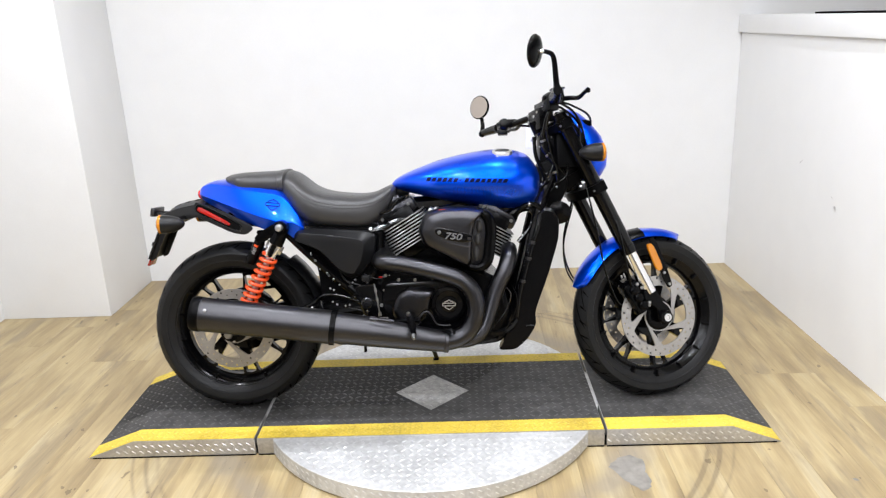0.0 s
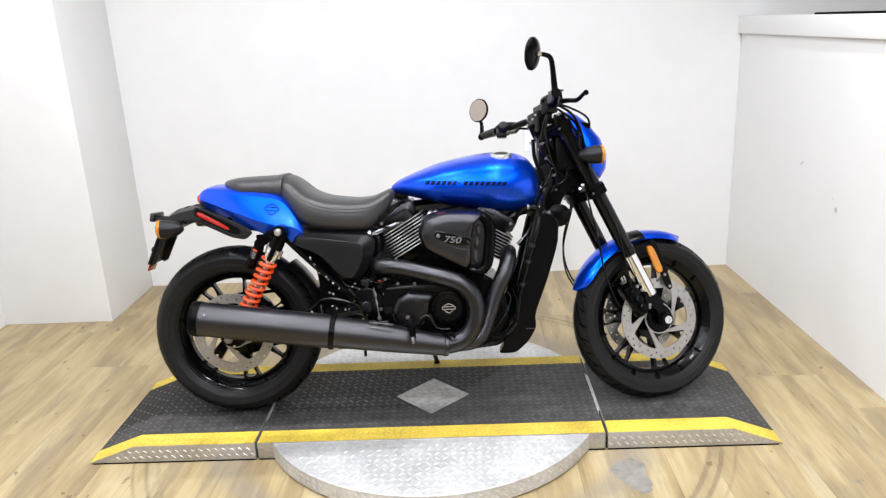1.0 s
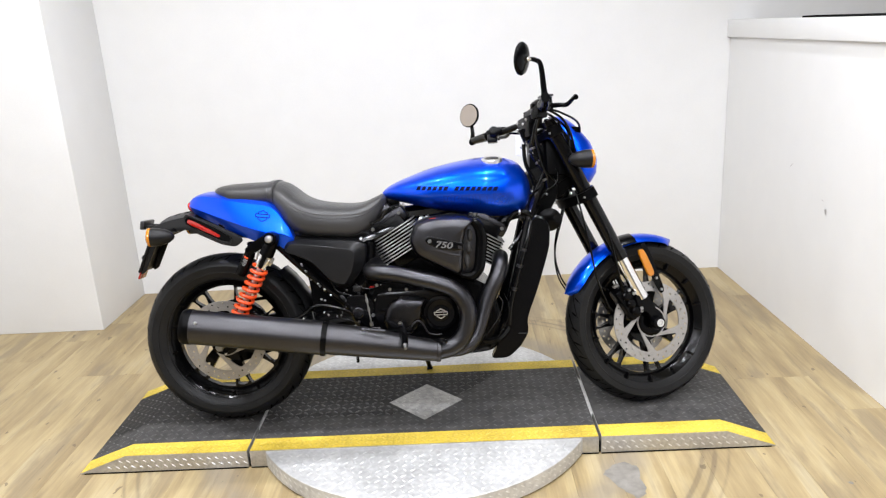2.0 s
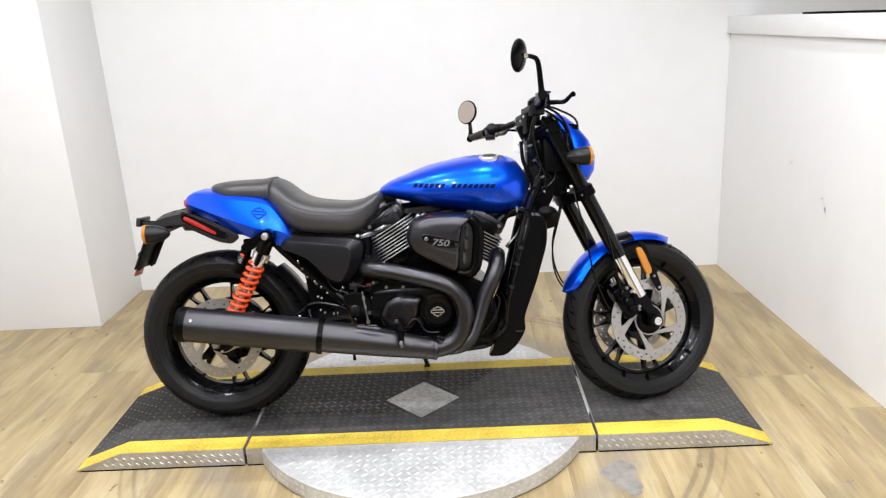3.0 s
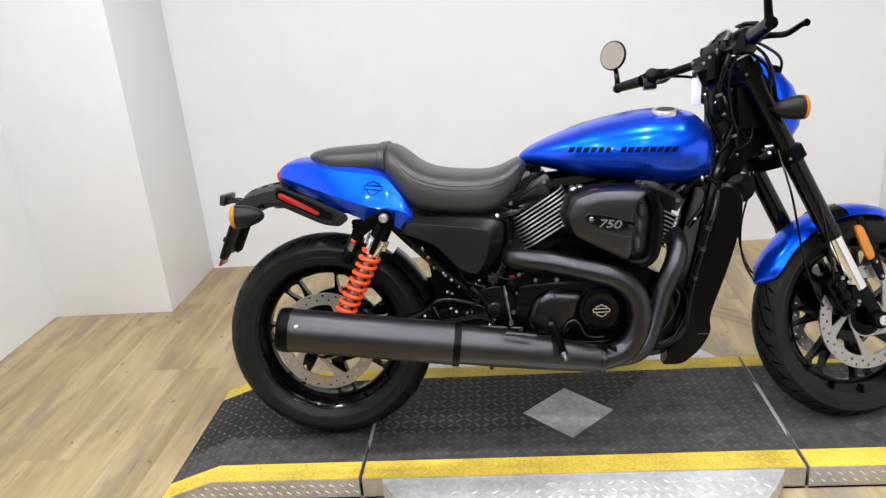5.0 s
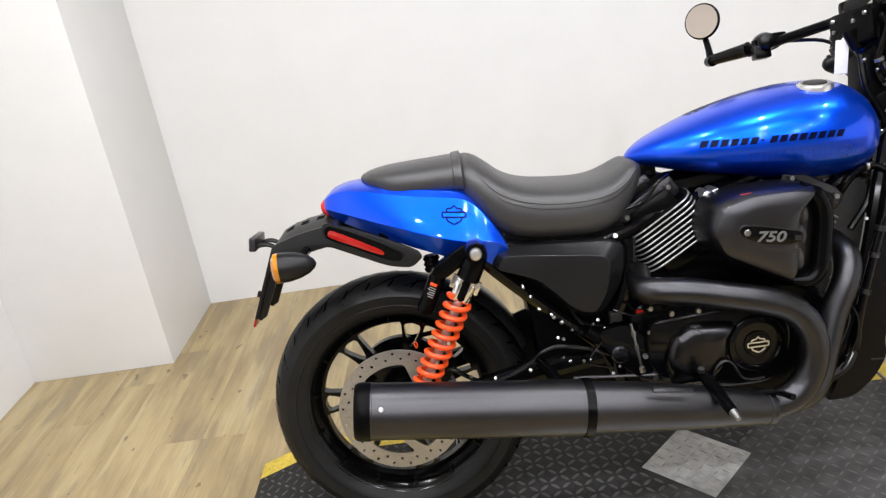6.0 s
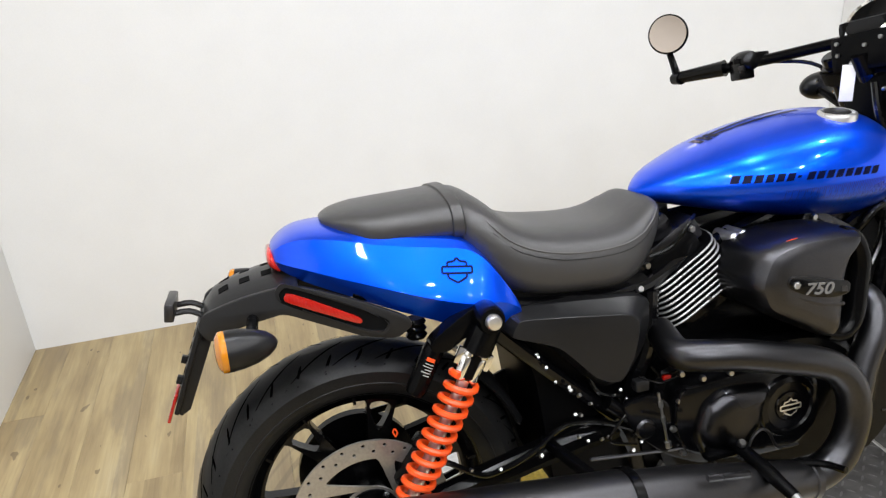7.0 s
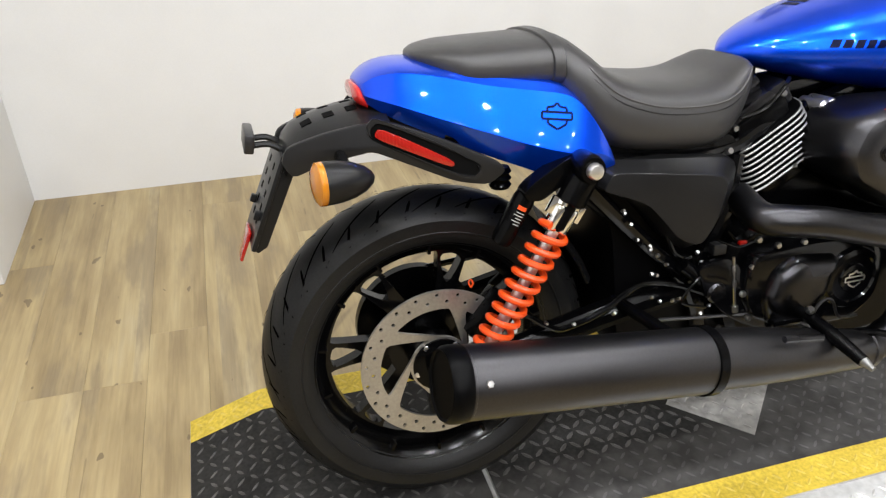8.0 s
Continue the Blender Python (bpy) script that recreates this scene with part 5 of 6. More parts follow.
def cylinder(base, tilt, fins):
    """A finned cylinder whose axis leans by tilt degrees from upright towards the front."""
    m = Matrix.Translation(base) @ pose(0, 0, 0, 0, tilt, 0)
    core = part("cylinder", turned(box(-0.058, 0.058, -0.115, 0.115, -0.03, 0.145, 0.018), m), BLACK, engine, "finned black cylinder")
    for i in range(fins):
        z = 0.008 + i * 0.0112
        k = 0.098 - 0.0010 * i
        fin = prism([(u * k, v + 0.0012) for u, v in ((-1.0, -0.050), (-0.985, -0.080), (-0.92, -0.103), (-0.80, -0.118), (-0.62, -0.1255), (-0.35, -0.128), (0.35, -0.128), (0.62, -0.1255), (0.80, -0.118), (0.92, -0.103), (0.985, -0.080), (1.0, -0.050), (1.0, 0.11), (0.9, 0.126), (-0.9, 0.126), (-1.0, 0.11))], z, z + 0.0038)
        for v in fin.verts:
            v.co = Vector((v.co.x, v.co.z, v.co.y))
        part("cooling_fin", turned(fin, m), MATT, engine, "", 30)
        arc = [(-1.0, -0.050), (-0.985, -0.080), (-0.92, -0.103), (-0.80, -0.118), (-0.62, -0.1255), (-0.35, -0.128), (0.35, -0.128), (0.62, -0.1255), (0.80, -0.118), (0.92, -0.103), (0.985, -0.080), (1.0, -0.050)]
        rim_line = [(u * k, v, z + 0.0019) for u, v in arc]
        part("fin_edge", turned(tube(rim_line, 0.0021, 6, 3), m), FIN, engine, "bright machined fin edge" if i == 0 else "", 30)
        if i < fins - 1:
            gapb = box(-k * 0.86, k * 0.86, -0.102, 0.114, z + 0.0041, z + 0.0109, 0.0)
            part("fin_root", turned(gapb, m), MATT, engine)
    head = part("cylinder_head", turned(box(-0.075, 0.075, -0.105, 0.105, 0.010 + fins * 0.0112, 0.060 + fins * 0.0112, 0.012), m), SATIN, engine)
    part("rocker_cover", turned(box(-0.058, 0.040, -0.085, 0.085, 0.058 + fins * 0.0112, 0.092 + fins * 0.0112, 0.014), m), SATIN, engine)
    part("head_bolt", turned(bolt_head((0.055, -0.106, 0.040 + fins * 0.0112), (0, -1, 0), 0.007, 0.007), m), BOLT, engine)
    part("head_bolt", turned(bolt_head((-0.055, -0.106, 0.040 + fins * 0.0112), (0, -1, 0), 0.007, 0.007), m), BOLT, engine)


cylinder((0.684, 0, 0.602), -30, 9)
cylinder((0.908, 0, 0.582), 30, 9)
for bx, bz, r in ((0.742, 0.722, 0.012), (0.762, 0.722, 0.014), (0.780, 0.716, 0.011)):
    part("throttle_body", lathe([(r * 0.5, -0.128), (r * 0.9, -0.124), (r, -0.116), (r, -0.07)], 14, Matrix.Translation((bx, 0, bz))), ALLOY, engine, "bare aluminium intake piece")
part("intake", box(0.76, 0.86, -0.10, 0.10, 0.62, 0.72, 0.02), MATT, engine)
part("crankcase_top", prism(rounded([(0.60, 0.48), (0.61, 0.585), (0.72, 0.60), (0.80, 0.62), (0.88, 0.60), (0.930, 0.56), (0.945, 0.46)], 3), -0.085, 0.125, 0.01), BLACK, engine)

# ---- air cleaner ----
AIR = rounded([(0.696, 0.664), (0.722, 0.722), (0.785, 0.739), (0.880, 0.738), (0.932, 0.729), (0.902, 0.700), (0.888, 0.660), (0.883, 0.600), (0.879, 0.548), (0.864, 0.528), (0.780, 0.575), (0.715, 0.612)], 5)
air = part("air_cleaner", dome(AIR, [(-0.105, 0.96), (-0.125, 1.0), (-0.190, 1.0), (-0.216, 0.985), (-0.234, 0.945), (-0.2445, 0.875), (-0.2500, 0.76), (-0.2518, 0.58), (-0.2522, 0.30)]), AIR_BLACK, bike, "satin black air cleaner cover", 25)
# the scoop: a frame round an opening with three fluted ribs, open to the front
part("scoop_back", prism(rounded([(0.850, 0.728), (0.925, 0.724), (0.952, 0.692), (0.960, 0.665), (0.948, 0.548), (0.908, 0.518), (0.855, 0.528)], 4), -0.196, -0.10, 0.006), AIR_BLACK, air, "black scoop opening facing forward")
part("scoop_frame", tube([(0.900, -0.212, 0.728), (0.933, -0.208, 0.708), (0.948, -0.206, 0.668), (0.944, -0.206, 0.610), (0.934, -0.208, 0.552), (0.908, -0.211, 0.528), (0.872, -0.214, 0.533)], [0.011, 0.017, 0.020, 0.020, 0.019, 0.016, 0.010], 12, 5), BLACK, air)
for cx, cz, rx, rz in ((0.909, 0.668, 0.009, 0.021), (0.903, 0.624, 0.009, 0.020), (0.896, 0.575, 0.009, 0.024)):
    part("scoop_flute", dome([(cx + 1.25 * rx * math.cos(a), cz + 1.1 * rz * math.sin(a)) for a in (2 * math.pi * i / 20 for i in range(20))], [(-0.194, 1.0), (-0.204, 0.85), (-0.210, 0.5), (-0.212, 0.2)]), RIB_GREY, air, "grey fluted rib in the scoop")
pill = [(0.756, 0.664), (0.764, 0.674), (0.804, 0.667), (0.850, 0.654), (0.884, 0.645), (0.882, 0.626), (0.849, 0.622), (0.803, 0.631), (0.762, 0.651)]
part("badge_frame", dome([(0.819 + (x - 0.819) * 1.03, 0.646 + (z - 0.646) * 1.10) for x, z in rounded(pill, 4)], [(-0.240, 1.0), (-0.2535, 1.0), (-0.2538, 0.985)]), MUFFLER, air, "grey badge frame")
# a grey wedge modelled in place of the highlight along the cover's crease
part("lower_flute", prism(rounded([(0.770, 0.638), (0.812, 0.622), (0.855, 0.611), (0.876, 0.608), (0.876, 0.601), (0.852, 0.603), (0.808, 0.614)], 3), -0.2522, -0.235, 0.002), MUFFLER, air)
part("badge_plate", prism(rounded(pill, 4), -0.2546, -0.246, 0.0004), GLOSS, air, "black oblong badge plate")
part("badge_screw", bolt_head((0.771, -0.254, 0.659), (0, -1, 0), 0.0075, 0.005), BOLT, air)
txt = bpy.data.curves.new("badge_number", "FONT")
txt.body, txt.size, txt.extrude, txt.shear, txt.align_x = "750", 0.030, 0.0008, 0.2, "LEFT"
txt.offset = 0.0007
txt_ob = bpy.data.objects.new("badge_number", txt)
txt_me = bpy.data.meshes.new_from_object(txt_ob)
txt_me.materials.append(PRINT)
num = new("badge_number", txt_me)
num.parent = air
num.matrix_basis = Matrix.Translation((0.787, -0.2552, 0.6385)) @ pose(0, 0, 0, 90, 7.6, 0) @ Matrix.Diagonal((1.3, 1, 1, 1))
part("badge_bars", prism([(0.866, 0.630), (0.879, 0.628), (0.879, 0.638), (0.866, 0.641)], -0.2552, -0.2540), MUFFLER, air)
bpy.data.objects.remove(txt_ob)
part("warning_label", dome(rounded([(0.772, 0.7340), (0.795, 0.7360), (0.795, 0.7345), (0.772, 0.7325)], 2), [(-0.2285, 1.0), (-0.2280, 0.99)]), ORANGE, air, "small orange label")

# ---- exhaust ----
muf_a, muf_b = Vector((-0.062, -0.322, 0.423)), Vector((0.400, -0.300, 0.354))
long = (muf_b - muf_a).length
muffler = part("muffler", lathe([(0.046, 0.028), (0.050, 0.0), (0.0535, -0.004), (0.0575, 0.002), (0.0585, 0.012), (0.0585, 0.030), (0.0575, 0.031), (0.0575, long - 0.004), (0.053, long)], 44, along(muf_a, muf_b)), MUFFLER, bike, "dark grey coated muffler can")
part("end_cap", lathe([(0.050, -0.002), (0.0540, -0.0055), (0.0582, 0.001), (0.0592, 0.010), (0.0592, 0.026), (0.0580, 0.028), (0.0560, 0.028)], 44, along(muf_a, muf_b)), MATT, muffler, "black muffler end cap")
part("muffler_mouth", lathe([(0.047, 0.026), (0.047, 0.030)], 32, along(muf_a, muf_b)), GAP, muffler)
part("tailpipe", lathe([(0.026, -0.002), (0.030, 0.004), (0.030, 0.03), (0.024, 0.03), (0.024, 0.002)], 24, along(muf_a, muf_b), None, True), GAP, muffler)
mw = (muf_b - muf_a).normalized()
part("muffler_screw", bolt_head(muf_a + mw * 0.056 + Vector((0, -0.0515, 0.0265)), (0, -0.9, 0.45), 0.006, 0.004), BOLT, muffler)
part("muffler_strap", lathe([(0.0575, 0), (0.0605, 0.001), (0.0605, 0.018), (0.0575, 0.019)], 40, along(muf_b - mw * 0.008, muf_b + mw)), BLACK, muffler, "black muffler strap")
neck = [Vector((0.400, -0.300, 0.354)), Vector((0.50, -0.295, 0.338)), Vector((0.60, -0.288, 0.319)), Vector((0.705, -0.278, 0.298)), Vector((0.78, -0.270, 0.284))]
part("mid_pipe", tube(neck, [0.0535, 0.052, 0.047, 0.040, 0.036], 28, 5), MUFFLER, muffler, "tapering dark grey mid pipe")
part("header_pipe", tube([(0.70, -0.278, 0.298), (0.785, -0.270, 0.287), (0.840, -0.268, 0.302), (0.875, -0.266, 0.342), (0.889, -0.265, 0.398), (0.878, -0.264, 0.452), (0.845, -0.262, 0.491), (0.795, -0.262, 0.514), (0.735, -0.260, 0.531), (0.655, -0.252, 0.551), (0.592, -0.240, 0.559), (0.560, -0.210, 0.561), (0.572, -0.13, 0.574)], [0.034, 0.033, 0.031, 0.030, 0.030, 0.030, 0.029, 0.029, 0.0285, 0.0285, 0.0285, 0.028, 0.027], 24, 6), HEADER, bike, "black coated curved exhaust header")
part("header_pipe", tube([(1.015, -0.10, 0.575), (1.010, -0.165, 0.560), (0.996, -0.196, 0.520), (0.960, -0.205, 0.445), (0.935, -0.215, 0.375), (0.905, -0.232, 0.31), (0.865, -0.25, 0.288), (0.80, -0.262, 0.286)], 0.0285, 20, 6), HEADER, bike, "black coated front exhaust header")
part("pipe_clamp", lathe([(0.036, 0), (0.0385, 0.002), (0.0385, 0.014), (0.036, 0.016)], 28, along((0.775, -0.271, 0.2855), (0.80, -0.269, 0.2825))), MUFFLER, bike)
part("muffler_hanger", rod((0.33, -0.12, 0.40), (0.37, -0.27, 0.385), 0.012), BLACK, bike)

# ---- radiator ----
SHIELD = rounded([(1.118, 0.690), (1.140, 0.722), (1.172, 0.716), (1.193, 0.682), (1.190, 0.610), (1.150, 0.480), (1.100, 0.350), (1.104, 0.302), (1.076, 0.254), (1.028, 0.213), (0.966, 0.213), (0.985, 0.245), (1.030, 0.370)], 4)
for s in (-1, 1):
    part("radiator_shield", dome(SHIELD, [(s * 0.095, 0.97), (s * 0.110, 1.0), (s * 0.140, 1.0), (s * 0.148, 0.965)]), SHIELD_PLASTIC, bike, "black plastic radiator side shield", 30)
    part("shield_line", tube([(1.068, s * 0.148, 0.302), (1.098, s * 0.147, 0.300)], 0.0025, 6), PLASTIC, bike)
    part("shield_label", prism([(1.075, 0.560), (1.083, 0.557), (1.048, 0.435), (1.040, 0.438)], s * 0.1478, s * 0.1492), STITCH, bike, "pale printed label strip") if s < 0 else None
part("radiator", prism([(1.125, 0.70), (1.165, 0.70), (1.075, 0.34), (1.035, 0.34)], -0.11, 0.11, 0.004), RADIATOR, bike, "black finned radiator core")
part("oil_cooler", prism([(1.02, 0.33), (1.085, 0.33), (1.06, 0.26), (1.0, 0.23)], -0.11, 0.11, 0.006), RADIATOR, bike)

# ---- fork, front mudguard ----
for s in (-1, 1):
    y = s * 0.098
    a, b, c, d = leg_at(1.035, y), leg_at(0.560, y), leg_at(0.545, y), leg_at(0.385, y)
    leg = part("fork_leg", turned(lathe([(0.022, -0.004), (0.0265, 0.0), (0.0265, (b - a).length), (0.029, (b - a).length + 0.002), (0.029, (c - a).length + 0.012), (0.024, (c - a).length + 0.016)], 24, along(a, b)), S), GLOSS, bike, "black upside-down fork leg")
    part("slider", turned(rod(c, d, 0.0250, 24), S), CHROME, leg, "bright bare fork slider")
    e = leg_at(0.415, y)
    foot = prism(rounded([(e.x - 0.022, e.z - 0.022), (e.x + 0.018, e.z - 0.004), (e.x + 0.036, e.z - 0.028), (FRONT.x + 0.022, FRONT.z + 0.012), (FRONT.x + 0.016, FRONT.z - 0.024), (FRONT.x - 0.020, FRONT.z - 0.020), (FRONT.x - 0.026, FRONT.z + 0.030), (e.x - 0.016, e.z - 0.060)], 4), y - 0.021, y + 0.021, 0.006)
    part("axle_clamp", turned(foot, S), BLACK, leg, "black cast axle clamp")
    for dz in (0.075, 0.02):
        p = leg_at(0.330 + dz, y + s * 0.021) + Vector((-0.032, 0, 0))
        part("clamp_bolt", turned(bolt_head(p, (0, s, 0), 0.0065, 0.006), S), BOLT, leg)
    axle_end = FRONT + Vector((0, y + s * 0.020, 0))
    part("axle_boss", turned(lathe([(0.026, 0), (0.025, 0.012), (0.021, 0.018)], 24, along(axle_end, axle_end + Vector((0, s, 0)))), S), BLACK, leg)
    part("axle_nut", turned(lathe([(0.014, 0.018), (0.014, 0.0235), (0.0085, 0.0235), (0.007, 0.020)], 20, along(axle_end, axle_end + Vector((0, s, 0)))), S), ALLOY, leg, "bright hollow axle end")
    cal = Vector((FRONT.x - 0.095, 0, FRONT.z + 0.075))
    body = box(-0.028, 0.032, s * 0.071 - 0.032, s * 0.071 + 0.034, -0.062, 0.062, 0.012)
    for k in (-0.032, 0.0, 0.032):
        lathe([(0.016, 0), (0.016, s * 0.012), (0.011, s * 0.015)], 16, Matrix.Translation((0.0, s * 0.105, k)), body)
    caliper = part("brake_caliper", turned(body, S @ Matrix.Translation(cal) @ pose(0, 0, 0, 0, -30, 0)), BLACK, leg, "black front brake caliper")
    for k in (-0.045, 0.045):
        part("caliper_bolt", turned(bolt_head((0.022, s * 0.105, k), (0, s, 0), 0.007, 0.007), S @ Matrix.Translation(cal) @ pose(0, 0, 0, 0, -30, 0)), BOLT, leg)
    part("caliper_bridge", turned(rod(cal + Vector((0.03, s * 0.08, 0.02)), leg_at(0.39, y), 0.014, 10), S), BLACK, leg)
    hold = prism(rounded([(FRONT.x - 0.038, FRONT.z + 0.285), (FRONT.x - 0.012, FRONT.z + 0.292), (FRONT.x + 0.052, FRONT.z + 0.115), (FRONT.x + 0.035, FRONT.z + 0.100), (FRONT.x + 0.012, FRONT.z + 0.14)], 3), y - s * 0.006 - 0.003, y - s * 0.006 + 0.003, 0.001)
    stay = part("mudguard_stay", turned(hold, S), BLACK, leg)
    for kx, kz in ((0.006, 0.155), (0.024, 0.112)):
        part("stay_bolt", turned(bolt_head((FRONT.x + kx + 0.012, y - s * 0.003, FRONT.z + kz + 0.005), (0, s, 0), 0.006, 0.006), S), BOLT, leg)
    refl = prism(rounded([(FRONT.x - 0.056, FRONT.z + 0.266), (FRONT.x - 0.031, FRONT.z + 0.270), (FRONT.x + 0.009, FRONT.z + 0.176), (FRONT.x - 0.016, FRONT.z + 0.164)], 3), y + s * 0.002, y + s * 0.013, 0.003)
    part("fork_reflector", turned(refl, S), AMBER, leg, "oblong amber fork reflector")


def guard(a0, a1, r, half, n=26):
    rings = []
    for i in range(n + 1):
        a = radians(a0 + (a1 - a0) * i / n)
        t = i / n
        h = half * (1 - 0.85 * max(0, (abs(t - 0.5) - 0.38) / 0.12) ** 2)
        dx, dz = -math.sin(a), math.cos(a)
        ring = []
        for u, v in ((-1.0, -0.022), (-0.88, -0.008), (-0.5, 0.005), (0, 0.010), (0.5, 0.005), (0.88, -0.008), (1.0, -0.022), (0.95, -0.024), (0.5, 0.0), (0, 0.005), (-0.5, 0.0), (-0.95, -0.024)):
            rr = r + v
            ring.append(Vector((FRONT.x + rr * dx, u * h, FRONT.z + rr * dz)))
        rings.append(ring)
    return skin(rings)


guard_ob = part("front_mudguard", turned(guard(-25, 68, 0.317, 0.064), S), BLUE, bike, "glossy metallic blue front mudguard", 40)
part("mudguard_bridge", turned(guard(5, 20, 0.3205, 0.067, 8), S), BLACK, guard_ob, "black band over the mudguard", 40)

# ---- yokes, bars, instruments ----
for z, thick, wide in ((0.770, 0.034, 0.135), (1.000, 0.028, 0.132)):
    c = leg_at(z)
    yoke = bmesh.new()
    ring = rounded([(-0.060, -0.040), (-0.030, -wide), (0.030, -wide), (0.036, -0.04), (0.036, 0.04), (0.030, wide), (-0.030, wide), (-0.060, 0.040)], 4)
    fr = Matrix.Translation(c) @ Matrix.Rotation(-RAKE, 4, "Y")
    skin([[Vector((u, v, h)) for u, v in ring] for h in (-thick / 2, thick / 2)], bm=yoke)
    bevel(yoke, 0.004)
    y_ob = part("fork_yoke", turned(yoke, S @ fr), MATT, bike, "black fork yoke")
    for s in (-1, 1):
        part("pinch_bolt", turned(bolt_head(fr @ Vector((-0.03, s * wide, 0)), (0, s, 0), 0.0042, 0.005), S), BOLT, y_ob)
        part("clamp_ring", turned(lathe([(0.0265, -0.022), (0.034, -0.020), (0.034, 0.020), (0.0265, 0.022)], 20, fr @ Matrix.Translation((0, s * 0.098, 0)) @ pose(0, 0, 0, 90)), S), GLOSS, y_ob)

BAR = [(1.050, -0.425, 1.050), (1.085, -0.315, 1.052), (1.120, -0.205, 1.054), (1.150, -0.110, 1.058), (1.165, -0.040, 1.060), (1.165, 0.040, 1.060), (1.152, 0.110, 1.058), (1.125, 0.205, 1.054), (1.090, 0.315, 1.051), (1.055, 0.420, 1.048)]
bars_ob = part("handlebar", turned(tube(BAR, 0.0125, 12, 5), S), BLACK, bike, "black handlebar turned to its left")
for s in (-1, 1):
    part("riser", turned(rod((1.165, s * 0.045, 1.02), (1.165, s * 0.045, 1.095), 0.018, 14), S), BLACK, bars_ob)
    g0, g1 = Vector((1.050, s * 0.427, 1.050)), Vector((1.088, s * 0.306, 1.052))
    grip_profile = [(0.009, 0), (0.0145, 0.002), (0.0145, 0.006)] + [q for i in range(9) for q in ((0.0142 + 0.0004 * i, 0.010 + i * 0.0115), (0.0152 + 0.0004 * i, 0.014 + i * 0.0115))] + [(0.0185, 0.118), (0.020, 0.122)]
    part("grip", turned(lathe(grip_profile, 18, along(g0, g1)), S), HOSE, bars_ob, "black rubber grip")
    pod = turned(lathe([(0.015, -0.034), (0.021, -0.030), (0.025, -0.016), (0.025, 0.012), (0.022, 0.027), (0.015, 0.032)], 14, None, box(-0.028, 0.012, -0.020, 0.020, -0.040, 0.0, 0.005)), Matrix.Translation((1.096, s * 0.262, 1.057)) @ pose(0, 0, 0, 0, 0, s * -18))
    switch = part("switch_pod", turned(pod, S), HOSE, bars_ob, "black switch pod")
    part("switch_button", turned(box(-0.034, -0.024, s * 0.258 - 0.008, s * 0.258 + 0.008, -0.006, 0.006, 0.002), S @ Matrix.Translation((1.098, 0, 1.060))), BLACK, bars_ob)
    part("switch_button", turned(box(-0.034, -0.024, s * 0.252 - 0.012, s * 0.252 + 0.004, -0.022, -0.012, 0.002), S @ Matrix.Translation((1.098, 0, 1.060))), MUFFLER, bars_ob)
    perch = part("lever_perch", turned(box(1.100, 1.140, s * 0.245 - 0.02, s * 0.245 + 0.02, 1.045, 1.075, 0.006), S), BLACK, bars_ob)
    part("lever", turned(tube([(1.130, s * 0.235, 1.062), (1.160, s * 0.262, 1.060), (1.165, s * 0.32, 1.050), (1.160, s * 0.385, 1.056), (1.160, s * 0.405, 1.056)], [0.009, 0.008, 0.0075, 0.0065, 0.009], 10, 4), S), BLACK, bars_ob, "black hand lever")
part("handlebar_clamp", turned(box(1.148, 1.184, -0.062, 0.062, 1.062, 1.098, 0.012), S), PLASTIC, bars_ob, "black handlebar clamp")
part("riser_block", turned(box(1.122, 1.156, -0.066, 0.066, 0.990, 1.070, 0.014), S), BLACK, bars_ob, "black riser block below the instrument")
for by, bz in ((0.046, 1.054), (0.046, 1.030), (-0.014, 1.042), (-0.048, 1.052)):
    part("block_bolt", turned(bolt_head((1.122, by, bz), (-1, 0, 0), 0.0048, 0.005), S), BOLT, bars_ob, "bright bolt head" if bz == 1.054 else "")
part("brake_reservoir", turned(box(1.125, 1.160, -0.215, -0.175, 1.072, 1.100, 0.008), S), BLACK, bars_ob, "black brake fluid reservoir")
part("reservoir_lid", turned(box(1.122, 1.163, -0.218, -0.172, 1.100, 1.107, 0.003), S), MUFFLER, bars_ob)


def mirror(tip, centre, face, bent):
    """A round bar-end mirror on a bent or straight stem; face is the way the glass looks."""
    tip, centre, face = Vector(tip), Vector(centre), Vector(face).normalized()
    back = centre - face * 0.012
    rise = Vector((0, 0, (back - tip).z))
    over = (back - tip) - rise
    foot = back - face * 0.004 - rise.normalized() * 0.046
    stem = tube([tip, tip.lerp(foot, 0.5) - face * 0.004, foot], [0.011, 0.009, 0.008], 10, 5) if not bent else tube([tip, tip + rise * 0.25 + over * 0.04, tip + rise * 0.85 + over * 0.16, tip + rise * 0.98 + over * 0.45, back - face * 0.006], [0.011, 0.0095, 0.008, 0.007, 0.006], 10, 5)
    body = part("mirror", lathe([(0.045, 0.004), (0.049, 0.001), (0.0495, -0.004), (0.045, -0.011), (0.031, -0.017), (0.011, -0.020)], 36, along(centre, centre + face)), BLACK, bike, "round black bar-end mirror")
    part("mirror_glass", lathe([(0.046, 0.0025), (0.045, 0.0042), (0.018, 0.0044)], 36, along(centre, centre + face)), CLEAR, body, "mirror glass")
    part("stem", stem, BLACK, body)
    part("stem_ball", lathe([(0.002, -0.0085), (0.0065, -0.005), (0.008, 0), (0.0065, 0.005), (0.002, 0.0085)], 12, along(back - face * 0.012, back)), CHROME, body, "bright ball joint")
    part("bar_end", lathe([(0.0145, -0.015), (0.0145, 0.015)], 16, Matrix.Translation(tip)), BLACK, body)


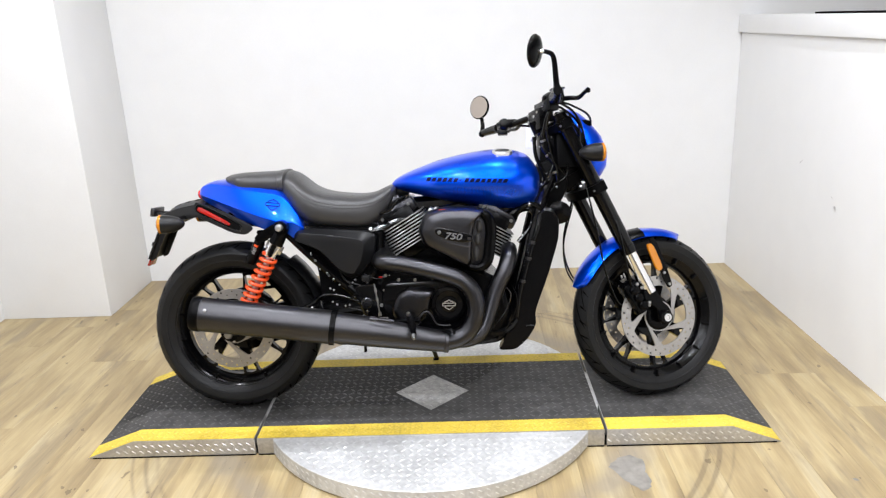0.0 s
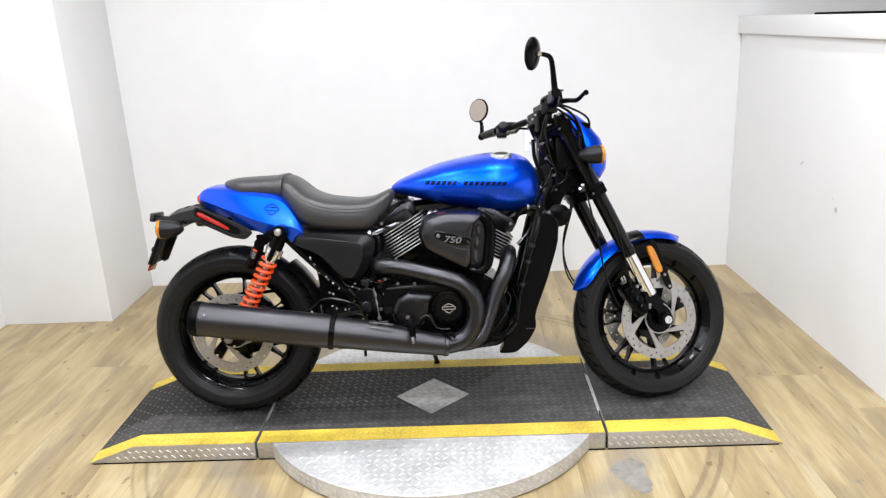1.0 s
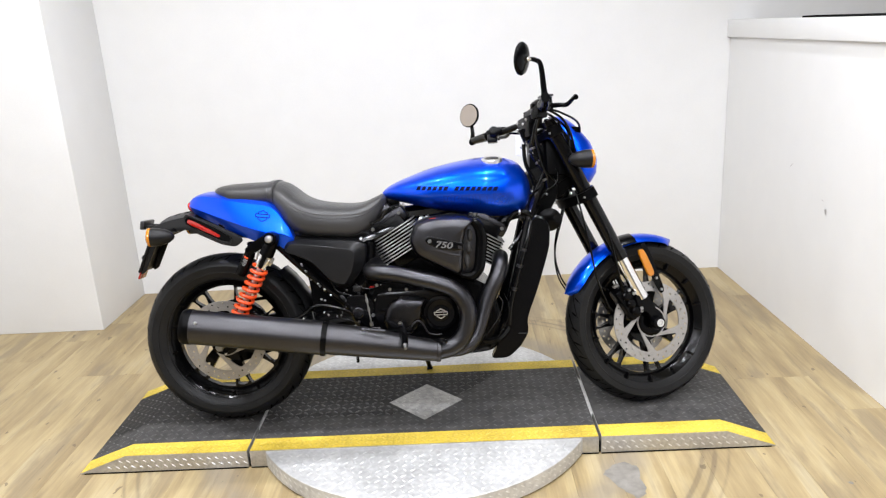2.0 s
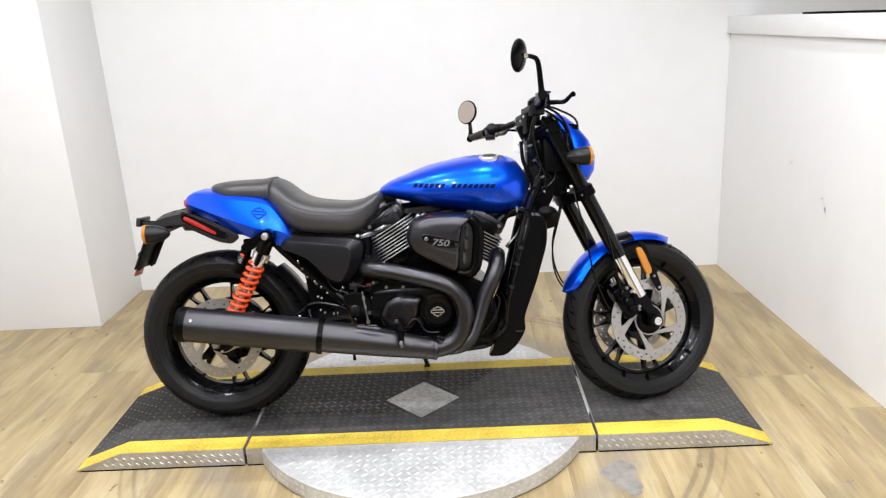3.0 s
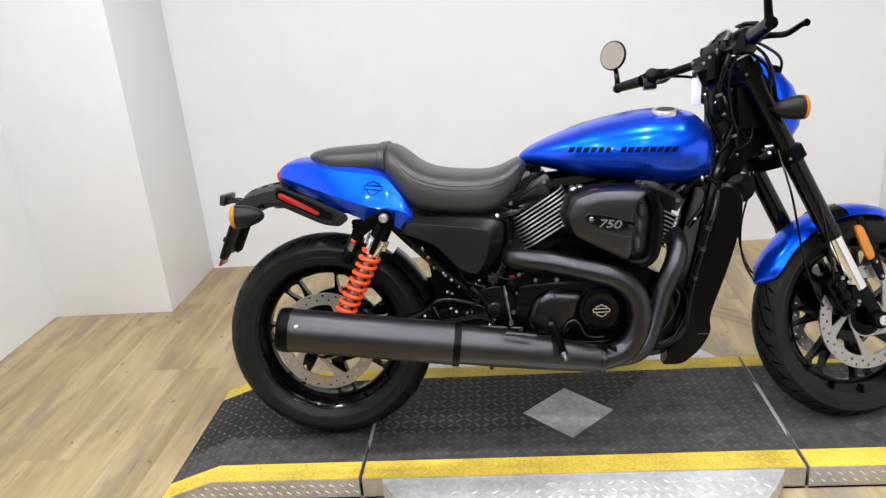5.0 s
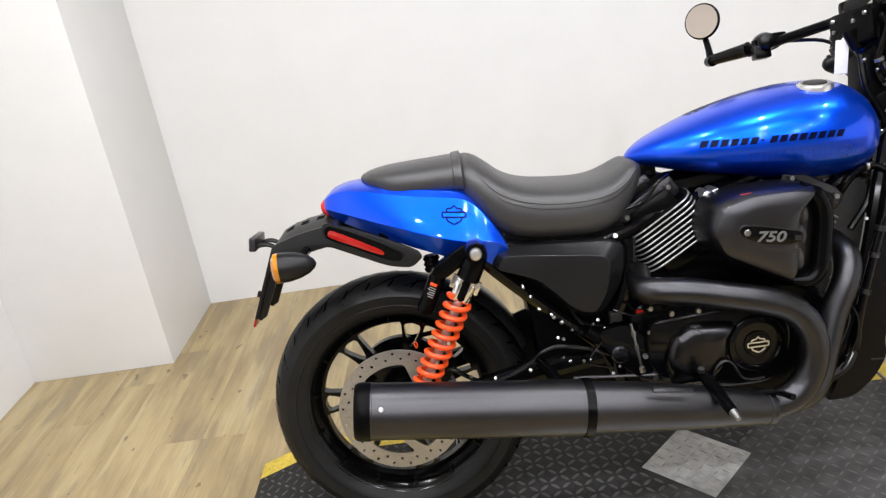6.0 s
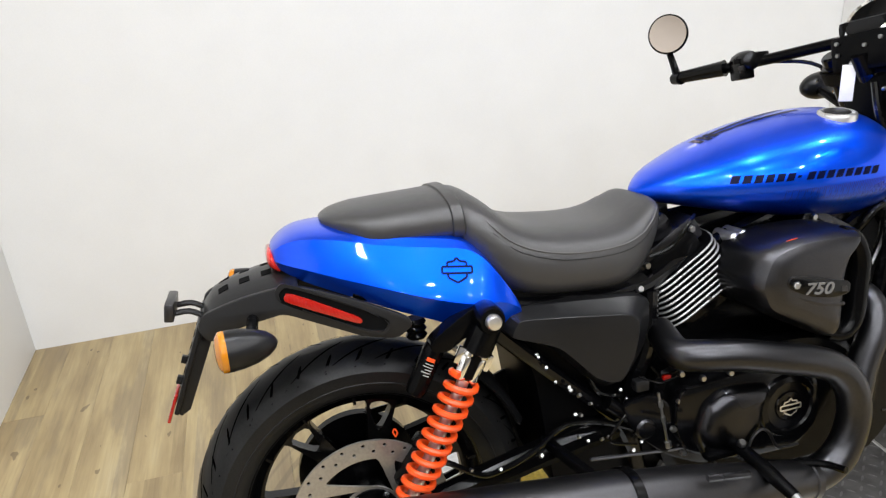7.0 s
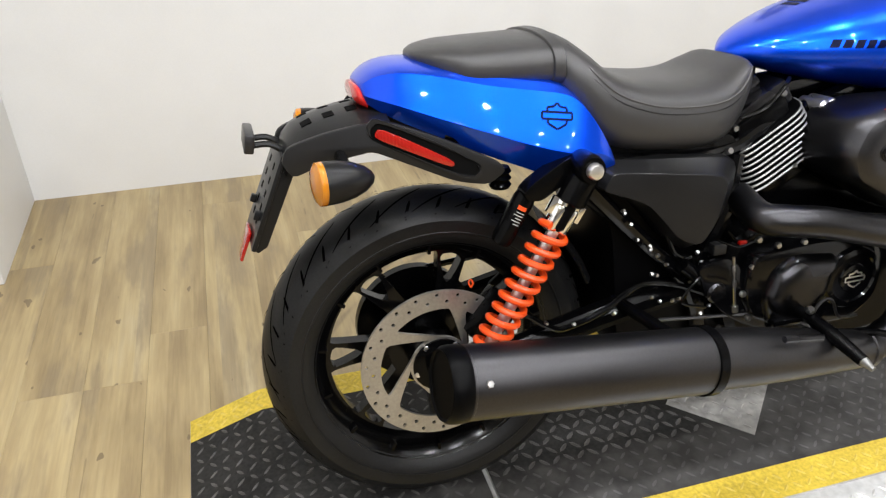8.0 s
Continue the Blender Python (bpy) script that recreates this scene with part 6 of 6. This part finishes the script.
tip_l = S @ Vector((1.051, 0.428, 1.048))
tip_r = S @ Vector((1.046, -0.433, 1.050))
IN = BIKE.inverted().to_3x3()
mirror(tip_l, tip_l + Vector((-0.008, 0.026, 0.111)), IN @ Vector((-0.70, -0.8, 0.28)), False)
mirror(tip_r, tip_r + Vector((-0.072, -0.030, 0.116)), IN @ Vector((-0.86, 0.45, 0.05)), True)

gauge = Matrix.Translation((1.175, 0, 1.088)) @ pose(0, 0, 0, 0, -52, 0) @ pose(0, 0, 0, -90)
dial = part("speedometer", turned(lathe([(0.040, 0.030), (0.050, 0.020), (0.053, -0.004), (0.050, -0.012), (0.046, -0.010)], 36, gauge), S), BLACK, bike, "round speedometer")
part("chrome_ring", turned(lathe([(0.047, -0.008), (0.053, -0.006), (0.054, -0.012), (0.049, -0.016), (0.046, -0.012)], 36, gauge, None, True), S), CHROME, dial, "chrome bezel ring")
part("dial_face", turned(lathe([(0.047, -0.006), (0.046, -0.0085), (0.010, -0.009)], 36, gauge), S), MATT, dial, "dark dial face")
part("ignition_lock", turned(rod((1.140, 0, 0.985), (1.122, 0, 1.026), 0.018, 16), S), BLACK, bike)
tag_ob = bmesh.new()
box(-0.002, 0.002, -0.0135, 0.0135, -0.075, 0, 0.0015, tag_ob)
KEY = Vector((1.112, 0.006, 1.006))
part("key_tag", turned(tag_ob, Matrix.Translation(KEY) @ BIKE.to_3x3().inverted().to_4x4() @ pose(0, 0, 0, 0, 5, 63)), TAG, bike, "white plastic key tag hanging from the ignition")
part("key", rod((1.122, 0.004, 1.020), KEY, 0.003, 6), BOLT, bike)

# ---- headlamp cowl and front signals ----
def screen(inset=0.0):
    rings = []
    for z, front, half, deep in ((0.806, 1.330, 0.050, 0.04), (0.819, 1.355, 0.078, 0.05), (0.852, 1.376, 0.098, 0.065), (0.901, 1.382, 0.106, 0.07), (0.960, 1.362, 0.100, 0.07), (1.020, 1.316, 0.080, 0.06), (1.050, 1.284, 0.055, 0.045), (1.064, 1.262, 0.028, 0.03)):
        outer, inner_ = [], []
        front, deep, half = front + 0.012 - inset, deep * 1.35, half - inset * 0.8
        for i in range(15):
            a = math.pi * (i / 14 - 0.5)
            outer.append(Vector((front - deep * (1 - math.cos(a) ** 0.8 if math.cos(a) > 0 else 1), half * math.sin(a), z)))
            inner_.append(Vector((front - 0.006 - deep * (1 - math.cos(a) ** 0.8 if math.cos(a) > 0 else 1), half * 0.95 * math.sin(a), z)))
        rings.append(outer + inner_[::-1])
    return skin(rings)


part("headlamp_cowl", turned(screen(), S), BLUE, bike, "glossy metallic blue headlamp cowl", 50)
lamp = part("headlamp", turned(lathe([(0.030, -0.115), (0.078, -0.085), (0.092, -0.03), (0.095, 0.02), (0.090, 0.045), (0.070, 0.055)], 32, along((1.290, 0, 0.915), (1.40, 0, 0.895))), S), BLACK, bike, "round black headlamp shell")
part("yoke_cover", turned(turned(box(-0.045, 0.045, -0.060, 0.060, -0.115, 0.085, 0.012), Matrix.Translation(PIVOT + STEM * 0.33 + AHEAD * 0.020) @ Matrix.Rotation(-RAKE, 4, "Y")), S), MATT, bike, "black cover between the yokes")
part("lamp_housing", turned(box(1.175, 1.315, -0.082, 0.082, 0.845, 1.022, 0.02), S), MATT, bike, "black housing behind the cowl")
part("cowl_lining", turned(screen(0.012), S), MATT, bike, "black lining of the headlamp cowl", 50)
part("frame_gusset", prism(rounded([(1.085, 0.70), (1.120, 0.865), (1.20, 0.905), (1.245, 0.80), (1.19, 0.69)], 3), -0.062, 0.062, 0.008), MATT, bike)
part("head_cover", prism(rounded([(1.140, 0.985), (1.205, 1.010), (1.270, 0.990), (1.300, 0.930), (1.305, 0.832), (1.250, 0.77), (1.150, 0.77), (1.136, 0.85), (1.140, 0.90)], 3), -0.048, 0.048, 0.008), MATT, bike, "black wiring cover at the steering head")
part("seat_base", prism(rounded([(0.25, 0.655), (0.27, 0.712), (0.54, 0.700), (0.575, 0.66)], 3), -0.128, 0.128, 0.008), BLACK, bike, "black seat base")
part("rubber_mount", lathe([(0.016, 0.0), (0.020, 0.006), (0.016, 0.012), (0.020, 0.018), (0.016, 0.024), (0.020, 0.030), (0.016, 0.038)], 16, along((0.122, -0.078, 0.634), (0.122, -0.078, 0.70))), HOSE, bike, "black ribbed rubber mount")
for hx, hz, ha in ((1.165, 0.905, 40), (1.190, 0.842, 60), (1.110, 0.760, 20), (1.150, 0.955, 70)):
    ring = lathe([(0.0085, -0.004), (0.0100, -0.003), (0.0100, 0.003), (0.0085, 0.004)], 14, Matrix.Translation((hx, -0.070, hz)) @ pose(0, 0, 0, 0, ha, 0) @ pose(0, 0, 0, 0, 0, 90), None, True)
    part("hose_clamp", ring, BOLT, bike, "small steel hose clamp" if ha == 40 else "")
part("horn", turned(lathe([(0.012, 0.0), (0.040, 0.006), (0.042, 0.018), (0.030, 0.026), (0.010, 0.03)], 24, along((1.20, -0.075, 0.70), (1.20, -0.16, 0.69))), Matrix.Identity(4)), BLACK, bike, "black horn disc")
part("coil_box", box(1.08, 1.16, -0.07, 0.07, 0.72, 0.80, 0.01), BLACK, bike)
part("cowl_stay", turned(rod((1.24, 0, 0.93), (1.33, 0, 0.92), 0.03, 12), S), BLACK, bike)
signal((1.296, -0.165, 0.890), (1, -0.10, 0), S, (1.245, -0.112, 0.893))
signal(S.inverted() @ Vector((1.236, 0.236, 0.950)), (1, 0.10, 0.04), S, (1.235, 0.112, 0.915))

# ---- hoses, cables, pegs, stand ----
def fork_pt(x, y, z):
    return S @ Vector((x, y, z))


cables = [
    ("brake_hose", [fork_pt(1.13, -0.19, 1.07), fork_pt(1.22, -0.15, 1.03), fork_pt(1.27, -0.11, 0.95), fork_pt(1.285, -0.08, 0.80), fork_pt(1.335, -0.075, 0.74), fork_pt(1.37, -0.12, 0.65), fork_pt(1.40, -0.125, 0.50), fork_pt(1.43, -0.10, 0.40)], 0.0045),
    ("brake_hose", [fork_pt(1.285, 0.02, 0.80), fork_pt(1.262, 0.02, 0.72), fork_pt(1.235, 0.04, 0.60), fork_pt(1.245, 0.05, 0.50), fork_pt(1.30, 0.07, 0.42), fork_pt(1.42, 0.09, 0.37)], 0.0032),
    ("brake_hose", [fork_pt(1.285, 0.00, 0.80), fork_pt(1.255, 0.00, 0.70), fork_pt(1.222, 0.01, 0.58), fork_pt(1.235, 0.03, 0.48), fork_pt(1.29, 0.06, 0.40)], 0.003),
    ("brake_hose", [(1.290, -0.12, 0.800), (1.310, -0.16, 0.690), (1.329, -0.16, 0.598), (1.349, -0.16, 0.492), (1.383, -0.16, 0.399), (1.405, -0.15, 0.365)], 0.0032),
    ("throttle_cable", [fork_pt(1.12, -0.22, 1.06), fork_pt(1.20, -0.18, 1.05), fork_pt(1.30, -0.10, 1.02), fork_pt(1.31, -0.02, 0.95), (1.20, -0.05, 0.85), (1.05, -0.06, 0.72)], 0.004),
    ("throttle_cable", [fork_pt(1.12, -0.20, 1.05), fork_pt(1.12, -0.14, 0.98), fork_pt(1.15, -0.09, 0.90), (1.20, -0.07, 0.82), (1.14, -0.075, 0.74)], 0.004),
    ("clutch_cable", [fork_pt(1.12, 0.22, 1.05), fork_pt(1.19, 0.14, 1.02), fork_pt(1.20, 0.06, 0.92), (1.19, -0.02, 0.80), (1.13, -0.11, 0.68)], 0.0045),
    ("wiring_loom", [fork_pt(1.16, 0.05, 1.05), fork_pt(1.16, -0.03, 0.96), (1.18, -0.05, 0.88), (1.12, -0.06, 0.78), (1.00, -0.08, 0.70)], 0.009),
    ("wiring_loom", [(1.15, -0.06, 0.82), (1.12, -0.09, 0.74), (1.10, -0.10, 0.66), (1.05, -0.115, 0.60)], 0.008),
    ("coolant_hose", [(1.12, -0.085, 0.69), (1.09, -0.09, 0.72), (1.03, -0.09, 0.70), (1.00, -0.08, 0.66)], 0.013),
    ("coolant_hose", [(1.05, -0.12, 0.35), (1.01, -0.15, 0.30), (0.96, -0.16, 0.28), (0.93, -0.14, 0.30)], 0.014),
    ("thin_wire", [(1.02, -0.15, 0.45), (1.035, -0.16, 0.41), (1.03, -0.16, 0.36), (0.995, -0.165, 0.30), (0.96, -0.165, 0.26)], 0.003),
    ("thin_wire", [(1.140, -0.075, 0.945), (1.154, -0.08, 0.926), (1.187, -0.082, 0.879), (1.225, -0.08, 0.831)], 0.003),
    ("thin_wire", [(1.195, -0.07, 0.89), (1.181, -0.08, 0.862), (1.153, -0.085, 0.808), (1.119, -0.08, 0.776)], 0.0035),
    ("wiring_loom", [(1.12, -0.05, 0.97), (1.125, -0.06, 0.90), (1.15, -0.07, 0.84), (1.165, -0.07, 0.77)], 0.007),
    ("wiring_loom", [fork_pt(1.150, -0.10, 1.055), fork_pt(1.135, -0.085, 1.00), (1.150, -0.060, 0.93), (1.190, -0.066, 0.865), (1.200, -0.075, 0.80)], 0.0065),
    ("throttle_cable", [fork_pt(1.13, -0.17, 1.06), fork_pt(1.19, -0.13, 1.045), fork_pt(1.245, -0.12, 1.00), fork_pt(1.25, -0.115, 0.93)], 0.0045),
    ("coolant_hose", [(1.150, -0.060, 0.80), (1.120, -0.075, 0.765), (1.080, -0.080, 0.745), (1.03, -0.085, 0.745)], 0.010),
    ("thin_wire", [(1.215, -0.075, 0.90), (1.235, -0.085, 0.86), (1.220, -0.090, 0.82), (1.180, -0.088, 0.80)], 0.0028),
    ("thin_wire", [(0.496, -0.18, 0.464), (0.470, -0.182, 0.447), (0.447, -0.182, 0.426), (0.436, -0.182, 0.401), (0.488, -0.18, 0.382)], 0.0028),
    ("thin_wire", [(0.515, -0.18, 0.47), (0.525, -0.182, 0.44), (0.535, -0.182, 0.41), (0.538, -0.18, 0.37)], 0.0028),
    ("thin_wire", [(0.500, -0.18, 0.515), (0.520, -0.184, 0.505), (0.545, -0.184, 0.496), (0.580, -0.18, 0.500)], 0.0022),
    ("brake_line", [(0.10, -0.145, 0.425), (0.133, -0.16, 0.424), (0.168, -0.16, 0.399), (0.199, -0.16, 0.382), (0.227, -0.16, 0.384), (0.266, -0.16, 0.394), (0.305, -0.16, 0.412), (0.344, -0.16, 0.437), (0.382, -0.155, 0.440), (0.45, -0.15, 0.42), (0.52, -0.16, 0.39)], 0.0055),
    ("thin_wire", [(0.47, -0.155, 0.47), (0.49, -0.165, 0.42), (0.53, -0.17, 0.37), (0.58, -0.18, 0.36)], 0.003),
    ("thin_wire", [(0.535, -0.16, 0.52), (0.555, -0.17, 0.50), (0.60, -0.175, 0.515)], 0.003),
    ("thin_wire", [(0.36, -0.15, 0.60), (0.40, -0.155, 0.55), (0.43, -0.155, 0.49), (0.48, -0.15, 0.47)], 0.005),
    ("thin_wire", [(0.56, -0.13, 0.72), (0.60, -0.14, 0.735), (0.63, -0.145, 0.77), (0.66, -0.12, 0.78)], 0.004),
]
for name, line, r in cables:
    part(name, tube(line, r, 8, 6), HOSE, bike)
# the radiator's side pipe with its clips, a hose bend above and a bare wire below
part("radiator_pipe", tube([(1.128, -0.138, 0.700), (1.110, -0.150, 0.640), (1.090, -0.152, 0.581), (1.047, -0.152, 0.424), (1.034, -0.150, 0.336)], 0.0095, 12, 5), GLOSS, bike, "glossy black radiator side pipe")
for cx, cz in ((1.096, 0.602), (1.080, 0.545), (1.058, 0.465)):
    part("pipe_clip", lathe([(0.0096, -0.006), (0.0112, -0.005), (0.0112, 0.005), (0.0096, 0.006)], 12, along((cx, -0.152, cz), (cx - 0.027, -0.152, cz - 0.1))), MUFFLER, bike)
part("coolant_hose", tube([(1.040, -0.095, 0.680), (1.050, -0.110, 0.705), (1.074, -0.114, 0.729), (1.109, -0.114, 0.733), (1.136, -0.112, 0.709), (1.130, -0.110, 0.674)], 0.0085, 10, 5), HOSE, bike)
part("hose_clamp", lathe([(0.0088, -0.004), (0.0104, -0.003), (0.0104, 0.003), (0.0088, 0.004)], 14, along((1.090, -0.114, 0.7335), (1.10, -0.114, 0.7335))), BOLT, bike)
part("thin_wire", tube([(0.996, -0.165, 0.450), (1.014, -0.168, 0.420), (0.998, -0.168, 0.369), (0.979, -0.168, 0.341), (0.947, -0.165, 0.300)], 0.0022, 6, 4), MUFFLER, bike, "bare grey wire")
# small bright bolt heads, which also stand in for glints along the frame
for bx, bz, r in ((0.316, 0.586, 0.003), (0.329, 0.564, 0.004), (0.344, 0.533, 0.003), (0.369, 0.517, 0.0035), (0.377, 0.462, 0.004), (0.398, 0.404, 0.0035), (0.468, 0.490, 0.004), (0.502, 0.451, 0.0035), (0.531, 0.457, 0.004), (0.547, 0.359, 0.0045), (0.505, 0.376, 0.0035), (0.485, 0.415, 0.003)):
    part("frame_bolt", bolt_head((bx, -0.166, bz), (-0.3, -1, 0.7), r, 0.008), BOLT, bike)
part("linkage_rod", rod((0.40, -0.165, 0.365), (0.62, -0.19, 0.352), 0.0035, 8), MUFFLER, bike, "steel brake linkage rod")
part("master_cylinder", rod((0.44, -0.165, 0.47), (0.50, -0.17, 0.42), 0.014, 12), BLACK, bike)
part("brake_light_switch", rod((0.534, -0.185, 0.478), (0.550, -0.185, 0.364), 0.0028, 8), BOLT, bike)
for k, r in ((0.20, 0.0055), (0.48, 0.0048), (0.95, 0.007)):
    a, b = Vector((0.534, -0.185, 0.478)), Vector((0.550, -0.185, 0.364))
    part("switch_nut", lathe([(r, -0.006), (r, 0.006)], 6, along(a.lerp(b, k), b)), BOLT, bike)
part("connector", box(0.491, 0.518, -0.185, -0.165, 0.486, 0.508, 0.004), PLASTIC, bike, "grey wiring connector")
part("pivot_cap", lathe([(0.020, 0.0), (0.020, -0.008), (0.016, -0.012), (0.006, -0.013)], 20, Matrix.Translation((0.505, -0.178, 0.411))), SATIN, bike, "round black pivot cap")
part("pipe_clip", tube([(0.532, -0.338, 0.388), (0.57, -0.340, 0.384), (0.610, -0.338, 0.377)], 0.0065, 8, 3), SATIN, bike, "black clip on the mid pipe")
part("red_connector", box(0.550, 0.566, -0.178, -0.168, 0.496, 0.503, 0.002), DARK_RED, bike, "small orange-red connector")
# more bright heads scattered as bolts and as stand-ins for sparkling highlights
for bx, bz in ((0.313, 0.591), (0.374, 0.509), (0.387, 0.495), (0.407, 0.475), (0.387, 0.458), (0.426, 0.398), (0.380, 0.414), (0.306, 0.394), (0.172, 0.402), (0.227, 0.388), (0.481, 0.468), (0.474, 0.355), (0.47, 0.455), (0.50, 0.445), (0.535, 0.45), (0.538, 0.40), (0.554, 0.360), (0.576, 0.365), (0.585, 0.505), (0.49, 0.36), (0.55, 0.57), (0.66, 0.63), (0.98, 0.51), (1.00, 0.49), (1.06, 0.63), (0.455, 0.48), (0.46, 0.43), (0.44, 0.40), (0.51, 0.39), (0.52, 0.43)):
    part("frame_bolt", bolt_head((bx, -0.162, bz), (random.uniform(-0.5, 0.5), -1, random.uniform(-0.1, 0.9)), random.uniform(0.0022, 0.0044), 0.007), BOLT, bike)
for bx, bz, r in ((1.279, 0.787, 0.0055), (1.179, 0.965, 0.0028), (1.108, 0.957, 0.0038), (1.135, 0.933, 0.0028), (1.194, 0.788, 0.004), (1.14, 0.80, 0.003)):
    part("head_bolt", bolt_head((bx, -0.085, bz), (-0.2, -1, 0.5), r, 0.008), BOLT, bike)
part("cover_bolt", bolt_head((0.527, -0.145, 0.668), (0, -1, 0.3), 0.007, 0.010), BOLT, bike)
bracket = prism(rounded([(0.46, 0.47), (0.53, 0.48), (0.60, 0.40), (0.69, 0.35), (0.69, 0.31), (0.62, 0.31), (0.54, 0.35), (0.48, 0.41)], 3), -0.185, -0.168, 0.004)
part("peg_bracket", bracket, GLOSS, bike, "black footpeg bracket")
part("heel_plate", turned(box(0.60, 0.69, -0.235, -0.215, 0.345, 0.356, 0.003), Matrix.Identity(4)), BLACK, bike)
peg = part("footpeg", tube([(0.655, -0.19, 0.360), (0.66, -0.24, 0.365), (0.668, -0.30, 0.352), (0.676, -0.37, 0.333)], [0.009, 0.012, 0.014, 0.011], 12, 4), BLACK, bike, "black footpeg with a bright tip")
part("peg_tip", rod((0.676, -0.368, 0.334), (0.679, -0.390, 0.327), 0.0095, 12, None, 0.005), DULL, peg)
part("peg_bolt", bolt_head((0.655, -0.255, 0.378), (0, -0.6, 1), 0.008, 0.010), BOLT, peg)
part("brake_pedal", tube([(0.66, -0.20, 0.335), (0.72, -0.235, 0.315), (0.79, -0.29, 0.325), (0.81, -0.335, 0.33)], 0.007, 8, 4), BLACK, bike)
FOOT = BIKE.inverted() @ Vector((0.008, 2.836, DECK + 0.0012))
stand_leg = tube([(0.68, 0.10, 0.29), (0.70, 0.20, 0.185), FOOT + Vector((0, -0.012, 0.016)), FOOT + Vector((0, 0, 0.004))], [0.011, 0.010, 0.009, 0.009], 10, 4)
join(stand_leg, turned(box(-0.012, 0.012, -0.012, 0.012, 0.0, 0.005, 0.002), Matrix.Translation(FOOT) @ IN.to_4x4()))
part("side_stand", stand_leg, BLACK, bike, "black side stand, folded out")
part("stand_stop", rod((0.486, -0.14, 0.262), (0.486, -0.14, 0.222), 0.0055, 8), BLACK, bike)

# ---- floor planks, one board each ----
WIDE, LONG, GAPW = 0.152, 1.22, 0.0004
board_me = mesh_from(prism([(0, 0), (WIDE - GAPW, 0), (WIDE - GAPW, -0.0055), (0, -0.0055)], 0, LONG - GAPW, 0.0003, None, 1), "floor_plank", PLANK)
cols = int((2.0 - LEFT_X) / WIDE) + 1
FIRST = {}
for i in range(cols):
    x = LEFT_X - 0.05 + i * WIDE
    start = -2.0 - random.choice((0.13, 0.41, 0.63, 0.86, 1.05))
    FIRST[i] = start
    for j in range(7):
        y = start + j * LONG
        if y > BACK_Y or (x > 1.9 and y < 0.0):
            continue
        ob = new("floor_plank", board_me)
        ob.matrix_basis = Matrix.Translation((x, y, -0.0004 * random.random()))
        ob.parent = floor

# the same boards over the rest of the shop floor
grid, faces = [], []
for i in range(-14, cols + 15):
    x = LEFT_X - 0.05 + i * WIDE
    y = -5.1 - random.random() * LONG
    while y < BACK_Y + 0.1:
        inside = 0 <= i < cols and not x > 1.9
        y0, y1 = max(y, -5.0), min(y + LONG - GAPW, BACK_Y)
        if inside:
            y1 = min(y1, FIRST[i] - GAPW)
        if -4.4 < x < 3.85 and y1 > y0 + 0.01:
            k = len(grid)
            grid += [(x, y0, -0.0008), (x + WIDE - GAPW, y0, -0.0008), (x + WIDE - GAPW, y1, -0.0008), (x, y1, -0.0008)]
            faces.append((k, k + 1, k + 2, k + 3))
        y += LONG
field_me = bpy.data.meshes.new("floor_boards")
field_me.from_pydata(grid, [], faces)
field_me.materials.append(PLANK)
field = new("floor_boards", field_me)
field.parent = floor
tagged(field, "", "", "", "stuff")

# bare spots where the print has worn through
for spot in (
    ((0.596, 2.126), (0.640, 2.165), (0.685, 2.189), (0.724, 2.152), (0.712, 2.08), (0.722, 2.008), (0.686, 1.980), (0.641, 2.032)),
    ((0.143, 1.793), (0.22, 1.815), (0.307, 1.856), (0.371, 1.836), (0.325, 1.802), (0.25, 1.79), (0.165, 1.747)),
    ((-0.058, 1.759), (-0.025, 1.796), (0.05, 1.79), (0.113, 1.797), (0.116, 1.763), (0.04, 1.75), (-0.016, 1.717)),
    ((0.404, 1.923), (0.445, 1.928), (0.479, 1.921), (0.455, 1.89), (0.428, 1.877)),
    ((-0.46, 1.905), (-0.40, 1.90), (-0.33, 1.855), (-0.30, 1.825), (-0.36, 1.83), (-0.43, 1.87)),
    ((-0.275, 1.80), (-0.225, 1.805), (-0.19, 1.785), (-0.235, 1.765)),
    ((1.352, 2.026), (1.366, 2.028), (1.374, 2.018), (1.360, 2.012)),
):
    ragged = [(x + random.uniform(-0.006, 0.006), y + random.uniform(-0.005, 0.005)) for x, y in rounded(spot, 3)]
    patch = bmesh.new()
    patch.faces.new([patch.verts.new((x, y, 0.0004)) for x, y in ragged])
    part("worn_patch", patch, WORN, floor, "grey bare patch worn through the vinyl")
    if spot[0][0] in (0.143, -0.058, 0.404):
        part("torn_edge", tube([(x, y, 0.0008) for x, y in spot[:4]], 0.0010, 5, 4), SUBFLOOR, floor, "dark torn edge")
